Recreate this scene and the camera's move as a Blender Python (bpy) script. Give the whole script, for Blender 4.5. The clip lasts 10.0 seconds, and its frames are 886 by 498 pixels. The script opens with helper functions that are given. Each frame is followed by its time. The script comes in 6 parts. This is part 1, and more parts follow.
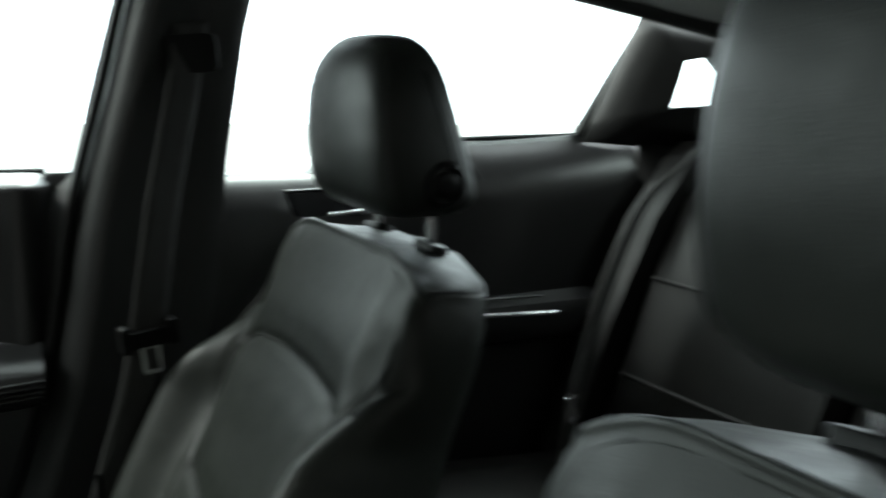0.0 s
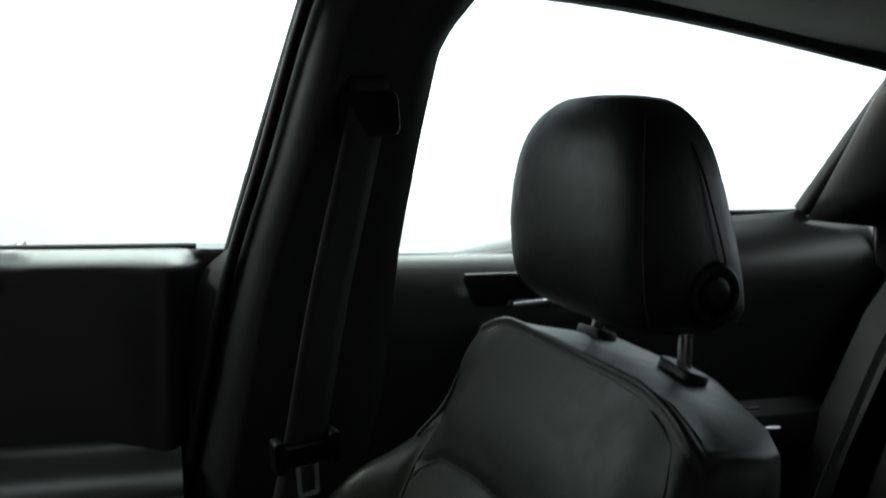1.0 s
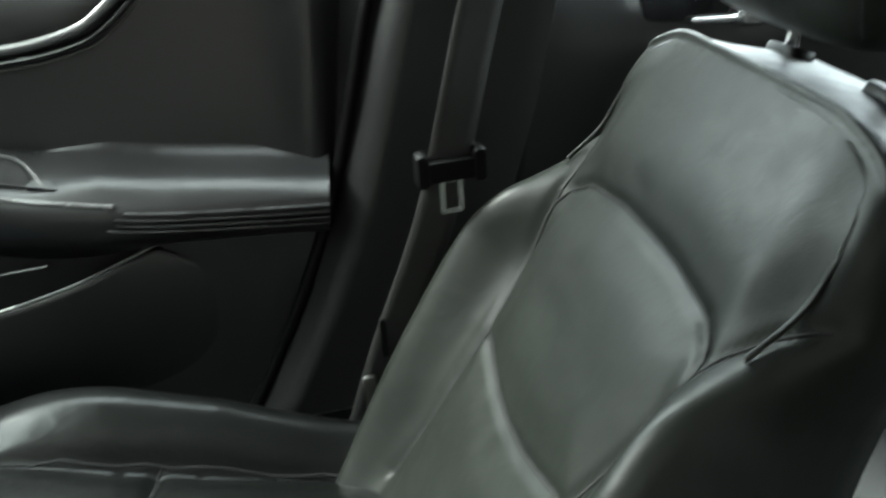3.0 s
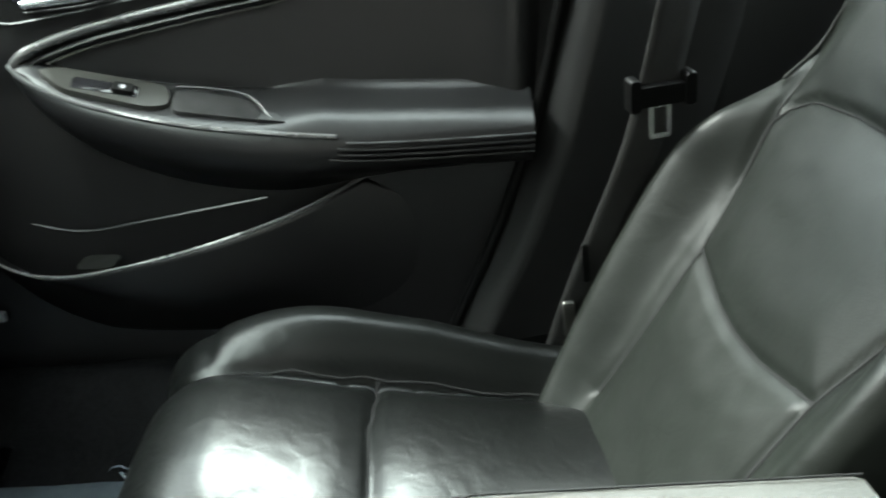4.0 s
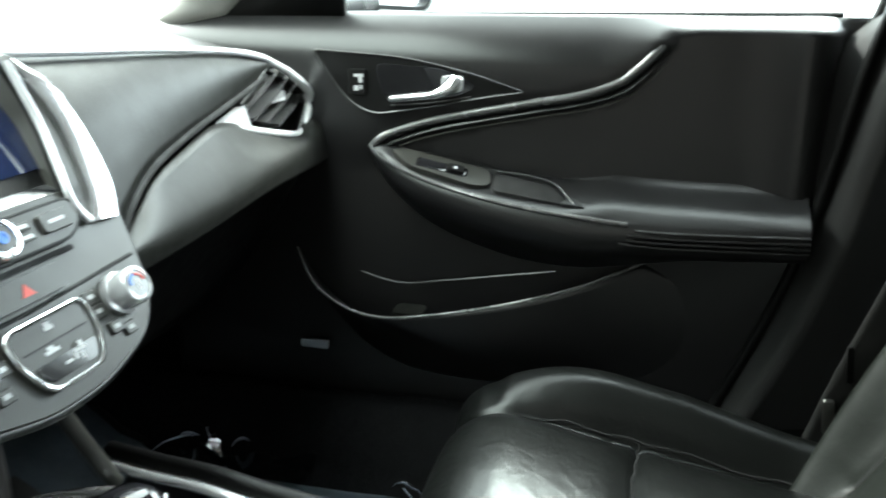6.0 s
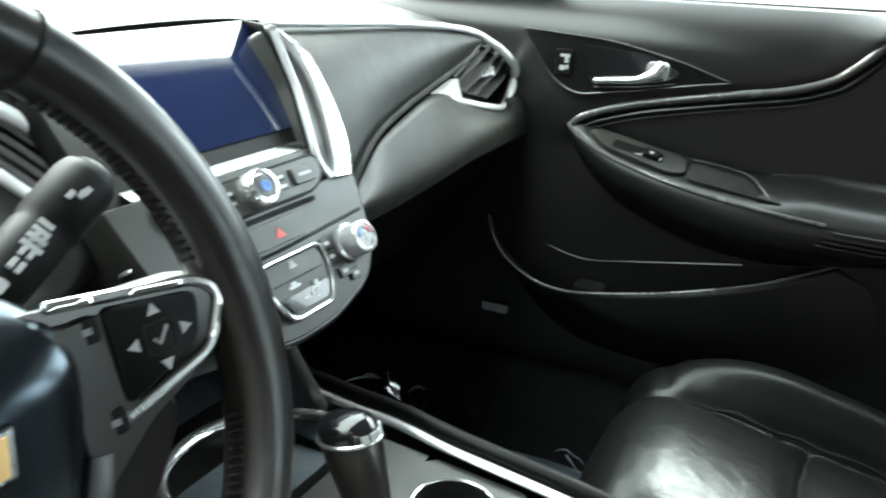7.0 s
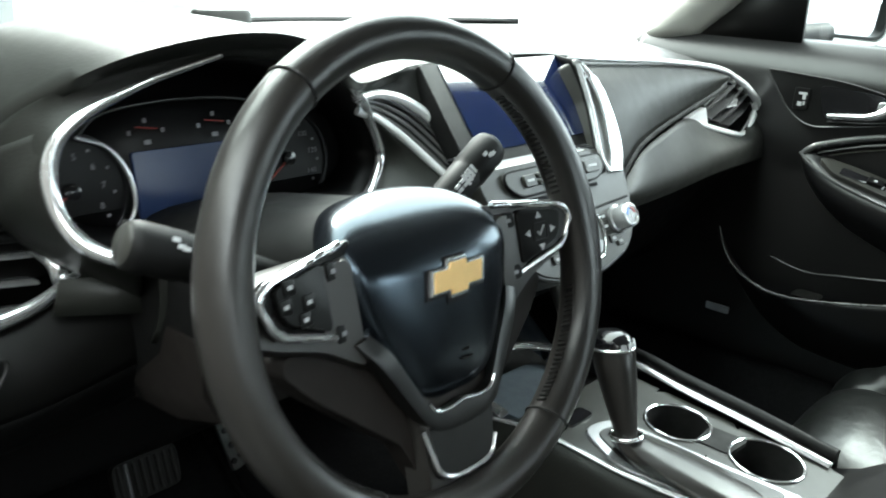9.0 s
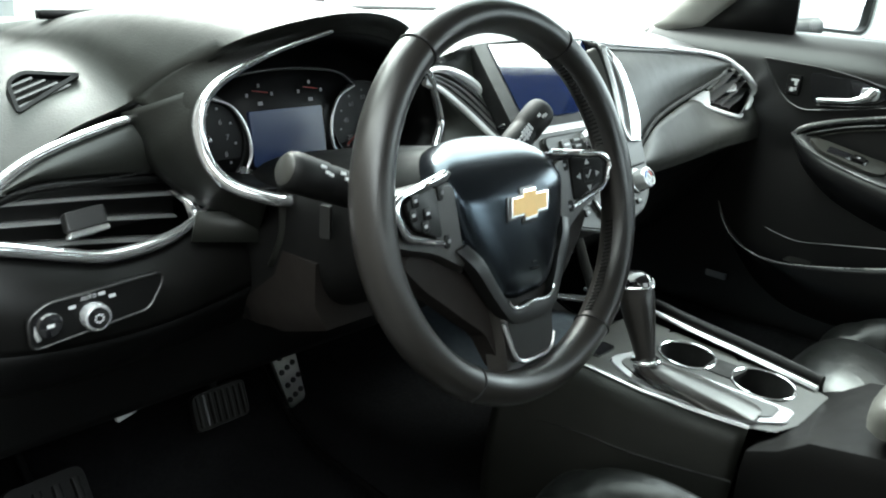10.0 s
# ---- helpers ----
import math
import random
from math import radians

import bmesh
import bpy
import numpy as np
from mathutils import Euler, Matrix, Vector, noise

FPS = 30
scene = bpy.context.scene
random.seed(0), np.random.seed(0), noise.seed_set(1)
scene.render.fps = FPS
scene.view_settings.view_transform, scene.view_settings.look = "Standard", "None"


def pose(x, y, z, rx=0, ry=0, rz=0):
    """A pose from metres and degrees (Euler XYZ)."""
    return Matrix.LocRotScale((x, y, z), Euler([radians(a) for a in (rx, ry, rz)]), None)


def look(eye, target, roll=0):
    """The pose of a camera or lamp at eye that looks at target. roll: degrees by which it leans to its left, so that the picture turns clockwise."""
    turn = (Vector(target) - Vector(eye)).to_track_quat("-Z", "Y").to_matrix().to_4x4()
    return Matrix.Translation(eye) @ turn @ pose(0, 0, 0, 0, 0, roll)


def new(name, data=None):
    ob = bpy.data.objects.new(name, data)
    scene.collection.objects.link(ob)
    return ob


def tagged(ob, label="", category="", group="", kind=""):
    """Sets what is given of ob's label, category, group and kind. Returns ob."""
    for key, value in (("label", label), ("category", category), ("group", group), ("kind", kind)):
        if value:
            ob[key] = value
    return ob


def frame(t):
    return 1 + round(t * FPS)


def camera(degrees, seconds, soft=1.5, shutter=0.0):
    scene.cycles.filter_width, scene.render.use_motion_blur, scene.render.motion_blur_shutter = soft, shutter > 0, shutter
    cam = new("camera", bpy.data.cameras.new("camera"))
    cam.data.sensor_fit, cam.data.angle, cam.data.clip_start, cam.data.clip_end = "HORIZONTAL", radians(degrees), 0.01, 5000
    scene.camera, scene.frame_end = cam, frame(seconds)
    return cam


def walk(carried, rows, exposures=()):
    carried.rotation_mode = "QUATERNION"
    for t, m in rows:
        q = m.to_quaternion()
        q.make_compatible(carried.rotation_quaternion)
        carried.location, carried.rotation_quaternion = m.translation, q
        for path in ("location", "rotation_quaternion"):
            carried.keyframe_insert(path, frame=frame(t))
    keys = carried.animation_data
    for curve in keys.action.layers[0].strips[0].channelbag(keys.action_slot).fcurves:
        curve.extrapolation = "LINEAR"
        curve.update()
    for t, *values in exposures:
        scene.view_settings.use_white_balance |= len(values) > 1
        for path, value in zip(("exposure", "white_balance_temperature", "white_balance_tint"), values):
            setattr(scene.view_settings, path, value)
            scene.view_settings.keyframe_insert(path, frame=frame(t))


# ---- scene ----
cam = camera(55.6, 10.0, soft=1.9, shutter=0.5)
PATH = [
    (0, (-0.513, -0.423, 1.065), (1.248, -1.32, 0.763), 0.3),
    (0.5, (-0.362, -0.412, 1.05), (1.519, -1.029, 0.77), -0.7),
    (1, (-0.274, -0.408, 1.09), (1.605, -1.068, 0.904), 1.3),
    (1.5, (-0.24, -0.431, 1.104), (1.637, -1.094, 0.914), 3.2),
    (2, (-0.221, -0.465, 1.071), (1.661, -1.036, 0.708), 3.1),
    (2.5, (-0.221, -0.464, 1.039), (1.65, -0.897, 0.481), 3.1),
    (3, (-0.216, -0.439, 1.056), (1.597, -0.706, 0.255), 1.8),
    (3.2, (-0.219, -0.409, 1.05), (1.577, -0.646, 0.203), 1.4),
    (4.3, (-0.283, -0.311, 1.004), (1.551, -0.23, 0.21), -2.5),
    (4.5, (-0.297, -0.308, 0.995), (1.555, -0.161, 0.255), -3.0),
    (5, (-0.338, -0.293, 1.004), (1.53, -0.022, 0.344), -3.1),
    (6.3, (-0.452, -0.261, 1.05), (1.348, 0.341, 0.42), 0.7),
    (6.5, (-0.465, -0.264, 1.055), (1.299, 0.419, 0.404), 1.0),
    (7, (-0.487, -0.252, 1.059), (1.185, 0.605, 0.373), 2.0),
    (7.5, (-0.53, -0.251, 1.066), (1.07, 0.723, 0.364), 2.8),
    (8, (-0.632, -0.268, 1.083), (0.969, 0.711, 0.391), 4.5),
    (8.5, (-0.705, -0.312, 1.096), (0.806, 0.82, 0.437), 3.7),
    (9, (-0.767, -0.365, 1.09), (0.631, 0.913, 0.447), 2.8),
    (9.5, (-0.849, -0.399, 1.095), (0.526, 0.898, 0.439), 3.7),
    (10, (-0.943, -0.427, 1.084), (0.472, 0.83, 0.437), 3.5),
]
EXPOSURES = [(0.0, 0.1), (0.4, -0.45), (1.0, -1.05), (1.7, -1.1), (2.5, 0.7), (3.0, 1.5), (4.3, 1.5), (5.2, 1.4), (6.3, 0.95), (7.5, 0.8), (8.5, 0.6), (10.0, 0.6)]
walk(cam, [(t, look(eye, target, roll)) for t, eye, target, roll in PATH], EXPOSURES)

# ---- light: a white, evenly lit hall outside the car ----
world = bpy.data.worlds.new("hall_light")
scene.world = world
world.use_nodes = True
wn = world.node_tree.nodes
wn["Background"].inputs[1].default_value = 7.0
# daylight comes bluer from the passenger side and the rear, lamp light warmer from ahead
wl = world.node_tree.links
way = wn.new("ShaderNodeTexCoord")
side = wn.new("ShaderNodeVectorMath")
side.operation = "DOT_PRODUCT"
side.inputs[1].default_value = (0.75, -0.66, 0.0)
wl.new(way.outputs["Generated"], side.inputs[0])
share = wn.new("ShaderNodeMapRange")
share.inputs[1].default_value, share.inputs[2].default_value = -0.5, 0.9
wl.new(side.outputs["Value"], share.inputs[0])
tint = wn.new("ShaderNodeMix")
tint.data_type = "RGBA"
tint.inputs[6].default_value, tint.inputs[7].default_value = (0.90, 1.0, 0.96, 1), (0.84, 0.95, 1.0, 1)
wl.new(share.outputs[0], tint.inputs[0])
wl.new(tint.outputs[2], wn["Background"].inputs[0])


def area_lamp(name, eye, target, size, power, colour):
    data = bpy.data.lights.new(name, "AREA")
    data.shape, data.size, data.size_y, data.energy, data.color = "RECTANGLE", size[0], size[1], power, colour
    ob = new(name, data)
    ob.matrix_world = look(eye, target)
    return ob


# unseen lamps added to brighten the dash, seat backs and cushion
area_lamp("added_area_light", (0.9, 2.6, 3.2), (0.2, 0.9, 1.0), (2.2, 0.5), 300, (0.93, 1.0, 0.94))
area_lamp("added_area_light", (2.1, -0.9, 3.0), (0.3, -0.5, 0.7), (2.2, 1.2), 210, (0.91, 1.0, 0.94))


# ---- materials ----
def mat(name, colour, rough=0.5, metal=0.0, grain=0.0, bump=0.0, bump_scale=900.0, vary=0.15, vary_scale=9.0,
        coat=0.0, spec=0.5, fabric=False, cells=False, wave=0.0):
    m = bpy.data.materials.new(name)
    m.use_nodes = True
    nt = m.node_tree
    b = nt.nodes["Principled BSDF"]
    b.inputs["Roughness"].default_value = rough
    b.inputs["Metallic"].default_value = metal
    b.inputs["Coat Weight"].default_value = coat
    b.inputs["Specular IOR Level"].default_value = spec
    co = nt.nodes.new("ShaderNodeTexCoord")
    n1 = nt.nodes.new("ShaderNodeTexNoise")
    n1.inputs["Scale"].default_value, n1.inputs["Detail"].default_value = vary_scale, 6
    nt.links.new(co.outputs["Object"], n1.inputs["Vector"])
    ramp = nt.nodes.new("ShaderNodeMapRange")
    ramp.inputs[1].default_value, ramp.inputs[2].default_value = 0.3, 0.7
    ramp.inputs[3].default_value, ramp.inputs[4].default_value = 1 - vary, 1 + vary
    nt.links.new(n1.outputs["Fac"], ramp.inputs[0])
    mul = nt.nodes.new("ShaderNodeVectorMath")
    mul.operation = "SCALE"
    mul.inputs[0].default_value = colour
    nt.links.new(ramp.outputs[0], mul.inputs["Scale"])
    nt.links.new(mul.outputs[0], b.inputs["Base Color"])
    rr = nt.nodes.new("ShaderNodeMapRange")
    rr.inputs[1].default_value, rr.inputs[2].default_value = 0.25, 0.75
    rr.inputs[3].default_value, rr.inputs[4].default_value = max(0.02, rough * (1 - vary)), min(1, rough * (1 + vary))
    n3 = nt.nodes.new("ShaderNodeTexNoise")
    n3.inputs["Scale"].default_value, n3.inputs["Detail"].default_value = vary_scale * 5, 4
    nt.links.new(co.outputs["Object"], n3.inputs["Vector"])
    nt.links.new(n3.outputs["Fac"], rr.inputs[0])
    nt.links.new(rr.outputs[0], b.inputs["Roughness"])
    if bump:
        if cells:
            n2 = nt.nodes.new("ShaderNodeTexVoronoi")
            n2.inputs["Scale"].default_value = bump_scale
            out = n2.outputs["Distance"]
        else:
            n2 = nt.nodes.new("ShaderNodeTexNoise")
            n2.inputs["Scale"].default_value, n2.inputs["Detail"].default_value = bump_scale, 3
            out = n2.outputs["Fac"]
        nt.links.new(co.outputs["Object"], n2.inputs["Vector"])
        bp = nt.nodes.new("ShaderNodeBump")
        bp.inputs["Strength"].default_value, bp.inputs["Distance"].default_value = bump, 0.0006
        nt.links.new(out, bp.inputs["Height"])
        if wave:
            n4 = nt.nodes.new("ShaderNodeTexNoise")
            n4.inputs["Scale"].default_value, n4.inputs["Detail"].default_value = 38.0, 4
            n4.inputs["Distortion"].default_value = 0.6
            nt.links.new(co.outputs["Object"], n4.inputs["Vector"])
            bw = nt.nodes.new("ShaderNodeBump")
            bw.inputs["Strength"].default_value, bw.inputs["Distance"].default_value = wave, 0.0020
            nt.links.new(n4.outputs["Fac"], bw.inputs["Height"])
            nt.links.new(bw.outputs[0], bp.inputs["Normal"])
        nt.links.new(bp.outputs[0], b.inputs["Normal"])
    if fabric:
        b.inputs["Sheen Weight"].default_value = 0.25
    return m


LEATHER = mat("black_leather", (0.0088, 0.0106, 0.0086), 0.45, bump=0.16, bump_scale=800, cells=True, vary=0.14, spec=0.30, wave=0.35)
# darker copy of the leather, with the shade put into its colour
LEATHER_SHADED = mat("shaded_black_leather", (0.0030, 0.0029, 0.0027), 0.42, spec=0.15, bump=0.10, bump_scale=900, cells=True)
CREASED = mat("creased_leather", (0.0044, 0.0050, 0.0046), 0.34, bump=0.55, bump_scale=75, vary=0.14, vary_scale=14, spec=0.42, wave=0.55)
# thread colour that also stands for shade in wells, slots and the groove
THREAD_SHADE = mat("dark_thread_and_shade", (0.006, 0.006, 0.006), 0.8)
GREYTHREAD = mat("grey_thread", (0.10, 0.10, 0.09), 0.8)
SOFT = mat("soft_black_dash", (0.0095, 0.0102, 0.0086), 0.45, bump=0.2, bump_scale=520, cells=True, spec=0.34)
DOORSKIN = mat("door_black_vinyl", (0.0080, 0.0080, 0.0083), 0.32, vary=0.03, spec=0.55, bump=0.08, bump_scale=900, cells=True)
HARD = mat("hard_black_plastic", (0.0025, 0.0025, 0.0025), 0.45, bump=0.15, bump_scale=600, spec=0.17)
PILLAR = mat("dark_pillar_trim", (0.015, 0.0152, 0.015), 0.40, vary=0.08, spec=0.4, bump=0.10, bump_scale=600)
GLOSS = mat("gloss_black_plastic", (0.008, 0.008, 0.009), 0.12, vary=0.3, coat=0.4)
PADBLACK = mat("deep_black_pad", (0.004, 0.0035, 0.0035), 0.18, vary=0.05, spec=0.3)
RIM = mat("wheel_leather", (0.0155, 0.0138, 0.0124), 0.33, bump=0.08, bump_scale=520, cells=True, spec=0.7)
HUB = mat("hub_black_vinyl", (0.0035, 0.0040, 0.0052), 0.22, vary=0.02, spec=0.9, bump=0.05, bump_scale=700, cells=True)
# bluish daylight reflection on the hub is put into the specular tint
HUB.node_tree.nodes["Principled BSDF"].inputs["Specular Tint"].default_value = (0.66, 0.83, 1.0, 1)
# paler than the door vinyl: edge highlights are put into the colour
EDGE_LIGHT = mat("painted_edge_light", (0.085, 0.085, 0.085), 0.27, vary=0.03, spec=1.0)
RUBBER = mat("grey_pedal_rubber", (0.007, 0.0064, 0.0054), 0.5, spec=0.15)
FOOTRUB = mat("black_foot_rubber", (0.004, 0.004, 0.004), 0.55, spec=0.12)
STALK = mat("matt_black_stalk", (0.004, 0.004, 0.004), 0.6, spec=0.2)
COLUMN = mat("brown_black_plastic", (0.012, 0.0095, 0.0085), 0.6, spec=0.25, bump=0.1, bump_scale=600)
CHROME = mat("chrome", (0.82, 0.83, 0.84), 0.15, metal=0.9, vary=0.01, vary_scale=8)
SATIN = mat("satin_silver", (0.62, 0.63, 0.64), 0.24, metal=0.7, vary=0.015, vary_scale=8)
GREYMETAL = mat("dark_satin_metal", (0.075, 0.075, 0.075), 0.38, metal=1.0, vary=0.06, vary_scale=30)
STEEL = mat("brushed_steel", (0.45, 0.44, 0.42), 0.32, metal=1.0, vary=0.12, vary_scale=40)
STACK = mat("charcoal_stack", (0.026, 0.026, 0.023), 0.36, bump=0.1, bump_scale=900)
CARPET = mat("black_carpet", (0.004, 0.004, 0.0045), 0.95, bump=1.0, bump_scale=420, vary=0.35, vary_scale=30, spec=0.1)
MATRUB = mat("black_floor_mat", (0.050, 0.062, 0.074), 0.5, spec=0.5, bump=0.6, bump_scale=260, vary=0.3, vary_scale=12)
HEADLINER = mat("grey_headliner", (0.30, 0.295, 0.275), 0.95, bump=0.5, bump_scale=700, vary=0.08, fabric=True)
WEB = mat("belt_webbing", (0.032, 0.032, 0.031), 0.7, bump=0.8, bump_scale=700, spec=0.2)
GOLD = mat("gold_badge", (0.80, 0.52, 0.21), 0.34, metal=0.3, vary=0.06, vary_scale=60)
DIMMARK = mat("dim_marking", (0.20, 0.20, 0.21), 0.5, vary=0.03)
SILVER = mat("bright_silver", (0.74, 0.75, 0.76), 0.24, metal=0.3, vary=0.03)
SLAT = mat("vent_slat_black", (0.07, 0.07, 0.07), 0.25, vary=0.1)
WHITE = mat("white_marking", (0.45, 0.46, 0.47), 0.5, vary=0.03)
REDMARK = mat("red_marking", (0.60, 0.05, 0.03), 0.4, vary=0.03)
DIMRED = mat("dim_red_needle", (0.25, 0.03, 0.02), 0.4, vary=0.03)
BLUEMARK = mat("blue_marking", (0.06, 0.20, 0.60), 0.4, vary=0.03)
SCREEN = mat("blue_black_screen", (0.006, 0.011, 0.036), 0.05, vary=0.05, vary_scale=5, spec=1.0)
DISPLAY = mat("blue_grey_display", (0.022, 0.037, 0.090), 0.22, vary=0.08, vary_scale=8)
GAUGE = mat("gauge_face", (0.005, 0.005, 0.0055), 0.45, spec=0.25)
CONCRETE = mat("painted_concrete", (0.022, 0.023, 0.022), 0.4, bump=0.4, bump_scale=40, vary=0.1, vary_scale=1.5)
PAINT = mat("silver_car_paint", (0.40, 0.41, 0.41), 0.35, coat=0.2, vary=0.03)
# whitish colour that stands for glints on the clear film
FILM_GLINT = mat("film_glint", (0.42, 0.46, 0.55), 0.15, vary=0.2, vary_scale=40, spec=0.8)
# paler than the seat leather: light from above is put into the colour
LIT_LEATHER = mat("lit_armrest_leather", (0.085, 0.086, 0.078), 0.45, bump=0.3, bump_scale=420, cells=True)


def glass_mat(name, tint, gloss):
    m = bpy.data.materials.new(name)
    m.use_nodes = True
    nt = m.node_tree
    nt.nodes.clear()
    o = nt.nodes.new("ShaderNodeOutputMaterial")
    mix = nt.nodes.new("ShaderNodeMixShader")
    tr = nt.nodes.new("ShaderNodeBsdfTransparent")
    gl = nt.nodes.new("ShaderNodeBsdfGlossy")
    # clear mirror share that grows towards grazing, alike on both faces
    f0 = ((gloss - 1) / (gloss + 1)) ** 2
    lw = nt.nodes.new("ShaderNodeLayerWeight")
    lw.inputs["Blend"].default_value = 0.5
    steep = nt.nodes.new("ShaderNodeMath")
    steep.operation = "POWER"
    steep.inputs[1].default_value = 5.0
    fr = nt.nodes.new("ShaderNodeMath")
    fr.operation = "MULTIPLY_ADD"
    fr.inputs[1].default_value, fr.inputs[2].default_value = 1 - f0, f0
    nt.links.new(lw.outputs["Facing"], steep.inputs[0])
    nt.links.new(steep.outputs[0], fr.inputs[0])
    tr.inputs["Color"].default_value = tint
    gl.inputs["Roughness"].default_value = 0.02
    nt.links.new(fr.outputs[0], mix.inputs[0])
    nt.links.new(tr.outputs[0], mix.inputs[1])
    nt.links.new(gl.outputs[0], mix.inputs[2])
    nt.links.new(mix.outputs[0], o.inputs[0])
    return m


GLASS = glass_mat("window_glass", (0.93, 0.96, 0.95, 1), 1.45)
FILM = glass_mat("clear_film", (0.95, 0.96, 0.97, 1), 2.3)
LENS = glass_mat("cluster_lens", (0.80, 0.80, 0.82, 1), 1.12)


# ---- mesh helpers ----
def V(*p):
    return Vector(p)


def spline(points, n=8, closed=False):
    """Points along a smooth curve through the given ones."""
    p = [Vector(q) for q in points]
    if len(p) < 3:
        return [p[0].lerp(p[1], i / n) for i in range(n + 1)]
    out, k = [], len(p)
    for i in range(k if closed else k - 1):
        a = p[(i - 1) % k] if closed or i else p[0] * 2 - p[1]
        b, c = p[i], p[(i + 1) % k]
        d = p[(i + 2) % k] if closed or i + 2 < k else p[-1] * 2 - p[-2]
        for j in range(n):
            t = j / n
            out.append(0.5 * (2 * b + (c - a) * t + (2 * a - 5 * b + 4 * c - d) * t * t + (3 * b - a - 3 * c + d) * t ** 3))
    if not closed:
        out.append(p[-1])
    return out


def resample(points, n):
    d = [0.0]
    for a, b in zip(points, points[1:]):
        d.append(d[-1] + (b - a).length)
    out, k = [], 0
    for i in range(n):
        s = d[-1] * i / (n - 1)
        while k < len(d) - 2 and d[k + 1] < s:
            k += 1
        f = (s - d[k]) / max(d[k + 1] - d[k], 1e-9)
        out.append(points[k].lerp(points[k + 1], min(max(f, 0), 1)))
    return out


def loft(sections, closed=True, cap=True):
    bm = bmesh.new()
    rows = [[bm.verts.new(p) for p in s] for s in sections]
    n = len(rows[0])
    for a, b in zip(rows, rows[1:]):
        for i in range(n if closed else n - 1):
            bm.faces.new((a[i], a[(i + 1) % n], b[(i + 1) % n], b[i]))
    if cap and closed:
        bm.faces.new(rows[0][::-1])
        bm.faces.new(rows[-1])
    bmesh.ops.recalc_face_normals(bm, faces=bm.faces)
    return bm


def patch(a, b, n=24, m=10, bulge=(0, 0, 0), power=1.0):
    """A sheet between two curves, bulged at its middle."""
    ra, rb = resample([Vector(p) for p in a], n), resample([Vector(p) for p in b], n)
    bulge = Vector(bulge)
    rows = []
    for j in range(m + 1):
        t = j / m
        rows.append([p.lerp(q, t) + bulge * math.sin(math.pi * t) ** power for p, q in zip(ra, rb)])
    return loft(rows, closed=False)


def tube(points, r, closed=False, n=10, squash=1.0):
    pts = [Vector(p) for p in points]
    k = len(pts)
    sections, up = [], None
    for i, p in enumerate(pts):
        t = (pts[(i + 1) % k] - pts[i - 1]) if closed else (pts[min(i + 1, k - 1)] - pts[max(i - 1, 0)])
        t.normalize()
        if up is None:
            up = t.orthogonal().normalized() if abs(t.z) > 0.9 else (V(0, 0, 1) - t * t.z).normalized()
        else:
            up = (up - t * up.dot(t)).normalized()
        side = t.cross(up)
        rr = r[i] if isinstance(r, (list, tuple)) else r
        sections.append([p + side * rr * math.cos(2 * math.pi * j / n) + up * rr * squash * math.sin(2 * math.pi * j / n) for j in range(n)])
    if closed:
        sections.append(sections[0])
        bm = loft(sections, cap=False)
        bmesh.ops.remove_doubles(bm, verts=bm.verts, dist=1e-7)
        return bm
    return loft(sections)


def sheet(curves, n=40, m=6):
    """A smooth sheet through several curves."""
    rows = [resample([Vector(p) for p in c], n) for c in curves]
    cols = [spline([r[i] for r in rows], m) for i in range(n)]
    return loft([[c[j] for c in cols] for j in range(len(cols[0]))], closed=False)


class Plane:
    """A local frame: origin, two in-plane axes and the normal."""

    def __init__(self, o, u, v):
        self.o, self.u, self.v = Vector(o), Vector(u).normalized(), Vector(v).normalized()
        self.w = self.u.cross(self.v).normalized()

    def p(self, a, b, c=0.0):
        return self.o + self.u * a + self.v * b + self.w * c


def fillet(points, r, n=5):
    """Rounds the corners of a flat outline."""
    out, k = [], len(points)
    for i in range(k):
        a, b, c = (Vector(points[j % k]).to_2d() for j in (i - 1, i, i + 1))
        rr = r[i] if isinstance(r, (list, tuple)) else r
        d1, d2 = (a - b), (c - b)
        cut1, cut2 = min(rr, d1.length * 0.49), min(rr, d2.length * 0.49)
        p, q = b + d1.normalized() * cut1, b + d2.normalized() * cut2
        for j in range(n + 1):
            t = j / n
            out.append((1 - t) ** 2 * p + 2 * t * (1 - t) * b + t * t * q)
    return out


def box_outline(u0, v0, u1, v1):
    return [(u0, v0), (u1, v0), (u1, v1), (u0, v1)]


def slab(pl, outline, low, high, ease=0.0012):
    """An outline of the plane as a solid from low to high along the normal, its upper rim eased."""
    o = [Vector(q).to_2d() for q in outline]
    c = sum(o, Vector((0, 0))) / len(o)
    size = max((q - c).length for q in o)
    shrink = max(0.0, 1 - ease / size)
    secs = [[pl.p(q.x, q.y, low) for q in o], [pl.p(q.x, q.y, high - ease) for q in o],
            [pl.p(*(c + (q - c) * shrink), high) for q in o]]
    return loft(secs)


def frame_ring(pl, outline, width, low, high):
    """A flat frame that follows an outline, width wide to the inside."""
    o = [Vector(q).to_2d() for q in outline]
    k = len(o)
    inner = []
    area = sum(o[i].x * o[(i + 1) % k].y - o[(i + 1) % k].x * o[i].y for i in range(k))
    s = 1 if area > 0 else -1
    for i in range(k):
        t = (o[(i + 1) % k] - o[i - 1]).normalized()
        inner.append(o[i] + Vector((-t.y, t.x)) * width * s)
    secs = [[pl.p(q.x, q.y, low) for q in o], [pl.p(q.x, q.y, high) for q in o],
            [pl.p(q.x, q.y, high) for q in inner], [pl.p(q.x, q.y, low) for q in inner]]
    secs.append(secs[0])
    bm = loft(secs, cap=False)
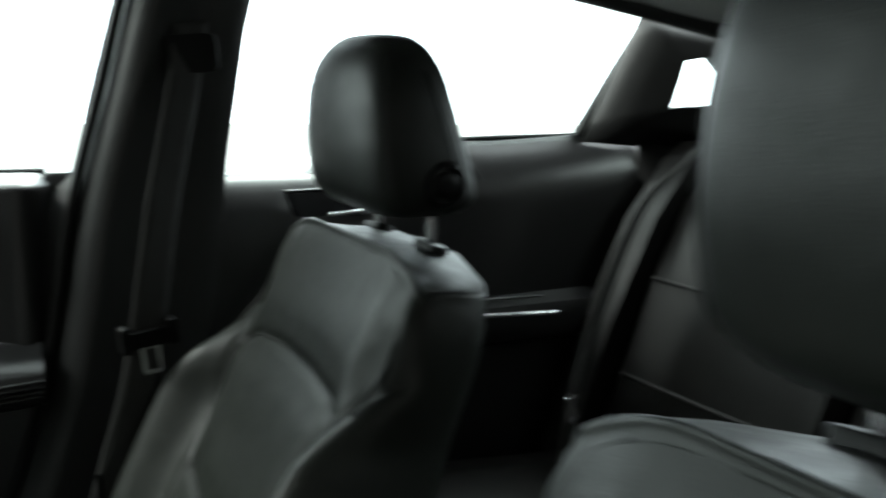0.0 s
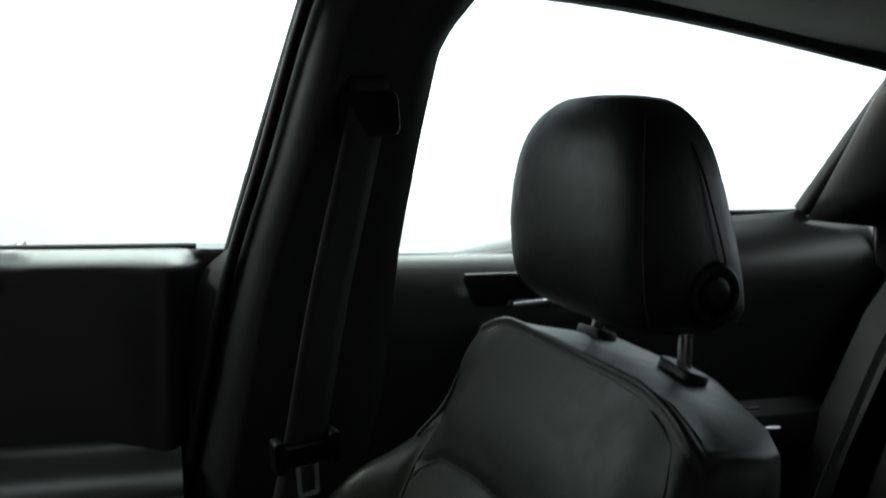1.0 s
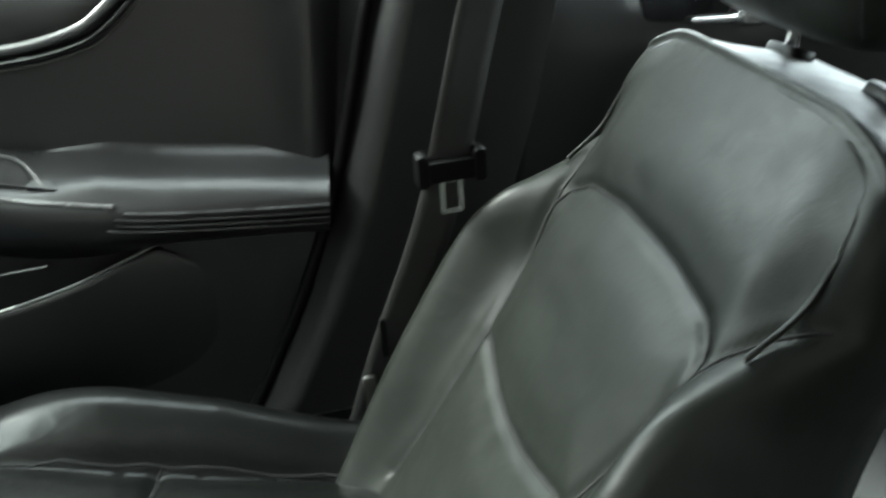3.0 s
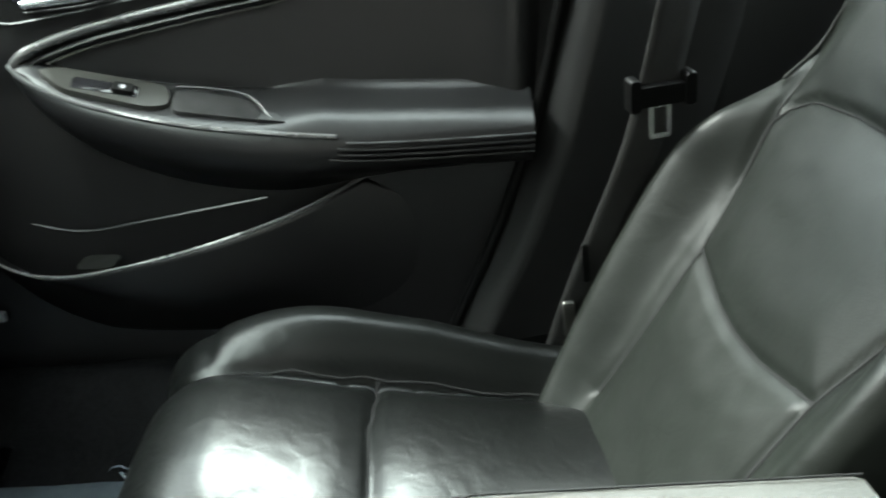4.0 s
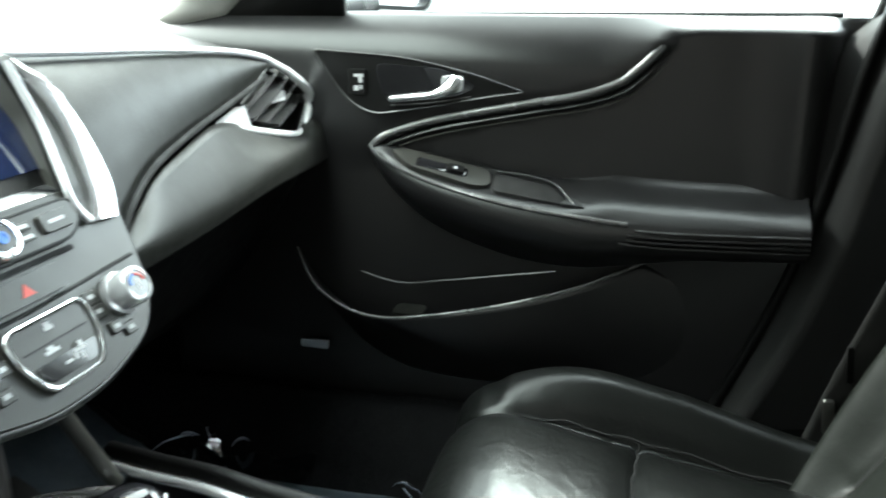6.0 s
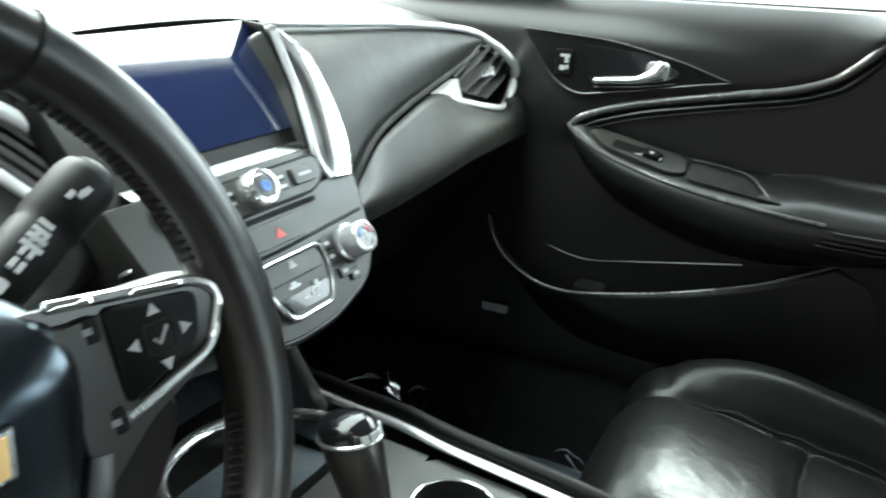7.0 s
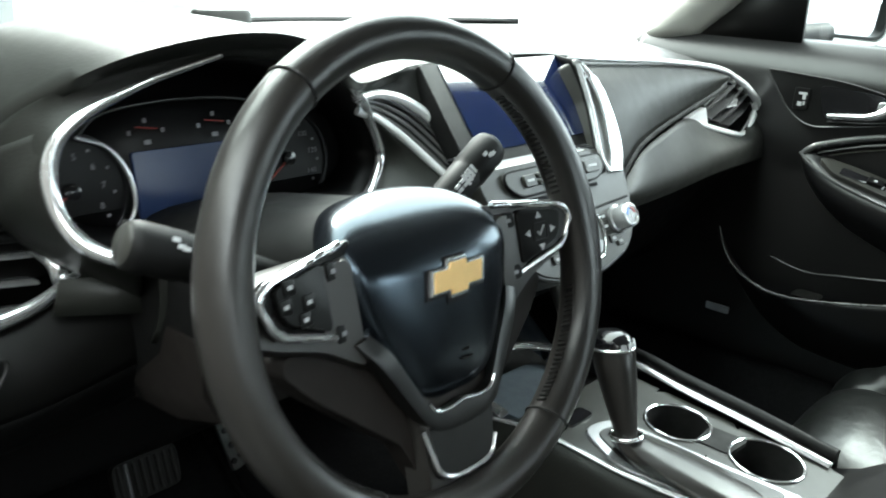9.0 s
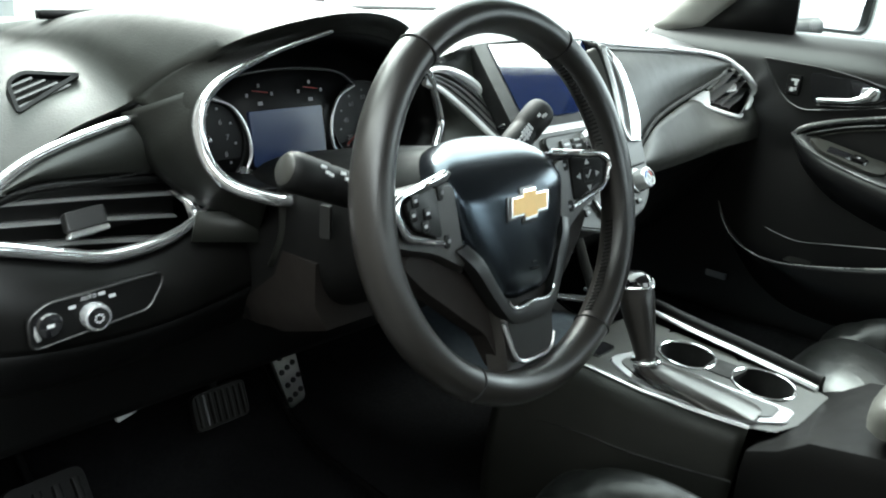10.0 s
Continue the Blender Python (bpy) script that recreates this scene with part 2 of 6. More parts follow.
    bmesh.ops.remove_doubles(bm, verts=bm.verts, dist=1e-7)
    return bm


def turned(pl, centre, profile, n=28):
    """A turned body: profile of (radius, height) round the plane's normal."""
    secs = [[pl.p(centre[0] + r * math.cos(2 * math.pi * i / n), centre[1] + r * math.sin(2 * math.pi * i / n), h) for i in range(n)]
            for r, h in profile]
    return loft(secs)


def block(lo, hi, bevel=0.004):
    bm = bmesh.new()
    bmesh.ops.create_cube(bm, size=1.0)
    for v in bm.verts:
        v.co = Vector([lo[k] + (v.co[k] + 0.5) * (hi[k] - lo[k]) for k in range(3)])
    if bevel:
        bmesh.ops.bevel(bm, geom=list(bm.edges), offset=bevel, segments=2, affect="EDGES", profile=0.5)
    return bm


def merge(*bms):
    out = bmesh.new()
    for b in bms:
        me = bpy.data.meshes.new("tmp")
        b.to_mesh(me)
        b.free()
        out.from_mesh(me)
        bpy.data.meshes.remove(me)
    return out


def part(name, bm, material, parent=None, label="", solid=0.0, smooth=45, subdiv=0):
    me = bpy.data.meshes.new(name)
    bm.to_mesh(me)
    bm.free()
    me.materials.append(material)
    ob = new(name, me)
    if smooth:
        me.polygons.foreach_set("use_smooth", [True] * len(me.polygons))
        me.set_sharp_from_angle(angle=radians(smooth))
    if solid:
        md = ob.modifiers.new("thickness", "SOLIDIFY")
        md.thickness, md.offset = solid, 0.0
    if subdiv:
        md = ob.modifiers.new("smooth", "SUBSURF")
        md.levels = md.render_levels = subdiv
    if parent is not None:
        ob.parent = parent
    if label:
        ob["label"] = label
    return ob


def thing(name, label, category, group="", kind=""):
    return tagged(new(name), label, category, group, kind)


def structure(ob, label, category):
    return tagged(ob, label, category, kind="structure")


# ---- the setting: hall ground, cabin floor, sills, roof, windows ----
def ground():
    bm = bmesh.new()
    bmesh.ops.create_grid(bm, x_segments=8, y_segments=8, size=60)
    structure(part("ground", bm, CONCRETE, smooth=0), "dark painted concrete floor of the hall outside the car", "ground")


def cabin_floor():
    rows = []
    for y, z in ((-1.9, 0.42), (-1.25, 0.40), (-1.15, 0.30), (-0.3, 0.29), (0.35, 0.28), (0.66, 0.29), (0.86, 0.44), (0.94, 0.75)):
        rows.append([V(x, y, max(z, zz)) for x, zz in ((-0.74, 0.40), (-0.66, 0.405), (-0.61, 0.33), (-0.56, z), (-0.2, z), (-0.14, z + 0.05),
                                                      (0.14, z + 0.05), (0.2, z), (0.56, z), (0.61, 0.33), (0.66, 0.405), (0.74, 0.40))])
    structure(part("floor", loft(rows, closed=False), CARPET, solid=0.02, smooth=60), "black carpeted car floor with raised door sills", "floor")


def roof():
    rows = []
    for y, zc, ze, h in ((0.112, 1.308, 1.246, 0.565), (0.08, 1.318, 1.262, 0.57), (0.0, 1.345, 1.285, 0.58), (-0.4, 1.380, 1.320, 0.605), (-0.95, 1.382, 1.314, 0.61),
                         (-1.35, 1.348, 1.266, 0.60), (-1.62, 1.28, 1.215, 0.56)):
        row = []
        for i in range(17):
            u = -1 + 2 * i / 16
            row.append(V(u * h, y, ze + (zc - ze) * (1 - abs(u) ** 2.6)))
        rows.append(row)
    structure(part("ceiling", loft(rows, closed=False), HEADLINER, solid=0.03, smooth=60), "pale grey cloth headliner of the car roof", "ceiling")
    for s in (1, -1):
        rail = spline([(s * 0.60, 0.14, 1.25), (s * 0.615, -0.1, 1.285), (s * 0.628, -0.5, 1.312), (s * 0.63, -0.95, 1.306), (s * 0.61, -1.35, 1.256), (s * 0.56, -1.62, 1.20)], 6)
        structure(part("trim_roof_rail", tube(rail, 0.022, n=12), PILLAR), "dark roof rail trim above the side windows", "trim")


def straight(corners, n):
    """A closed outline with n points along each straight side."""
    k = len(corners)
    return [corners[i].lerp(corners[(i + 1) % k], j / n) for i in range(k) for j in range(n)]


def pillars():
    # the windscreen pillars, from the dash corner up to the roof
    for s in (1, -1):
        front = spline([(s * 0.735, 0.52, 0.965), (s * 0.70, 0.36, 1.09), (s * 0.65, 0.20, 1.21), (s * 0.605, 0.06, 1.28)], 6)
        back = spline([(s * 0.745, 0.40, 0.975), (s * 0.712, 0.27, 1.09), (s * 0.665, 0.11, 1.21), (s * 0.62, -0.03, 1.285)], 6)
        structure(part("pillar_front", patch(front, back, 16, 6, (-s * 0.018, 0, 0.006)), HEADLINER, solid=0.012), "pale grey windscreen pillar trim", "pillar")
    # passenger side middle pillar, with its inner ridge
    secs = []
    for z, y0, y1, x in ((0.30, -0.30, -0.60, 0.672), (0.40, -0.318, -0.60, 0.672), (0.46, -0.352, -0.61, 0.672), (0.60, -0.408, -0.63, 0.668), (0.733, -0.447, -0.66, 0.664),
                         (0.838, -0.468, -0.68, 0.662), (0.92, -0.482, -0.688, 0.66), (0.997, -0.500, -0.694, 0.655), (1.10, -0.529, -0.709, 0.645),
                         (1.23, -0.562, -0.731, 0.628), (1.30, -0.583, -0.775, 0.61)):
        jamb = 0.07 if z < 0.95 else 0.0
        secs.append([V(x + 0.085, y0 + jamb, z), V(x + 0.075, y0 + jamb * 0.7, z), V(x + 0.035, y0 - 0.004, z), V(x + 0.008, y0 - 0.022, z), V(x - 0.003, y0 - 0.038, z), V(x - 0.002, y0 - 0.05, z),
                     V(x + 0.014, y0 - 0.075, z), V(x + 0.016, y1 + 0.06, z), V(x + 0.012, y1 + 0.03, z), V(x + 0.02, y1 + 0.008, z), V(x + 0.075, y1, z)])
    structure(part("pillar_middle", loft(secs), PILLAR, smooth=60), "dark grey plastic pillar trim between the side doors", "pillar")
    seal = [V(s[2].x - 0.006, s[2].y + 0.006, s[2].z) for s in secs[1:]]
    structure(part("trim_door_seal", tube(spline(seal, 3), 0.007), HARD), "black rubber door seal beside the pillar", "trim")
    seal2 = [V(s[10].x - 0.034, s[10].y + 0.010, s[10].z) for s in secs[6:]]
    structure(part("trim_door_seal", tube(spline(seal2, 3), 0.009), HARD), "black rubber door seal beside the pillar", "trim")
    # driver side middle pillar
    secs = [[V(-0.74, -0.52, z), V(-0.66 + d, -0.53, z), V(-0.65 + d, -0.60, z), V(-0.66 + d, -0.70, z), V(-0.74, -0.71, z)] for z, d in ((0.3, 0), (0.99, 0.0), (1.3, 0.05))]
    structure(part("pillar_middle", loft(secs), PILLAR), "dark grey plastic pillar trim between the side doors", "pillar")
    # rear pillars, round the small rear side window
    for s in (1, -1):
        o = [V(s * 0.722, -1.330, 1.030), V(s * 0.652, -1.395, 1.250), V(s * 0.600, -1.60, 1.215), V(s * 0.60, -1.92, 1.02), V(s * 0.66, -1.75, 1.00)]
        h = [V(s * 0.655, -1.462, 1.088), V(s * 0.632, -1.472, 1.172), V(s * 0.622, -1.510, 1.178), V(s * 0.615, -1.56, 1.125), V(s * 0.627, -1.545, 1.092)]
        oo, hh = straight(o, 6), straight(h, 6)
        bm = loft([oo, [p.lerp(q, 0.6) + V(-s * 0.004, 0, 0) for p, q in zip(oo, hh)], [q + V(-s * 0.008, 0, 0) for q in hh], hh], cap=False)
        structure(part("pillar_rear", bm, PILLAR, solid=0.006, smooth=50), "dark rear pillar trim round a small side window", "pillar")


def quarter_trim():
    for s in (1, -1):
        bm = patch([(s * 0.702, -1.44, 0.40), (s * 0.70, -1.98, 0.40)], [(s * 0.702, -1.44, 1.05), (s * 0.655, -1.98, 1.03)], 6, 4)
        structure(part("wall_quarter_trim", bm, HARD, solid=0.01), "black trim beside the rear seat", "wall")


def pane(name, corners, label):
    bm = bmesh.new()
    bm.faces.new([bm.verts.new(c) for c in corners])
    bmesh.ops.recalc_face_normals(bm, faces=bm.faces)
    ob = structure(part(name, bm, GLASS, solid=0.004, smooth=0), label, "window")
    ob.visible_shadow = False


def windows():
    pane("window_windscreen", [(-0.74, 0.62, 0.955), (0, 0.92, 0.985), (0.74, 0.62, 0.955), (0.58, 0.04, 1.28), (0, 0.10, 1.325), (-0.58, 0.04, 1.28)], "clear car windscreen glass")
    pane("window_front", [(0.745, 0.36, 0.972), (0.745, -0.50, 0.985), (0.69, -0.57, 1.30), (0.64, -0.05, 1.295), (0.70, 0.22, 1.13)], "clear front side window glass")
    pane("window_rear", [(0.745, -0.70, 0.975), (0.735, -1.33, 1.02), (0.665, -1.42, 1.25), (0.66, -0.95, 1.305), (0.685, -0.76, 1.305)], "clear rear side window glass")
    pane("window_quarter", [(0.672, -1.455, 1.08), (0.645, -1.465, 1.18), (0.635, -1.515, 1.185), (0.63, -1.57, 1.125), (0.64, -1.55, 1.085)], "small clear rear side window glass")
    pane("window_back", [(-0.6, -1.95, 1.0), (0.6, -1.95, 1.0), (0.54, -1.62, 1.22), (-0.54, -1.62, 1.22)], "clear rear window glass")


def kick_panels():
    for s in (1, -1):
        rows = [[V(s * 0.738, y, z) for z in (0.28, 0.5, 0.75, 0.95)] for y in (0.42 if s > 0 else 0.50, 0.6, 0.98)]
        structure(part("wall_kick_panel", loft(rows, closed=False), HARD, solid=0.01), "black footwell side panel", "wall")


def shell():
    # outer skin below the windows and behind, that closes the cabin
    crest = [(1.1, 0.975), (0.2, 0.975), (-0.60, 0.972), (-0.72, 0.976), (-0.80, 0.990), (-0.90, 1.010), (-1.02, 1.026), (-1.30, 1.034), (-2.1, 1.030)]
    for s, first in ((1, 0), (-1, 2)):
        rows = [[V(s * x, y, z) for x, z in ((0.80, 0.22), (0.86, 0.45), (0.875, 0.75), (0.868, top - 0.05), (0.850, top - 0.012), (0.828, top), (0.79, top - 0.004), (0.758, top - 0.024))] for y, top in crest[first:]]
        structure(part("wall_body_side", loft(rows, closed=False), PAINT, solid=0.01), "silver-grey painted outer car body side", "wall")
    rows = [[V(x, y, z) for x in (-0.8, -0.3, 0.3, 0.8)] for y, z in ((0.95, 0.22), (0.95, 0.8), (0.98, 0.93), (1.9, 0.88), (2.1, 0.6))]
    structure(part("wall_front_body", loft(rows, closed=False), PAINT, solid=0.01), "silver-grey painted bonnet ahead of the windscreen", "wall")
    rows = [[V(x, y, z) for x in (-0.8, -0.3, 0.3, 0.8)] for y, z in ((-2.1, 0.22), (-2.1, 0.9), (-1.95, 0.985), (-1.72, 0.965), (-1.70, 0.3))]
    structure(part("wall_parcel_shelf", loft(rows, closed=False), HARD, solid=0.01), "black parcel shelf behind the rear seat", "wall")
    bm = patch([(-0.745, -0.71, 0.40), (-0.745, -1.75, 0.40)], [(-0.72, -0.71, 0.985), (-0.70, -1.75, 1.03)], 4, 4)
    structure(part("wall_rear_door_trim", bm, DOORSKIN, solid=0.03), "black rear door trim on the driver's side", "wall")


def added_walls():
    # unseen wall added to hold back light from the driver's side
    wall = block((-2.5, -9, 0), (-2.3, 9, 2.7), 0)
    structure(part("wall_added", wall, mat("brown_grey_painted_wall", (0.060, 0.054, 0.048), 0.8, bump=0.3, bump_scale=30, vary=0.2, vary_scale=1.0), smooth=0), "unseen brown-grey wall added to hold back light at the open driver's doorway", "wall")
    # white wall added so that no dark ground shows through the windows
    wall = block((9.0, -22, 0), (9.2, 22, 1.02), 0)
    structure(part("wall_added", wall, mat("white_painted_wall", (0.94, 0.93, 0.93), 0.7, bump=0.2, bump_scale=30, vary=0.04, vary_scale=1.0), smooth=0), "white wall added to hide the ground beyond the passenger windows", "wall")
    # grey wall added to dim the light that comes through the windscreen
    wall = block((-7, 11.0, 0), (3.5, 11.2, 3.8), 0)
    structure(part("wall_added", wall, mat("grey_painted_wall", (0.30, 0.31, 0.30), 0.8, bump=0.3, bump_scale=30, vary=0.1, vary_scale=1.0), smooth=0), "grey wall added far ahead of the car to dim the light through the windscreen", "wall")
    # unseen slab added to block sky light ahead of the windscreen
    slab_ob = block((-7, 3.2, 3.6), (1.6, 11, 3.8), 0)
    structure(part("ceiling_blocker", slab_ob, mat("grey_blocker_board", (0.25, 0.255, 0.25), 0.8, bump=0.3, bump_scale=30, vary=0.1, vary_scale=1.0), smooth=0), "unseen grey slab added to block sky light ahead of the car", "ceiling")


ground()
cabin_floor()
added_walls()
roof()
pillars()
quarter_trim()
windows()
kick_panels()
shell()


# ---- seats ----
def dist_to_lines(p, lines):
    best = 9.0
    for line in lines:
        for a, b in zip(line, line[1:]):
            ax, ay, bx, by = a[0], a[1], b[0], b[1]
            dx, dy = bx - ax, by - ay
            t = max(0, min(1, ((p[0] - ax) * dx + (p[1] - ay) * dy) / (dx * dx + dy * dy + 1e-12)))
            best = min(best, math.hypot(p[0] - ax - t * dx, p[1] - ay - t * dy))
    return best


def lerp_table(table, k):
    """A row of values between the rows of a table by its first column."""
    for a, b in zip(table, table[1:]):
        if k <= b[0] or b is table[-1]:
            i = table.index(a)
            p, q = table[max(i - 1, 0)], table[min(i + 2, len(table) - 1)]
            w = b[0] - a[0]
            t = min(max((k - a[0]) / w, 0), 1)
            out = []
            for c in range(1, len(a)):
                m0 = (b[c] - p[c]) / max(b[0] - p[0], 1e-9) * w
                m1 = (q[c] - a[c]) / max(q[0] - a[0], 1e-9) * w
                out.append((2 * t ** 3 - 3 * t * t + 1) * a[c] + (t ** 3 - 2 * t * t + t) * m0 + (3 * t * t - 2 * t ** 3) * b[c] + (t ** 3 - t * t) * m1)
            return out


BACK_SEAMS = [
    [(-0.148, 0.766), (-0.143, 0.784), (-0.118, 0.799), (-0.05, 0.807), (0.0, 0.808), (0.05, 0.807), (0.118, 0.799), (0.143, 0.784), (0.148, 0.766)],
    [(-0.148, 0.766), (-0.140, 0.71), (-0.124, 0.645), (-0.122, 0.56), (-0.125, 0.47)],
    [(0.148, 0.766), (0.140, 0.71), (0.124, 0.645), (0.122, 0.56), (0.125, 0.47)],
    [(-0.124, 0.645), (-0.05, 0.630), (0.0, 0.626), (0.05, 0.630), (0.124, 0.645)],
    [(-0.148, 0.766), (-0.156, 0.790), (-0.170, 0.815), (-0.190, 0.838)],
    [(0.148, 0.766), (0.156, 0.790), (0.170, 0.815), (0.190, 0.838)],
]
# height: front-centre y, half width, bolster depth, body depth
BACK_FORM = [(0.40, -0.470, 0.165, 0.031, 0.12), (0.50, -0.520, 0.196, 0.034, 0.12), (0.60, -0.572, 0.213, 0.038, 0.12), (0.70, -0.628, 0.217, 0.042, 0.12),
             (0.745, -0.653, 0.204, 0.034, 0.114), (0.775, -0.670, 0.196, 0.016, 0.110), (0.805, -0.686, 0.195, -0.003, 0.105), (0.84, -0.705, 0.195, -0.012, 0.10),
             (0.89, -0.732, 0.192, -0.007, 0.095), (0.935, -0.757, 0.178, -0.006, 0.09)]


def back_point(u, z, form):
    """A point of the backrest's front: u from -1 to 1 across."""
    y, h, b, d = form
    a = abs(u)
    lift = b * (math.sin(min(max((a - 0.64) / 0.29, 0), 1) * math.pi / 2) ** 2)
    edge = 0.016 * max(0, (a - 0.88) / 0.12) ** 3
    return V(u * h, y + (lift - edge) * 0.9, z + (lift - edge) * 0.45)


def back_top(u):
    """Height of the backrest's top edge across its width."""
    return 0.932 - 0.028 * max(0, (abs(u) - 0.50) / 0.50) ** 2.4


def seat(name, label, x0, y0, mirror, turn, roll):
    ob = thing(name, label, "car seat", "front seats")
    s = -1 if mirror else 1
    off = 0.0 if mirror else 0.0165
    # backrest
    secs = []
    n = 112
    forms = [lerp_table(BACK_FORM, 0.40 + 0.002 * i) for i in range(272)]

    def form_at(z):
        k = (z - 0.40) / 0.002
        i = int(k)
        return [a + (b - a) * (k - i) for a, b in zip(forms[i], forms[i + 1])]

    for k in range(120):
        row = []
        for i in range(n + 1):
            u = -1 + 2 * i / n
            z = 0.40 + (back_top(u) - 0.40) * k / 119
            form = form_at(z)
            p = back_point(u, z, form)
            g = dist_to_lines((p.x, z), BACK_SEAMS)
            puff = 0.006 * (1 - math.exp(-(g / 0.030) ** 2)) - 0.005 * math.exp(-(g / 0.005) ** 2)
            row.append(p + V(0, 0.87, 0.5) * puff)
        for u, dd in ((1.012, 0.10), (1.015, 0.3), (1.005, 0.55), (0.96, 0.78), (0.80, 0.95), (0.4, 1.0), (-0.4, 1.0), (-0.80, 0.95), (-0.96, 0.78), (-1.005, 0.55), (-1.015, 0.3), (-1.012, 0.10)):
            z = 0.40 + (back_top(min(1.0, 0.6 + 0.4 * abs(u) / 0.9)) - 0.40) * k / 119
            y, h, b, d = form_at(z)
            turn_in = max(0, (k - 92) / 27) ** 2.5
            row.append(V(u * h * (1.02 - 0.05 * turn_in), y - 0.020 - (d + 0.016) * dd * 0.95 * (1 - 0.16 * turn_in), z - 0.008 * (1 - turn_in) - d * dd * 0.06))
        secs.append(row)
    # rounded top
    top = secs[-1]
    c = sum(top, V(0, 0, 0)) / len(top)
    for f in (0.98, 0.94, 0.86, 0.72, 0.5, 0.25, 0.05):
        secs.append([V(p.x * (1 - 0.04 * (1 - f)), c.y + (p.y - c.y) * f, p.z * f + (back_top(min(1, abs(p.x) / 0.19)) - 0.006) * (1 - f) + 0.012 * math.sqrt(1 - f * f)) for p in top])
    back = part("backrest", loft(secs), LEATHER, ob, "black leather backrest with raised bolsters", smooth=80)
    for line in BACK_SEAMS:
        pts = []
        for x, z in resample([V(a, b, 0) for a, b in line], 24) and [(q.x, q.y) for q in resample([V(a, b, 0) for a, b in line], 24)]:
            form = lerp_table(BACK_FORM, z)
            pts.append(back_point(x / form[1], z, form) + V(0, 0.87, 0.5) * -0.0045)
        part("seam", tube(pts, 0.0016, n=6), THREAD_SHADE, back)
    # piped seam round the front panel's top edge and down its inner edge
    pip = []
    for u, z in ((-0.905, 0.80), (-0.905, 0.835), (-0.905, 0.865), (-0.898, 0.885), (-0.88, 0.899), (-0.85, 0.912), (-0.7, 0.924), (-0.5, 0.929), (0, 0.930),
                 (0.5, 0.929), (0.7, 0.924), (0.85, 0.912), (0.88, 0.899), (0.898, 0.885), (0.905, 0.865), (0.905, 0.835), (0.905, 0.80)):
        pip.append(back_point(u, z, lerp_table(BACK_FORM, z)) + V(0, 0.87, 0.5) * 0.0040)
    part("piping", tube(spline(pip, 6), 0.0022, n=8), LEATHER, back)
    # side panel seams on the flank
    for dd, z0, z1 in ((0.10, 0.50, 0.80), (0.16, 0.45, 0.70)):
        for sx in (-1, 1):
            pts = []
            for i in range(12):
                z = z0 + (z1 - z0) * i / 11
                y, h, b, d = lerp_table(BACK_FORM, z)
                pts.append(V(sx * (h + 0.001) * 0.975, y - 0.075 - dd * 0.5 * (1 - i / 14), z - 0.03))
            part("seam", tube(pts, 0.0014, n=6), GREYTHREAD, back)
    # cushion
    prof = spline([(0, -0.56, 0.425), (0, -0.45, 0.432), (0, -0.35, 0.450), (0, -0.235, 0.476), (0, -0.13, 0.504), (0, -0.085, 0.510), (0, -0.052, 0.496), (0, -0.032, 0.465), (0, -0.032, 0.42), (0, -0.05, 0.37)], 8)
    prof = resample(prof, 110)
    seams = [[(-0.168, 0.02), (-0.165, 0.14), (-0.160, 0.27), (-0.150, 0.42), (-0.14, 0.50), (-0.135, 0.7)],
             [(0.168, 0.02), (0.165, 0.14), (0.160, 0.27), (0.150, 0.42), (0.14, 0.50), (0.135, 0.7)],
             [(-0.160, 0.30), (-0.06, 0.312), (0.06, 0.312), (0.160, 0.30)]]
    run, rows = 0.0, []
    for k, p in enumerate(prof):
        if k:
            run += (p - prof[k - 1]).length
        t = (prof[min(k + 1, 109)] - prof[max(k - 1, 0)]).normalized()
        nrm = V(0, -t.z, t.y)
        if nrm.z < -0.2 and k < 60:
            nrm = -nrm
        fade = 1 - min(max((run - 0.46) / 0.12, 0), 1)
        hw = 0.246 - 0.05 * max(0, (run - 0.40) / 0.30) ** 1.5
        bolster = max(0.0, 1 - (max(0, run - 0.34) / 0.15) ** 2) * (0.45 + 0.55 * min(1, run / 0.25))
        row = []
        for i in range(n + 1):
            u = -1 + 2 * i / n
            a = abs(u)
            side = abs(p.x + u * hw) / max(0.168 - 0.055 * run, 0.1)
            across = min(max((abs(u * hw) - (0.168 - 0.055 * run)) / (hw - 0.168 + 0.055 * run), 0), 1)
            lift = 0.054 * (1 - (1 - min(1, across * 1.9)) ** 2) * bolster + 0.024 * max(0, 1 - side * side) * fade
            edge = 0.065 * max(0, (a - 0.84) / 0.16) ** 2.4
            g = dist_to_lines((u * hw, run), seams)
            puff = 0.008 * (1 - math.exp(-(g / 0.03) ** 2)) - 0.007 * math.exp(-(g / 0.0055) ** 2)
            row.append(p + V(u * hw, 0, 0) + nrm * (lift - edge + puff))
        row += [p + V(hw * 0.99, 0, 0) - nrm * 0.10, p + V(hw * 0.9, 0, 0) - nrm * 0.13, p - V(hw * 0.9, 0, 0) - nrm * 0.13, p - V(hw * 0.99, 0, 0) - nrm * 0.10]
        rows.append(row)
    runs = [0.0]
    for a, b in zip(prof, prof[1:]):
        runs.append(runs[-1] + (b - a).length)
    lines = []
    for line in seams:
        pts = []
        for q in resample([V(a, b, 0) for a, b in line], 30):
            k = min(range(110), key=lambda i: abs(runs[i] - q.y))
            hw = 0.246 - 0.05 * max(0, (runs[k] - 0.40) / 0.30) ** 1.5
            pts.append(rows[k][round((q.x / hw + 1) / 2 * n)].copy() + V(0, 0, 0.0005))
        lines.append(pts)
    cush = part("cushion", loft(rows), CREASED, ob, "creased black leather seat cushion with worn bolster", smooth=80)
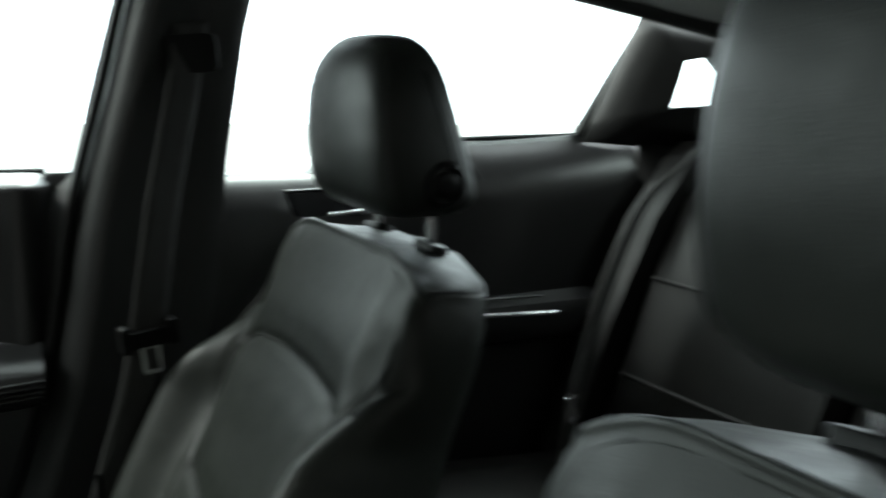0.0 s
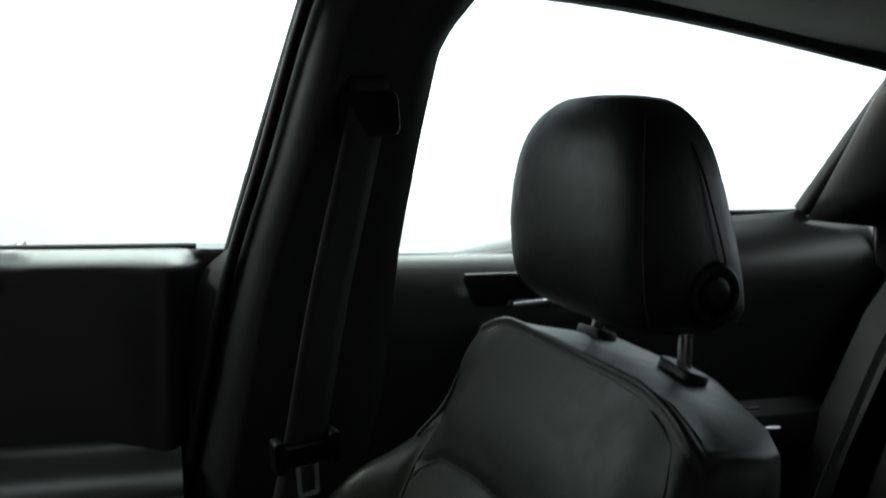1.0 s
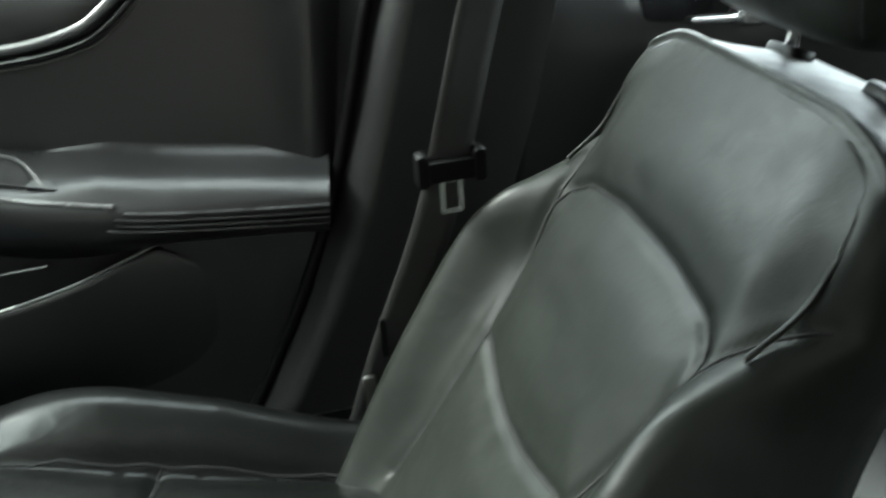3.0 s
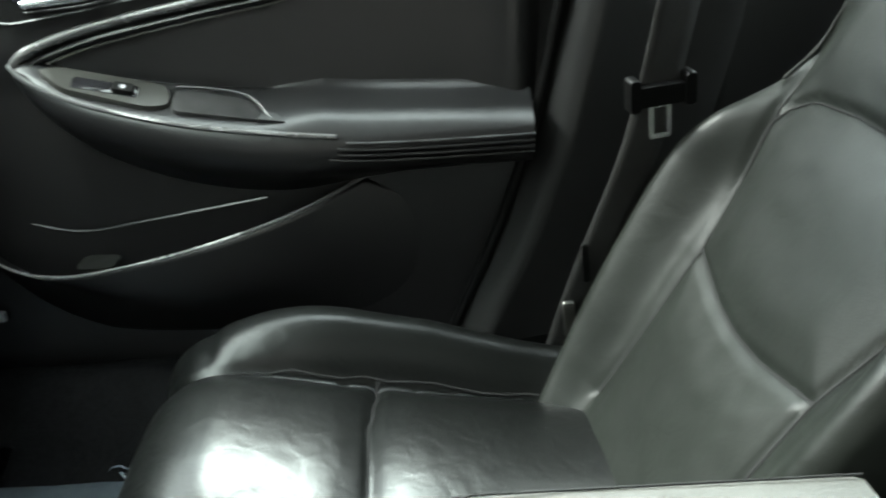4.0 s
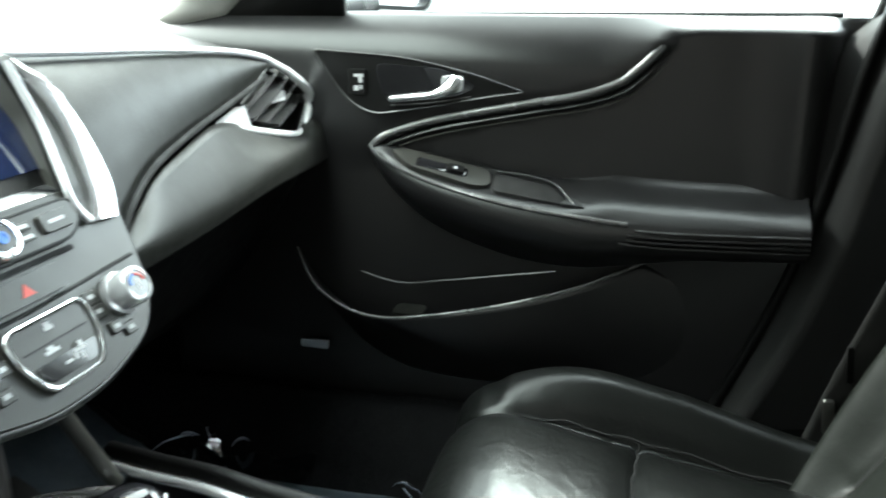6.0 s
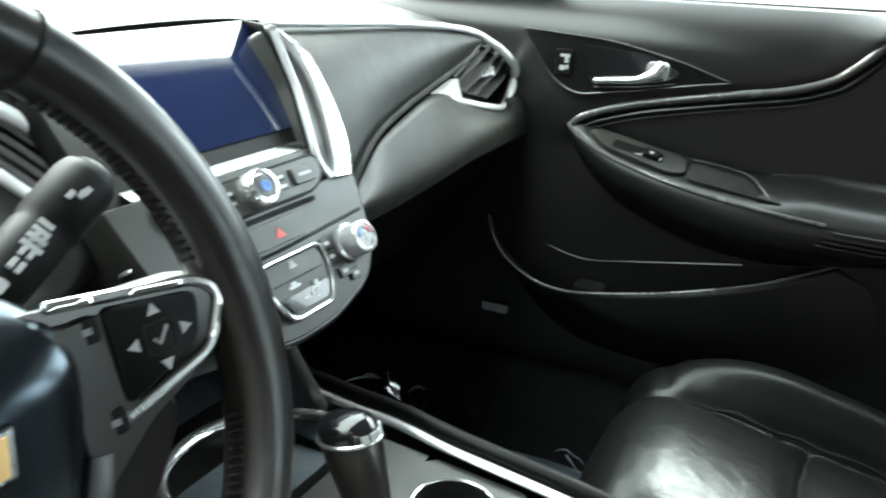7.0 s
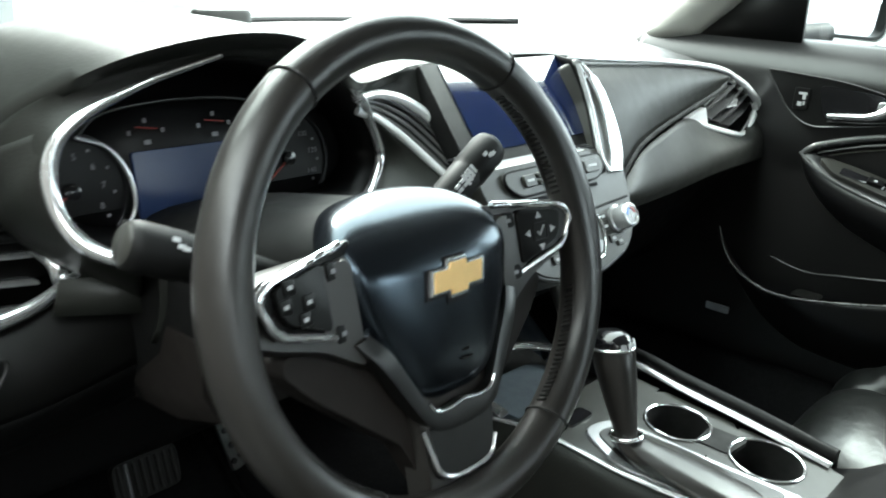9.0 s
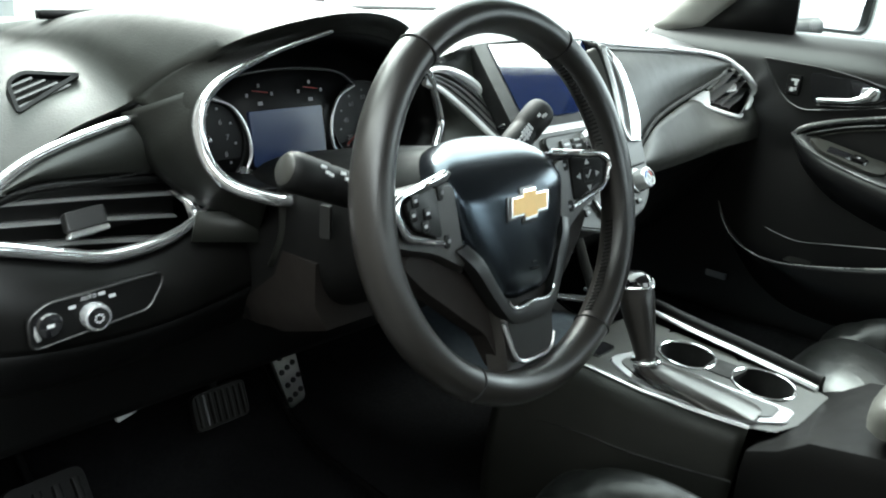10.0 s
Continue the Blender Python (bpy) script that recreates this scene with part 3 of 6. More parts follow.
    for pts in lines:
        part("seam", tube(resample(pts, 24), 0.0016, n=6), THREAD_SHADE, cush)
    part("base", block((-0.20, -0.50, 0.27), (0.20, -0.08, 0.40), 0.02), HARD, ob)
    for sx in (-1, 1):
        part("side_shield", loft([[V(sx * 0.245, y, z - 0.09), V(sx * 0.262, y, z - 0.07), V(sx * 0.262, y, z), V(sx * 0.245, y, z + 0.012)] for y, z in ((-0.62, 0.47), (-0.5, 0.46), (-0.3, 0.43), (-0.12, 0.41))]), HARD, ob)
    # headrest
    secs = []
    table = [(0.968, 0.100, -0.770, -0.862), (0.978, 0.110, -0.759, -0.876), (0.99, 0.1135, -0.752, -0.877), (1.03, 0.1145, -0.745, -0.866), (1.06, 0.112, -0.744, -0.856), (1.09, 0.107, -0.745, -0.847),
             (1.115, 0.099, -0.749, -0.840), (1.132, 0.089, -0.755, -0.833), (1.145, 0.075, -0.763, -0.826), (1.155, 0.054, -0.774, -0.817), (1.158, 0.032, -0.786, -0.810)]
    for k in range(40):
        z = 0.968 + (1.158 - 0.968) * (1 - (1 - k / 39) ** 1.7)
        h, yf, yb = lerp_table(table, z)
        row = []
        for i in range(40):
            a = 2 * math.pi * i / 40
            cx, cy = math.cos(a), math.sin(a)
            e = 0.30
            sx = math.copysign(abs(cx) ** e, cx)
            sy = math.copysign(abs(cy) ** e, cy)
            bow = 0.012 * (1 - sx * sx)
            row.append(V(sx * h * (1 - 0.10 * (sy < 0) * abs(sy)), (yf + yb) / 2 + sy * (yf - yb) / 2 + bow * (sy > 0) * 0.7, z))
        secs.append(row)
    secs = [[p + V(off, 0, 0) for p in row] for row in secs]
    head = part("headrest", loft(secs), LEATHER, ob, "padded black leather headrest", smooth=60)
    for sx in (-1, 1):
        pts = []
        for k in range(16):
            z = 0.978 + (1.140 - 0.978) * k / 15
            h, yf, yb = lerp_table(table, z)
            pts.append(V(sx * (h * 0.975) + off, yf - 0.010, z))
        part("seam", tube(pts, 0.0012, n=6), THREAD_SHADE, head)
        pts = [V(off + sx * (lerp_table(table, z)[0] * 0.975 + 0.001), lerp_table(table, z)[2] + 0.035, z) for z in [0.97 + 0.15 * k / 12 for k in range(13)]]
        part("seam", tube(pts, 0.0010, n=6), THREAD_SHADE, head)
    pl = Plane((off - 0.1100 * s, -0.822, 1.003), (0, -s, 0), (0, 0, 1))
    btn = part("release_button", turned(pl, (0, 0), [(0.026, -0.010), (0.026, 0.003), (0.023, 0.006), (0.019, 0.006), (0.018, 0.001), (0.015, 0.001), (0.0145, 0.005), (0.011, 0.0075), (0.003, 0.0065)]), HARD, head, "round headrest release button")
    for sx in (-1, 1):
        part("headrest_post", tube([V(sx * 0.067, -0.824, 0.905), V(sx * 0.067, -0.822, 0.985)], 0.006), CHROME, ob, "chrome headrest post")
        pl2 = Plane((sx * 0.067, -0.823, 0.9335), (1, 0, -0.08 * sx), (0, 1, 0.28))
        part("post_collar", slab(pl2, fillet(box_outline(-0.024, -0.012, 0.024, 0.012), 0.011), -0.006, 0.003, 0.0015), HARD, ob, "black post collar")
    ob.matrix_world = Matrix.Translation((x0, y0 - 0.823, 0.936)) @ Euler((0, radians(-roll), radians(turn))).to_matrix().to_4x4() @ Matrix.Translation((0, 0.823, -0.936))
    return ob


seat("bucket_seat", "black leather front passenger seat with headrest", 0.373, 0.0, False, 2.5, 3.0)
seat("bucket_seat", "black leather driver's seat with headrest", -0.367, 0.085, True, 0, 0)


def rear_seat():
    ob = thing("rear_bench", "black leather rear bench seat with stitched panels", "car seat")
    for x0, x1 in ((-0.62, -0.18), (-0.17, 0.17), (0.18, 0.62)):
        rows = []
        for k, (y, z) in enumerate(((-1.30, 0.45), (-1.36, 0.60), (-1.43, 0.78), (-1.50, 0.92), (-1.55, 0.985), (-1.60, 0.995), (-1.66, 0.97))):
            rows.append([V(x0 + (x1 - x0) * i / 14, y + 0.045 * (abs(i / 7 - 1) ** 3) - 0.05 * (abs(i / 7 - 1) ** 14), z) for i in range(15)])
        b = part("backrest", loft(rows, closed=False), LEATHER_SHADED, ob, solid=0.04)
        for z, y in ((0.64, -1.372), (0.80, -1.435)):
            part("seam", tube([V(x0 + 0.03, y + 0.045, z), V((x0 + x1) / 2, y + 0.026, z - 0.01), V(x1 - 0.03, y + 0.045, z)], 0.003, n=6), THREAD_SHADE, b)
        rows = [[V(x0 + (x1 - x0) * i / 10, y, z + 0.02 * abs(i / 5 - 1) ** 2) for i in range(11)] for y, z in ((-1.40, 0.46), (-1.15, 0.48), (-0.95, 0.50), (-0.90, 0.47), (-0.90, 0.36))]
        part("cushion", loft(rows, closed=False), LEATHER_SHADED, ob, solid=0.03)
    part("side_bolster", loft([[V(0.60, y + 0.05, z), V(0.655, y + 0.07, z), V(0.70, y + 0.02, z), V(0.70, y - 0.1, z), V(0.60, y - 0.1, z)] for y, z in ((-1.28, 0.5), (-1.36, 0.72), (-1.45, 0.9), (-1.53, 1.0), (-1.57, 1.03))]), LEATHER_SHADED, ob)


rear_seat()


# ---- seat belts ----
def webbing(points, width, across):
    across = Vector(across).normalized() * width / 2
    return loft([[p + across * f for f in (-1, -0.5, 0, 0.5, 1)] for p in points], closed=False)


def seat_belt():
    ob = thing("seat_belt", "black webbing seat belt with steel tongue on the pillar", "seat belt", "seat belts")
    line = spline([(0.640, -0.640, 1.19), (0.634, -0.630, 1.125), (0.612, -0.590, 0.95), (0.594, -0.562, 0.80), (0.592, -0.545, 0.72), (0.606, -0.505, 0.58), (0.622, -0.480, 0.47), (0.63, -0.47, 0.40)], 6)
    part("webbing", webbing(line, 0.047, (0.15, -1, 0.12)), WEB, ob, solid=0.0016)
    pl = Plane((0.592, -0.562, 0.790), (0.15, -1, 0.10), (-0.06, 0.10, 1))
    tongue = part("tongue", slab(pl, fillet(box_outline(-0.032, -0.012, 0.032, 0.010), 0.010), -0.008, 0.010), HARD, ob, "black plastic belt tongue cover")
    for sx in (-1, 1):
        part("tongue_ear", slab(pl, fillet(box_outline(sx * 0.030 - 0.006, -0.016, sx * 0.030 + 0.006, 0.020), 0.005), -0.006, 0.013), HARD, tongue)
    part("latch_plate", frame_ring(pl, fillet(box_outline(-0.0125, -0.050, 0.0125, -0.010), 0.003), 0.0055, -0.001, 0.003), CHROME, tongue, "steel latch plate")
    pl2 = Plane((0.640, -0.640, 1.135), (0, -1, 0.1), (0, 0.1, 1))
    part("belt_guide", slab(pl2, fillet(box_outline(-0.034, -0.010, 0.034, 0.040), 0.012), -0.004, 0.006), HARD, ob, "black shoulder belt guide")
    pl3 = Plane((0.607, -0.482, 0.515), (0, -1, 0), (0, 0.1, 1))
    part("anchor_plate", slab(pl3, fillet(box_outline(-0.007, -0.026, 0.007, 0.022), 0.004), -0.002, 0.003), STEEL, ob, "steel anchor plate")
    part("belt_stop", slab(Plane((0.600, -0.497, 0.585), (0, -1, 0), (0, 0.1, 1)), fillet(box_outline(-0.004, -0.02, 0.004, 0.03), 0.003), 0, 0.003), HARD, ob)
    rb = thing("seat_belt", "black rear seat belt with hanging steel tongue", "seat belt", "seat belts")
    line = spline([(0.56, -1.50, 1.06), (0.535, -1.40, 1.00), (0.52, -1.30, 0.93), (0.53, -1.235, 0.78), (0.545, -1.20, 0.65), (0.56, -1.19, 0.5)], 6)
    part("webbing", webbing(line, 0.047, (0.5, -1, 0.1)), WEB, rb, solid=0.0016)
    pl = Plane((0.540, -1.188, 0.640), (0.5, -1, 0.1), (0, 0.15, 1))
    part("latch_plate", frame_ring(pl, fillet(box_outline(-0.014, -0.05, 0.014, -0.005), 0.003), 0.006, 0, 0.003), CHROME, rb, "steel latch plate")


seat_belt()


# ---- passenger side doors ----
SPEAR = [(0.150, 0.808), (0.140, 0.820), (0.115, 0.833), (0.05, 0.853), (-0.07, 0.878), (-0.14, 0.891), (-0.19, 0.908), (-0.215, 0.926), (-0.240, 0.951), (-0.258, 0.974), (-0.272, 0.997)]


def door_x(y, z):
    x = 0.700
    f = min(max((-0.17 - y) / 0.11, 0), 1)
    z0 = (0.928 + 0.04 * y) * (1 - f) + 0.978 * f
    if z > z0 - 0.006:
        x += 0.048 * ((z - z0 + 0.006) / (1.002 - z0)) ** (1.9 - 0.5 * f)
    zs = 0.80
    for a, b in zip(SPEAR[1:], SPEAR[2:]):
        if b[0] <= y <= a[0]:
            zs = a[1] + (b[1] - a[1]) * (y - a[0]) / (b[0] - a[0])
    if y < SPEAR[-1][0]:
        zs = 1.2
    below = min(max((zs - z) / 0.012, 0), 1) * min(max((0.20 - y) / 0.10, 0), 1)
    x += 0.012 * below
    flare = min(max((-0.345 - y) / 0.075, 0), 1)
    x -= 0.015 * flare * flare * min(max((z - 0.56) / 0.10, 0), 1)
    if y < -0.425:
        x = min(x + 0.05 * ((-0.425 - y) / 0.04) ** 2, max(x, 0.748))
    return x


def front_door():
    ob = thing("front_door", "closed black front passenger door with padded armrest", "car door", "passenger side doors")
    rows = []
    for j in range(61):
        z = 0.405 + 0.525 * j / 36 if j < 37 else 0.930 + 0.060 * (j - 36) / 24
        rows.append([V(door_x(y, z), y, z) for y in [0.50 - 1.012 * i / 100 for i in range(101)]])
    rows.append([p + V(0.03, 0, 0.002) for p in rows[-1]])
    panel = part("door_panel", loft(rows, closed=False), DOORSKIN, ob, "black vinyl door panel", solid=0.006, smooth=70)
    part("belt_weatherstrip", tube([V(0.752, 0.40, 0.985), V(0.752, 0.0, 0.990), V(0.752, -0.46, 0.993)], 0.006), HARD, ob)
    line = spline([(door_x(y, z + 0.01) - 0.002, y, z) for y, z in SPEAR], 8)
    part("trim_moulding", tube(line, 0.0058, n=12), EDGE_LIGHT, ob, "curved black moulding across the door, paled for its highlight")
    part("trim_moulding", tube([p + V(0.003, -0.007, -0.012) for p in line[6:]], 0.0034, n=8), DOORSKIN, ob)
    part("moulding_seam", tube([p + V(0.006, -0.010, -0.019) for p in line[10:]], 0.0012, n=6), GREYTHREAD, ob)
    # armrest
    table = [(0.152, 0.702, 0.818, 0.698, 0.812, 0.698, 0.804, 0.702, 0.798), (0.135, 0.702, 0.818, 0.684, 0.802, 0.682, 0.785, 0.702, 0.765),
             (0.10, 0.702, 0.808, 0.668, 0.789, 0.664, 0.762, 0.702, 0.728), (0.05, 0.702, 0.796, 0.654, 0.775, 0.650, 0.744, 0.702, 0.695),
             (-0.05, 0.705, 0.782, 0.642, 0.755, 0.638, 0.718, 0.700, 0.662), (-0.15, 0.708, 0.775, 0.636, 0.744, 0.632, 0.704, 0.700, 0.652),
             (-0.24, 0.710, 0.770, 0.634, 0.738, 0.634, 0.702, 0.700, 0.665), (-0.35, 0.710, 0.768, 0.637, 0.739, 0.640, 0.702, 0.700, 0.682),
             (-0.452, 0.712, 0.766, 0.642, 0.742, 0.646, 0.705, 0.700, 0.690)]
    table.sort()
    secs = []
    for i in range(60):
        y = -0.440 + 0.592 * i / 59
        a = lerp_table([(r[0], *r[1:]) for r in table], y)
        A, B, C, D = V(a[0], y, a[1]), V(a[2], y, a[3]), V(a[4], y, a[5]), V(a[6], y, a[7])
        hollow = 0.012 if y < -0.13 else 0.012 * max(0, (0.0 - y) / 0.13) if y < 0 else 0
        s = min(max((-0.13 - y) / 0.07, 0), 1)
        secs.append([A + V(-0.001, 0, 0.014 * s), A + V(-0.006 * s, 0, 0.008 * s), A + V(-0.014 * s, 0, 0.004 * s), A.lerp(B, 0.2).lerp(A + V(-0.026, 0, -0.003), s), A.lerp(B, 0.4).lerp(A + V(-0.042, 0, -0.008), s), A.lerp(B, 0.65).lerp(A + V(-0.052, 0, -0.013), s), A.lerp(B, 0.85).lerp(A + V(-0.063, 0, -0.020), s), B + V(0.003, 0, 0.001), B + V(-0.002, 0, -0.004),
                     B.lerp(C, 0.5) - V(0.002, 0, 0), C, C.lerp(D, 0.3) + V(0.004, 0, -0.006), D, D + V(0.03, 0, 0), A + V(0.03, 0, 0)])
    arm = part("armrest", loft(secs), DOORSKIN, ob, "padded black armrest with pull cup", smooth=60)
    edge = [s[8] + V(-0.001, 0, 0.004) for s in secs if s[0].y > -0.22]
    part("armrest_edge", tube(edge, 0.0032, n=8), EDGE_LIGHT, arm)
    for k, (dx, dz) in enumerate(((0.002, -0.008), (0.001, -0.0145), (0.001, -0.021), (0.002, -0.0275))):
        part("rib", tube([s[8] + V(dx - 0.003, 0, dz + 0.004) for s in secs if s[0].y < -0.222 + 0.006 * k], 0.0024, n=8), DOORSKIN, arm)
    # window switch inlay
    pl = Plane((0.676, 0.035, 0.7865), (0, -1, -0.19), (0.82, 0, 0.42))
    sw = part("switch_plate", slab(pl, fillet([(-0.085, 0.012), (-0.05, -0.013), (0.045, -0.022), (0.070, -0.012), (0.062, 0.018), (-0.06, 0.021)], 0.012), -0.004, 0.0045), STACK, ob, "dark window switch plate")
    part("switch_well", slab(pl, fillet(box_outline(-0.042, -0.010, 0.032, 0.008), 0.004), 0.0045, 0.0055), GLOSS, sw)
    part("window_switch", slab(pl, fillet(box_outline(0.003, -0.008, 0.028, 0.006), 0.003), 0.0055, 0.0105), HARD, sw)
    part("switch_mark", slab(pl, fillet(box_outline(0.012, -0.004, 0.018, 0.002), 0.001), 0.0105, 0.011), SATIN, sw)
    # pull cup
    pl = Plane((0.672, -0.085, 0.7655), (0, -1, -0.11), (0.90, 0, 0.40))
    # flat slab: the shade of the deep cup is put into its black
    cup = part("pull_cup", slab(pl, fillet([(-0.052, 0.020), (-0.052, -0.018), (0.058, -0.022), (0.030, 0.012)], 0.012), -0.004, 0.004), THREAD_SHADE, ob, "flat black slab for the shaded pull cup")
    part("cup_rim", tube(spline([pl.p(-0.050, 0.022, 0.006), pl.p(-0.01, 0.021, 0.008), pl.p(0.032, 0.013, 0.008), pl.p(0.062, -0.020, 0.006)], 6), 0.0016), GREYMETAL, cup, "satin rim of the pull cup")
    part("cup_end", slab(pl, fillet([(0.044, -0.024), (0.078, -0.025), (0.066, -0.010), (0.052, -0.010)], 0.004), 0.0, 0.007), GREYMETAL, cup)
    # inner handle in its bezel
    pl = Plane((0.6965, 0.08, 0.90), (0, -1, 0), (0.06, 0, 1))
    out = [(-0.152, 0.045), (-0.02, 0.037), (0.075, 0.018), (0.151, -0.006), (0.10, -0.014), (0.02, -0.030), (-0.065, -0.043), (-0.105, -0.022)]
    bz = part("handle_bezel", slab(pl, fillet(out, [0.008, 0.03, 0.03, 0.006, 0.03, 0.02, 0.02, 0.03]), -0.002, 0.005), HARD, ob, "black bezel round the door handle")
    ring = [pl.p(q.x, q.y, 0.005) for q in fillet(out, [0.008, 0.03, 0.03, 0.006, 0.03, 0.02, 0.02, 0.03])]
    part("bezel_rim", tube(ring, 0.0018, closed=True, n=6), GREYMETAL, bz)
    part("handle_well", slab(pl, fillet([(-0.062, 0.029), (0.04, 0.023), (0.088, 0.0), (0.06, -0.014), (-0.045, -0.027)], 0.014), 0.005, 0.0065), GLOSS, bz)
    grip = spline([pl.p(-0.034, -0.020, 0.012), pl.p(0.0, -0.016, 0.018), pl.p(0.03, -0.012, 0.019), pl.p(0.050, -0.003, 0.016), pl.p(0.058, 0.006, 0.008)], 6)
    part("inner_handle", tube(grip, [0.0052 + 0.0065 * max(0, (i - 10) / 14) for i in range(len(grip))], n=12), CHROME, bz, "polished chrome inner handle")
    part("handle_foot", slab(pl, fillet(box_outline(0.038, -0.008, 0.068, 0.014), 0.008), 0.0065, 0.016), SATIN, bz)
    part("rim_line", tube(spline([pl.p(-0.036, -0.029, 0.007), pl.p(0.02, -0.024, 0.007), pl.p(0.078, -0.014, 0.007)], 6), 0.0012), GREYMETAL, bz)
    lock = part("lock_switch", slab(pl, fillet(box_outline(-0.098, -0.016, -0.072, 0.020), 0.004), 0.005, 0.009), HARD, bz, "door lock switch with white marks")
    for q in ((-0.090, 0.009, -0.076, 0.013), (-0.083, 0.001, -0.078, 0.009), (-0.090, -0.010, -0.083, -0.003), (-0.081, -0.008, -0.078, -0.002)):
        part("lock_mark", slab(pl, box_outline(*q), 0.009, 0.0094, 0.0), WHITE, lock)
    # map pocket
    lip = spline([(0.712, 0.290, 0.672), (0.676, 0.245, 0.606), (0.652, 0.185, 0.577), (0.644, 0.120, 0.569), (0.646, 0.03, 0.583), (0.656, -0.07, 0.606), (0.676, -0.16, 0.632), (0.713, -0.245, 0.664)], 8)
    low = [V(0.714, 0.29 - 0.66 * i / 30, 0.450 + 0.10 * abs(i / 15 - 1) ** 3) for i in range(31)]
    belly = [V(0.713 - 0.056 * math.sin(math.pi * (i / 30) ** 0.85) ** 1.25, 0.29 - 0.60 * i / 30, 0.530 + 0.10 * abs(i / 15 - 1) ** 3) for i in range(31)]
    pk = part("map_pocket", sheet([lip, belly, low], 40, 8), DOORSKIN, ob, "moulded door pocket", solid=0.004)
    part("pocket_lip", tube(lip, 0.0028, n=8), EDGE_LIGHT, pk)
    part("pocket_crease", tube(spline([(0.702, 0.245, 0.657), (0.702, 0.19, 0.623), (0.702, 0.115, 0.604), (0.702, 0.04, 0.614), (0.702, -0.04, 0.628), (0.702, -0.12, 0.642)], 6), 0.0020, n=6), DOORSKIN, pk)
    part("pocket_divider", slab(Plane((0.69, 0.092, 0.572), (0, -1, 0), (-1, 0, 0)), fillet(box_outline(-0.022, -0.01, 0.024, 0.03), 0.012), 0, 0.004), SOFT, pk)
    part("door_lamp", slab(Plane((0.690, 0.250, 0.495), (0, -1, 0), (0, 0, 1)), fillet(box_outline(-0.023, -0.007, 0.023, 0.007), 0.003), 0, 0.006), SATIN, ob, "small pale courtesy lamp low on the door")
    # pale bead stands for the lit lower edge of the door
    part("bottom_edge", tube([V(0.7085, 0.45 - 0.05 * i, 0.405) for i in range(12)], 0.0022, n=6), EDGE_LIGHT, ob)
    # triangular cover at the foot of the windscreen pillar
    rows = [[V(0.742, 0.41, 0.970), V(0.742, 0.20, 0.982)], [V(0.728, 0.34, 1.04), V(0.728, 0.196, 1.04)], [V(0.712, 0.262, 1.105), V(0.712, 0.190, 1.10)]]
    part("mirror_triangle", loft(rows, closed=False), HARD, ob, "black triangular mirror cover", solid=0.012)
    fr = spline([(0.712, 0.19, 1.10), (0.69, 0.10, 1.18), (0.655, -0.02, 1.265), (0.64, -0.2, 1.292), (0.645, -0.45, 1.302), (0.66, -0.56, 1.296)], 5)
    part("window_frame", tube(fr, 0.014), HARD, ob, "black window frame")
    rear = [V(0.745, -0.500, 0.98), V(0.72, -0.536, 1.12), V(0.675, -0.582, 1.295)]
    part("window_frame", tube(rear, 0.012), HARD, ob, "black window frame")


def rear_door():
    ob = thing("rear_door", "closed black rear passenger door", "car door", "passenger side doors")
    rows = []
    for j in range(41):
        t = j / 40
        row = []
        for i in range(60):
            y = -0.655 - 0.80 * i / 59
            rise = min(max((-0.89 - y) / 0.17, 0), 1)
            top = 0.978 + 0.050 * rise * rise * (3 - 2 * rise) + 0.06 * max(0, -1.16 - y)
            z = 0.405 + (top - 0.405) * t
            x = 0.700 + (0.042 * ((t - 0.85) / 0.15) ** 2 if t > 0.85 else 0) - 0.01 * (1 - t)
            row.append(V(x, y, z))
        rows.append(row)
    rows.append([p + V(0.03, 0, 0.002) for p in rows[-1]])
    part("door_panel", loft(rows, closed=False), DOORSKIN, ob, "black vinyl door panel", solid=0.006)
    arm = loft([[V(0.702, y, 0.775), V(0.655, y, 0.76), V(0.648, y, 0.735), V(0.66, y, 0.70), V(0.702, y, 0.68)] for y in (-0.80, -1.0, -1.2, -1.33)])
    part("armrest", arm, DOORSKIN, ob)
    part("trim_strip", tube([V(0.650, -0.86, 0.752), V(0.648, -1.1, 0.750), V(0.650, -1.235, 0.742)], 0.0045), SATIN, ob, "satin silver armrest strip")
    part("trim_strip", tube([V(0.652, -0.86, 0.778), V(0.650, -1.1, 0.776), V(0.652, -1.20, 0.774)], 0.003), GREYMETAL, ob)
    pl = Plane((0.6965, -0.84, 0.925), (0, -1, 0), (0.05, 0, 1))
    bz = part("handle_bezel", slab(pl, fillet([(-0.066, 0.036), (0.05, 0.036), (0.11, 0.016), (0.09, -0.006), (-0.05, -0.004)], 0.010), 0, 0.004), GLOSS, ob, "black bezel round the rear door handle")
    part("inner_handle", tube(spline([pl.p(-0.064, 0.035, 0.006), pl.p(0.0, 0.036, 0.007), pl.p(0.052, 0.034, 0.006)], 6), 0.0028), GREYMETAL, bz, "dark satin bezel edge")
    part("handle_end", slab(pl, fillet(box_outline(0.050, -0.006, 0.084, 0.014), 0.009), 0.004, 0.022, 0.006), CHROME, bz, "chrome inner handle")
    part("handle_grip", tube([pl.p(0.0, -0.002, 0.012), pl.p(0.056, 0.002, 0.014)], 0.004), CHROME, bz)
    for k in range(2):
        line = spline([(0.742, -1.075 - 0.018 * k, 1.024), (0.714, -1.080 - 0.018 * k, 0.992), (0.703, -1.09 - 0.018 * k, 0.970), (0.703, -1.105 - 0.018 * k, 0.945)], 6)
        part("trim_moulding", tube(line, 0.0028), DOORSKIN, ob)
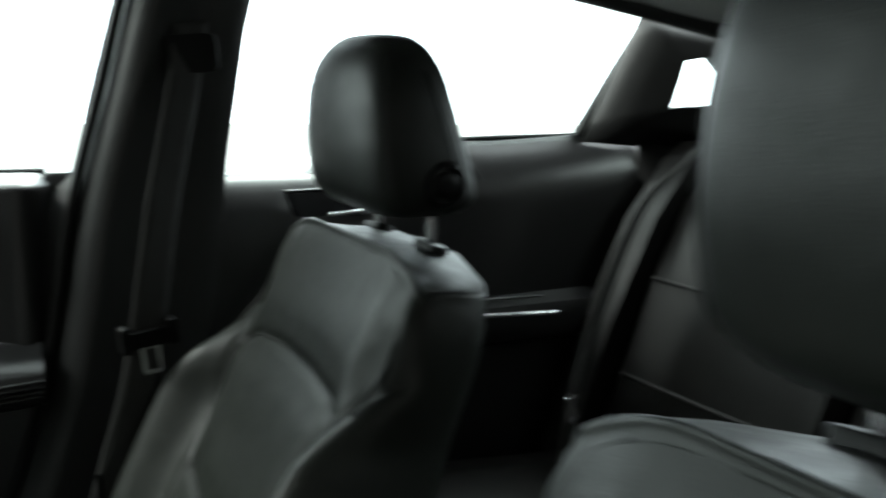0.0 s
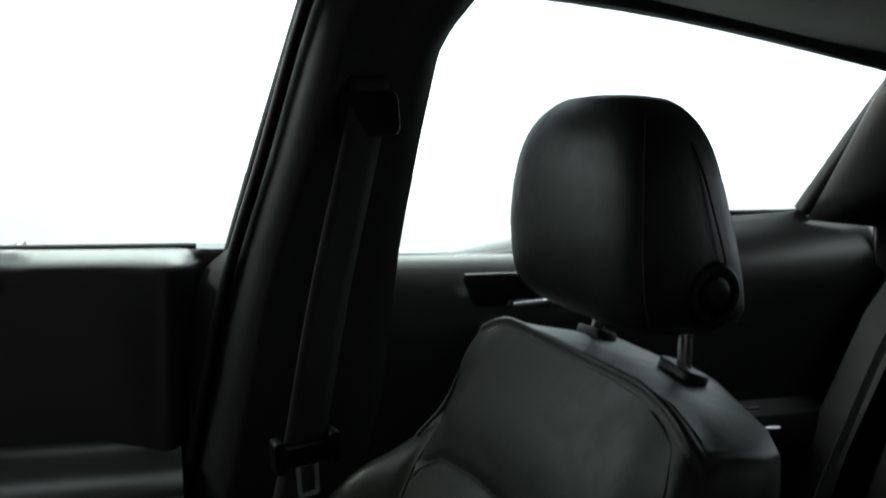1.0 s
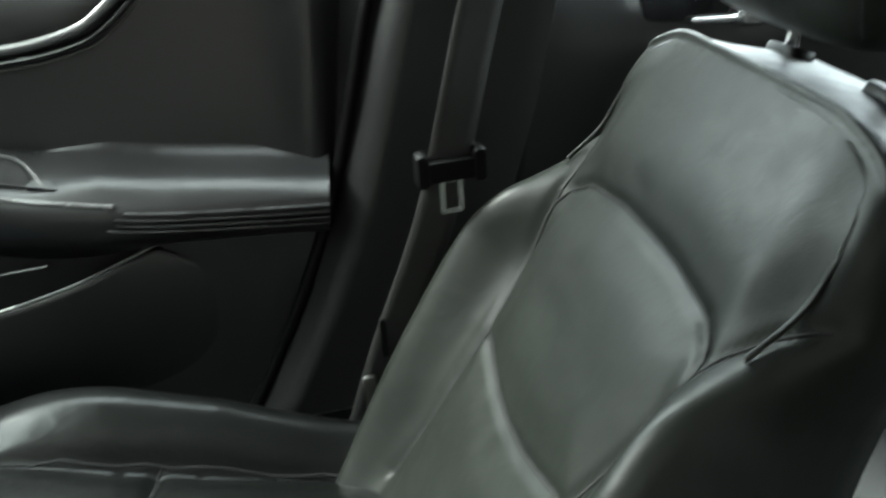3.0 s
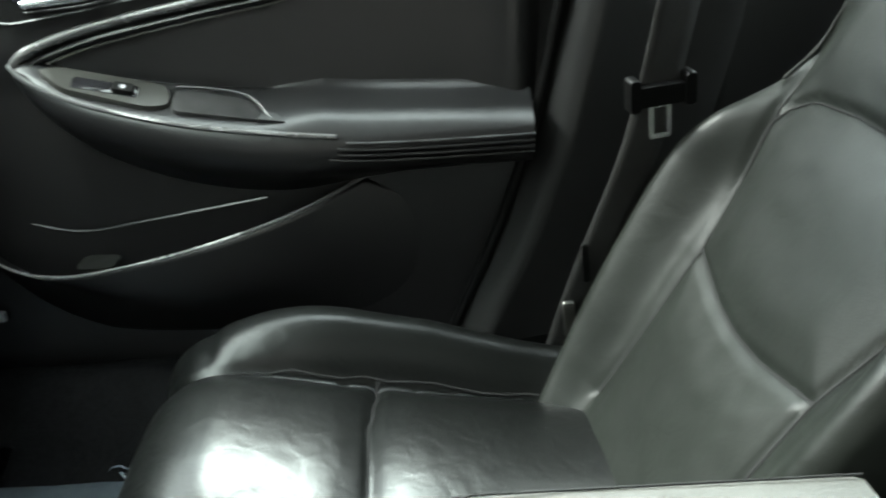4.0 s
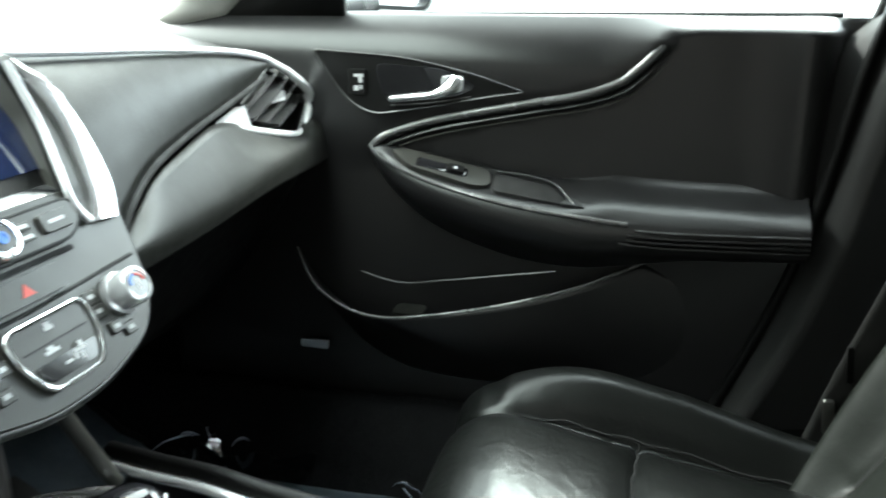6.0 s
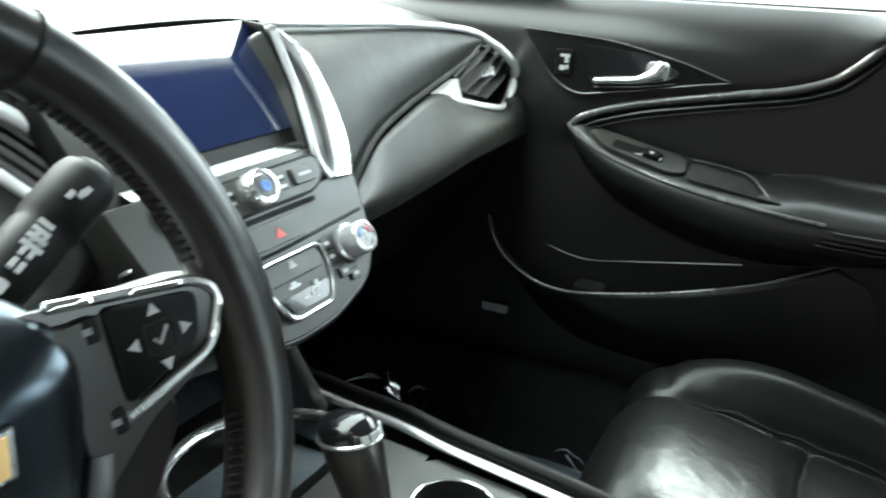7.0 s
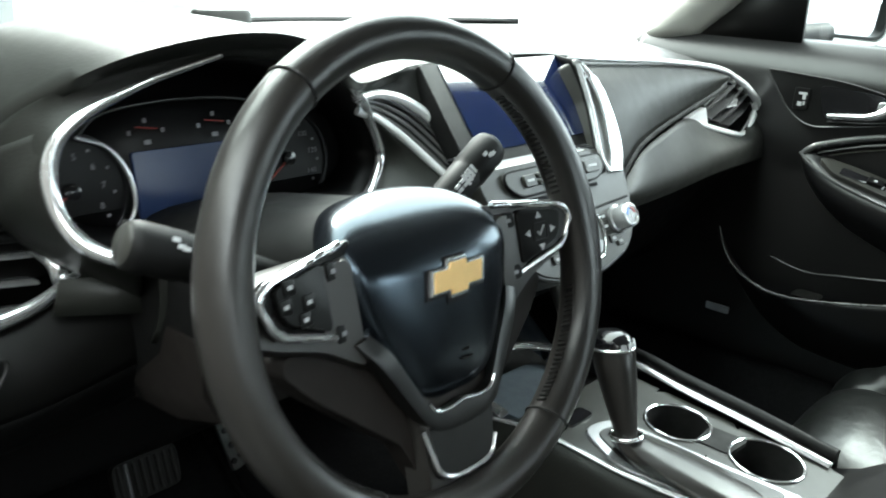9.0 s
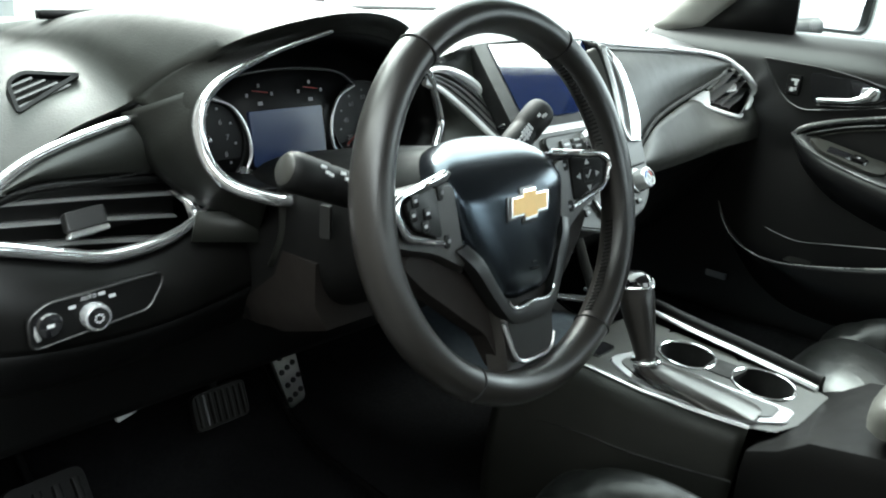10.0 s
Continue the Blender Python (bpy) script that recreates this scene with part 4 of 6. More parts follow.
    fr = [V(0.738, -1.335, 1.04), V(0.70, -1.385, 1.15), V(0.655, -1.425, 1.25)]
    part("window_frame", tube(fr, 0.016), HARD, ob, "black window frame")
    part("belt_weatherstrip", tube(spline([V(0.752, -0.70, 0.978), V(0.752, -0.88, 0.979), V(0.752, -0.975, 1.004), V(0.752, -1.07, 1.031), V(0.752, -1.35, 1.040)], 5), 0.005), HARD, ob)


front_door()
rear_door()


def wing_mirror():
    ob = thing("wing_mirror", "silver-grey door mirror outside the passenger window", "mirror")
    pl = Plane((0.945, 0.215, 1.055), (0.86, -0.50, 0), (0, 0, 1))
    outline = fillet([(-0.105, -0.058), (0.105, -0.070), (0.115, 0.055), (-0.085, 0.075)], 0.03)
    back = [V(*pl.p(q.x * 0.55, q.y * 0.6, -0.10)) for q in outline]
    shell_ob = part("housing", loft([[pl.p(q.x * 1.06, q.y * 1.08, 0.010) for q in outline], [pl.p(q.x * 1.08, q.y * 1.1, -0.02) for q in outline], [pl.p(q.x * 0.9, q.y * 0.92, -0.07) for q in outline], back], cap=False), PAINT, ob, "silver-grey painted mirror housing", solid=0.004)
    m = mat("mirror_silver", (0.92, 0.93, 0.94), 0.02, metal=1.0, vary=0.0)
    part("mirror_glass", slab(pl, outline, -0.012, -0.004), m, ob, "mirror glass")
    part("bezel", frame_ring(pl, outline, 0.007, -0.010, 0.008), HARD, ob)
    part("mirror_foot", tube([V(0.76, 0.25, 0.99), V(0.80, 0.235, 0.995), V(0.87, 0.21, 1.0)], 0.022), HARD, ob)


wing_mirror()


# ---- dashboard ----
CREST = [(-0.745, 0.335, 0.840), (-0.669, 0.352, 0.876), (-0.60, 0.362, 0.911), (-0.54, 0.360, 0.933), (-0.515, 0.315, 0.968), (-0.475, 0.245, 1.008), (-0.42, 0.208, 1.028), (-0.36, 0.202, 1.031),
         (-0.30, 0.217, 1.018), (-0.245, 0.25, 0.990), (-0.20, 0.275, 0.972), (-0.15, 0.276, 0.981), (-0.12, 0.281, 0.985), (0.0, 0.284, 0.989), (0.10, 0.284, 0.988), (0.145, 0.272, 0.985), (0.25, 0.270, 0.978),
         (0.356, 0.273, 0.971), (0.50, 0.273, 0.958), (0.585, 0.270, 0.943), (0.655, 0.260, 0.914), (0.705, 0.250, 0.884), (0.74, 0.26, 0.87)]
RING = [(-0.36, 0.226, 1.010), (-0.30, 0.240, 1.000), (-0.24, 0.262, 0.980), (-0.20, 0.275, 0.950), (-0.174, 0.278, 0.90), (-0.190, 0.268, 0.872), (-0.225, 0.255, 0.857), (-0.30, 0.237, 0.850),
        (-0.40, 0.222, 0.850), (-0.473, 0.221, 0.858), (-0.505, 0.243, 0.873), (-0.518, 0.262, 0.90), (-0.516, 0.270, 0.937), (-0.495, 0.268, 0.965), (-0.445, 0.257, 0.991), (-0.40, 0.236, 1.009)]


def dashboard():
    ob = thing("dashboard", "black soft-touch car dashboard with chrome trim lines", "dashboard")
    crest = spline(CREST, 6)
    base = spline([(-0.745, 0.70, 0.945), (-0.5, 0.80, 0.972), (0, 0.89, 0.985), (0.5, 0.80, 0.972), (0.745, 0.70, 0.945)], 10)
    n = 140
    ra = [p for p in resample(crest, n)]
    rows = []
    for j in range(31):
        t = j / 30
        row = []
        for p in ra:
            xb = p.x
            yb = 0.89 - 0.19 * (abs(xb) / 0.745) ** 2
            zb = 0.985 - 0.04 * (abs(xb) / 0.745) ** 2
            hump = 0.014 * math.sin(math.pi * t) + 0.020 * math.sin(math.pi * min(1, t * 1.6)) * (1 - 0.65 * min(max((p.z - 0.90) / 0.12, 0), 1))
            f = t ** 1.15
            row.append(V(xb, p.y + (yb - p.y) * t, p.z + (zb - p.z) * f + hump * (1 - 0.4 * t)))
        rows.append(row)
    # rolled front edge
    rows.insert(0, [p + V(0, 0.006, -0.010) for p in ra])
    part("top_pad", loft(rows, closed=False), SOFT, ob, "black soft-touch top pad", solid=0.004, smooth=70)
    # body behind the panels
    part("carcass", block((-0.735, 0.40, 0.56), (0.735, 0.86, 0.90), 0.02), HARD, ob)
    part("carcass_end", block((0.30, 0.33, 0.66), (0.735, 0.45, 0.86), 0.03), HARD, ob)
    # instrument cowl: skin between the pad's edge and the ring
    hood = [p for p in crest if -0.535 <= p.x <= -0.19]
    ringc = spline(RING, 8, True)
    upper = spline([RING[k] for k in (11, 12, 13, 14, 15, 0, 1, 2, 3)], 8)
    part("cowl_brow", patch(hood, upper, 50, 8, (0, 0.004, 0.0)), SOFT, ob, "soft black brow over the instruments", solid=0.003)
    # left flank of the cowl
    flank_out = spline([(-0.545, 0.36, 0.925), (-0.535, 0.345, 0.90), (-0.53, 0.33, 0.87), (-0.50, 0.31, 0.84), (-0.45, 0.27, 0.805)], 6)
    flank_in = spline([RING[k] for k in (13, 12, 11, 10, 9)], 6)
    part("cowl_flank", patch(flank_out, flank_in, 24, 6, (-0.004, -0.006, 0)), SOFT, ob, solid=0.003)
    # right flank of the cowl, down to the centre vent
    fo = spline([(-0.204, 0.274, 0.950), (-0.180, 0.270, 0.934), (-0.155, 0.254, 0.912), (-0.135, 0.230, 0.886), (-0.120, 0.204, 0.862), (-0.13, 0.20, 0.835), (-0.22, 0.20, 0.82)], 6)
    fi = spline([RING[k] for k in (3, 4, 5, 6, 7)], 6)
    part("cowl_flank", patch(fo, fi, 24, 6, (0, -0.006, 0)), SOFT, ob, solid=0.003)
    # skin between the pad's edge and the centre vent
    edge = [p for p in crest if -0.215 <= p.x <= -0.075]
    arc = spline([(-0.208, 0.276, 0.960), (-0.165, 0.283, 0.960), (-0.128, 0.274, 0.946), (-0.098, 0.252, 0.914)], 8)
    part("vent_brow", patch(edge, arc, 20, 6, (0, 0.004, 0.004)), SOFT, ob, "soft black brow over the centre vent", solid=0.003)
    # underside below the cluster
    part("cowl_apron", patch([(-0.46, 0.222, 0.856), (-0.35, 0.226, 0.848), (-0.215, 0.255, 0.855)], [(-0.46, 0.24, 0.78), (-0.33, 0.22, 0.76), (-0.16, 0.20, 0.78)], 12, 5, (0, -0.01, 0)), SOFT, ob, solid=0.003)
    # chrome arcs
    left_arc = spline([(-0.392, 0.228, 1.014), RING[14], RING[13], RING[12], RING[11], RING[10], RING[9], (-0.452, 0.218, 0.853)], 10)
    r = [0.0026 + 0.0038 * min(1, i / 30) for i in range(len(left_arc))]
    part("chrome_arc", tube([p + V(0, -0.004, 0) for p in left_arc], r, n=10), CHROME, ob, "chrome arc round the instruments")
    right_arc = spline([(-0.215, 0.270, 0.962), RING[3], RING[4], RING[5], (-0.222, 0.252, 0.855)], 10)
    part("chrome_arc", tube([p + V(0, -0.004, 0) for p in right_arc], 0.0062, n=10), CHROME, ob, "chrome arc round the instruments")
    # passenger fascia: upper leather panel, groove and lower panel
    top_line = [p + V(0, -0.006, -0.004) for p in crest if 0.13 <= p.x <= 0.60]
    mid_line = spline([(0.165, 0.186, 0.833), (0.192, 0.193, 0.852), (0.246, 0.207, 0.872), (0.335, 0.225, 0.886), (0.440, 0.240, 0.900), (0.520, 0.250, 0.911), (0.595, 0.260, 0.922)], 6)
    part("fascia_panel", patch(top_line, mid_line, 48, 14, (0, -0.008, 0.003)), SOFT, ob, "black leather-look fascia panel", solid=0.004)
    # black tube stands for the shadow in the groove
    part("groove", tube([p + V(0, -0.001, -0.004) for p in mid_line], 0.0042, n=8), THREAD_SHADE, ob)
    low_line = spline([(0.112, 0.165, 0.800), (0.317, 0.19, 0.792), (0.482, 0.205, 0.793), (0.663, 0.215, 0.791), (0.74, 0.23, 0.794)], 8)
    nose = spline([(0.112, 0.160, 0.822), (0.25, 0.180, 0.818), (0.336, 0.190, 0.818), (0.489, 0.206, 0.824), (0.626, 0.218, 0.822), (0.70, 0.226, 0.83), (0.738, 0.236, 0.835)], 6)
    vent_low = spline([(0.132, 0.188, 0.820), (0.175, 0.188, 0.830), (0.246, 0.204, 0.859), (0.335, 0.222, 0.873), (0.41, 0.236, 0.882), (0.470, 0.246, 0.875), (0.55, 0.252, 0.852), (0.65, 0.248, 0.828), (0.70, 0.248, 0.864), (0.735, 0.25, 0.872)], 6)
    part("lower_fascia", sheet([vent_low, nose, low_line], 60, 7), SOFT, ob, "black lower fascia panel", solid=0.004)
    glove_low = [(0.14, 0.26, 0.66), (0.3, 0.33, 0.62), (0.5, 0.36, 0.60), (0.735, 0.38, 0.60)]
    # near-black plastic carries the shade below the fascia
    part("glovebox_door", patch([p + V(0, 0.03, -0.003) for p in low_line], spline(glove_low, 6), 30, 8, (0, 0.0, 0.0)), HARD, ob, "glovebox door, near-black for the shade under the dash", solid=0.004)
    part("dash_end", patch([(0.70, 0.248, 0.90), (0.735, 0.27, 0.872), (0.74, 0.25, 0.80)], [(0.742, 0.42, 0.93), (0.742, 0.42, 0.88), (0.742, 0.40, 0.70)], 10, 5), SOFT, ob, solid=0.003)
    line = [p + V(0, -0.014, -0.001) for p in crest if 0.132 <= p.x <= 0.60] + [V(0.64, 0.248, 0.920), V(0.672, 0.244, 0.902), V(0.696, 0.242, 0.886), V(0.703, 0.243, 0.872)]
    part("chrome_line", tube(resample(line, 60), [0.0040 + 0.0030 * max(0, (i - 36) / 23) for i in range(60)], n=8), SILVER, ob, "chrome line along the passenger fascia")
    # defroster and light sensor on the pad
    part("defroster_slot", loft([[V(x, 0.70 - 0.10 * (abs(x) / 0.6) ** 2 + d, 0.992 + 0.006 * (1 - abs(x))) for d in (0, 0.02)] for x in [-0.5 + 0.05 * i for i in range(21)]], closed=False), HARD, ob, solid=0.01)
    pl = Plane((-0.215, 0.50, 1.024), (1, 0, 0), (0, 1, 0.0))
    part("sensor_dome", slab(pl, fillet(box_outline(-0.035, -0.016, 0.035, 0.016), 0.014), -0.02, 0.005, 0.003), SOFT, ob)
    # side defroster vent
    pl = Plane((-0.595, 0.428, 0.938), (0.93, 0.1, 0.30), (-0.25, 0.62, 0.62))
    tri_out = fillet([(-0.036, -0.016), (0.046, -0.004), (-0.004, 0.024), (-0.024, 0.020)], 0.008)
    vent = part("side_vent", frame_ring(pl, tri_out, 0.004, -0.004, 0.010), HARD, ob, "triangular side window vent")
    part("vent_well", slab(pl, tri_out, -0.004, 0.002), THREAD_SHADE, vent)
    for k in range(4):
        v = -0.010 + 0.0075 * k
        part("slat", slab(pl, box_outline(-0.032 + 0.003 * k, v, 0.028 - 0.009 * k, v + 0.0022), 0.001, 0.008, 0.0), SLAT, vent)
    return ob


dash = dashboard()


def vent_passenger():
    ob = thing("air_vent", "black slatted air vent in a chrome frame", "air vent", "dash vents")
    pl = Plane((0.0, 0.255, 0.0), (1, 0, 0), (0, 0, 1))
    hole = fillet([(0.505, 0.868), (0.56, 0.850), (0.655, 0.830), (0.702, 0.868), (0.690, 0.892), (0.592, 0.928)], 0.010)
    # black backing stands for the shade behind the slats
    part("vent_well", slab(pl, hole, -0.05, -0.030), THREAD_SHADE, ob)
    part("vent_wall", frame_ring(pl, hole, 0.002, -0.040, 0.0), HARD, ob)
    low = spline([(0.456, 0.251, 0.8765), (0.51, 0.249, 0.862), (0.56, 0.248, 0.850), (0.61, 0.247, 0.839), (0.652, 0.246, 0.831), (0.672, 0.246, 0.833), (0.688, 0.246, 0.848), (0.701, 0.246, 0.868), (0.698, 0.246, 0.882)], 6)
    part("chrome_frame", tube(low, [0.0028 + 0.0040 * min(1, i / 8) for i in range(len(low))], n=10, squash=0.8), SILVER, ob, "chrome vent frame")
    part("chrome_wedge", slab(pl, fillet([(0.457, 0.8765), (0.536, 0.856), (0.518, 0.8905)], 0.003), -0.004, 0.005), SILVER, ob, "chrome wedge")
    up = spline([(0.514, 0.254, 0.891), (0.552, 0.254, 0.908), (0.592, 0.254, 0.930)], 6)
    part("upper_lip", tube(up, 0.003), SOFT, ob)
    for x0, z0, x1, z1 in ((0.522, 0.880, 0.625, 0.920), (0.545, 0.866, 0.655, 0.908), (0.578, 0.856, 0.680, 0.897), (0.615, 0.847, 0.694, 0.880)):
        a, c = V(x0, 0.253, z0), V(x1, 0.253, z1)
        part("slat", loft([[p, p + V(0, -0.0015, 0.004), p + V(0.004, 0.022, 0.004), p + V(0.004, 0.022, -0.002)] for p in (a, a.lerp(c, 0.5) + V(0, -0.004, 0.001), c)]), SLAT, ob)
    part("slat_knob", slab(pl, fillet([(0.607, 0.880), (0.637, 0.884), (0.634, 0.895), (0.606, 0.890)], 0.003), -0.010, 0.004), SATIN, ob, "satin vent slider")
    part("slat_rib", tube([V(0.588, 0.252, 0.8835), V(0.630, 0.250, 0.8830)], 0.0016), SATIN, ob)


def vent_driver():
    ob = thing("air_vent", "slatted air vent below a stitched leather panel in a chrome frame", "air vent", "dash vents")
    top = spline([(-0.735, 0.325, 0.836), (-0.715, 0.335, 0.850), (-0.69, 0.343, 0.866), (-0.64, 0.354, 0.893), (-0.57, 0.360, 0.913), (-0.508, 0.360, 0.926)], 8)
    top = [p + V(0, -0.007, 0) for p in top]
    part("chrome_frame", tube(top, [0.0065 - 0.003 * max(0, i - 20) / 21 for i in range(len(top))], n=10), CHROME, ob, "chrome frame of the vent")
    bot = spline([(-0.735, 0.318, 0.836), (-0.715, 0.307, 0.834), (-0.688, 0.300, 0.829), (-0.64, 0.296, 0.815), (-0.596, 0.295, 0.805), (-0.536, 0.297, 0.810), (-0.485, 0.305, 0.830), (-0.455, 0.308, 0.850)], 8)
    part("chrome_frame", tube(bot, [0.0065 - 0.004 * max(0, i - 40) / 16 for i in range(len(bot))], n=10), CHROME, ob, "chrome frame of the vent")
    pan_t = [p + V(0.004, -0.002, -0.005) for p in top if p.x > -0.70]
    pan_b = spline([(-0.700, 0.332, 0.862), (-0.648, 0.338, 0.874), (-0.58, 0.340, 0.870), (-0.497, 0.345, 0.862)], 8)
    part("leather_panel", patch(pan_t, pan_b, 24, 8, (0, -0.008, 0.002)), SOFT, ob, "stitched black leather panel", solid=0.004)
    part("panel_end", patch([pan_t[-1], pan_b[-1]], [(-0.498, 0.33, 0.91), (-0.485, 0.31, 0.85)], 6, 3), SOFT, ob, solid=0.003)
    for i in range(22):
        a = pan_b[0].lerp(pan_b[-1], 0.04 + 0.042 * i)
        part("stitch", tube([a + V(-0.0025, -0.0055, 0.006), a + V(0.0025, -0.0055, 0.0065)], 0.0006, n=5), THREAD_SHADE, ob)
    part("lip", tube([p + V(0, -0.003, -0.006) for p in pan_b], 0.004), HARD, ob)
    # black sheet in place of the vent's shaded inside
    well = [V(-0.725, 0.36, 0.80), V(-0.49, 0.37, 0.81), V(-0.49, 0.37, 0.88), V(-0.70, 0.37, 0.87)]
    bm = bmesh.new()
    bm.faces.new([bm.verts.new(p) for p in well])
    part("vent_well", bm, THREAD_SHADE, ob, solid=0.004)
    for k in range(3):
        z = 0.8525 - 0.0175 * k
        y = 0.332 - 0.010 * k
        x0, x1 = -0.690 - 0.006 * k, -0.502 - 0.012 * k
        part("slat", loft([[V(x, y, z + dz), V(x, y - 0.004, z + dz - 0.002), V(x, y + 0.024, z + dz - 0.006), V(x, y + 0.024, z + dz - 0.003)] for x, dz in ((x0, 0.009 + 0.002 * k), ((x0 + x1) / 2, 0.001), (x1, -0.009 - 0.002 * k))]), SLAT, ob)
    pl = Plane((-0.617, 0.303, 0.8415), (0.99, 0, 0.08), (0, 0.45, 0.9))
    part("slat_knob", slab(pl, fillet(box_outline(-0.019, -0.008, 0.019, 0.010), 0.004), -0.004, 0.008), GREYMETAL, ob, "satin vent slider")
    part("slat_knob_edge", slab(pl, fillet(box_outline(-0.019, -0.014, 0.019, -0.009), 0.002), -0.002, 0.0095), CHROME, ob)
    part("chrome_wedge", loft([[V(-0.516, 0.330, 0.847), V(-0.509, 0.326, 0.848)], [V(-0.507, 0.316, 0.836), V(-0.495, 0.311, 0.838)], [V(-0.506, 0.308, 0.820), V(-0.494, 0.304, 0.826)]], closed=False), CHROME, ob, solid=0.004)
    # knee panel with the lamp switches
    kn = thing("knee_panel", "textured black lower dash panel below the driver's vent", "dash panel")
    a = [p + V(0, 0.004, -0.007) for p in bot]
    b = spline([(-0.74, 0.30, 0.74), (-0.66, 0.275, 0.735), (-0.56, 0.27, 0.735), (-0.47, 0.275, 0.745), (-0.43, 0.28, 0.75)], 8)
    part("upper_skin", patch(a, b, 40, 10, (0, -0.014, 0)), LEATHER_SHADED, kn, solid=0.004)
    c = spline([(-0.74, 0.38, 0.655), (-0.60, 0.38, 0.65), (-0.40, 0.37, 0.665), (-0.24, 0.36, 0.685)], 8)
    part("lower_skin", patch([p for p in b] + [V(-0.36, 0.27, 0.74), V(-0.24, 0.25, 0.74)], c, 40, 8, (0, -0.01, -0.01)), HARD, kn, solid=0.004)
    part("corner_bracket", loft([[V(-0.51, 0.288, 0.834), V(-0.45, 0.262, 0.832), V(-0.422, 0.265, 0.815)], [V(-0.52, 0.284, 0.806), V(-0.45, 0.258, 0.798), V(-0.422, 0.262, 0.796)]], closed=False), SOFT, kn, solid=0.006)
    sp = Plane((-0.628, 0.2625, 0.770), (0.99, -0.06, 0.05), (0.0, 0.12, 0.99))
    sw = thing("lamp_switch", "black headlamp switch panel with round satin knob", "switch panel")
    out = fillet([(-0.062, -0.020), (0.045, -0.012), (0.062, 0.012), (0.060, 0.020), (-0.045, 0.018), (-0.062, 0.008)], 0.008)
    part("switch_plate", slab(sp, out, -0.006, 0.003), HARD, sw)
    part("plate_rim", tube([sp.p(q.x, q.y, 0.003) for q in out], 0.0014, closed=True, n=6), GREYMETAL, sw)
    kb = part("rotary_knob", turned(sp, (-0.007, -0.003), [(0.0125, 0.002), (0.0125, 0.012), (0.0115, 0.016), (0.0098, 0.0165), (0.0098, 0.015), (0.002, 0.015)]), SATIN, sw, "round satin lamp knob")
    part("knob_cap", turned(sp, (-0.007, -0.003), [(0.0096, 0.014), (0.0092, 0.0172), (0.002, 0.0178)]), GLOSS, kb)
    for k in range(8):
        a = math.pi * k / 4
        part("lamp_mark", slab(sp, box_outline(-0.007 + 0.0035 * math.cos(a) - 0.0008, -0.003 + 0.0035 * math.sin(a) - 0.0008, -0.007 + 0.0035 * math.cos(a) + 0.0008, -0.003 + 0.0035 * math.sin(a) + 0.0008), 0.0176, 0.0182, 0.0), WHITE, kb)
    part("push_switch", turned(sp, (-0.046, 0.000), [(0.011, 0.002), (0.011, 0.009), (0.0095, 0.0105), (0.002, 0.0105)]), GLOSS, sw, "round push switch")
    part("switch_glint", tube([sp.p(-0.055, -0.012, 0.004), sp.p(-0.057, -0.006, 0.0045), sp.p(-0.055, 0.001, 0.004)], 0.0022), SATIN, sw)
    for u, v in ((-0.024, 0.009), (0.012, 0.010), (-0.046, 0.000)):
        part("switch_mark", slab(sp, box_outline(u - 0.003, v - 0.0015, u + 0.003, v + 0.0015), 0.003 if u > -0.04 else 0.0105, 0.0036 if u > -0.04 else 0.011, 0.0), WHITE, sw)
    word("AUTO", sp, (-0.016, 0.0125), 0.0052, 0.0032, WHITE, sw)
    part("switch_mark", slab(sp, box_outline(0.000, 0.0130, 0.006, 0.0160), 0.003, 0.0036, 0.0), WHITE, sw)


def word(text, pl, at, size, height, material, parent):
    cu = bpy.data.curves.new("lettering", "FONT")
    cu.body, cu.size, cu.extrude = text, size, 0.0001
    cu.resolution_u = 2
    tmp = bpy.data.objects.new("lettering", cu)
    scene.collection.objects.link(tmp)
    me = bpy.data.meshes.new_from_object(tmp.evaluated_get(bpy.context.evaluated_depsgraph_get()))
    bpy.data.objects.remove(tmp)
    for v in me.vertices:
        v.co = pl.p(at[0] + v.co.x, at[1] + v.co.y, height + v.co.z)
    me.materials.clear()
    me.materials.append(material)
    ob = new("lettering", me)
    ob.parent = parent
    return ob


vent_passenger()
vent_driver()


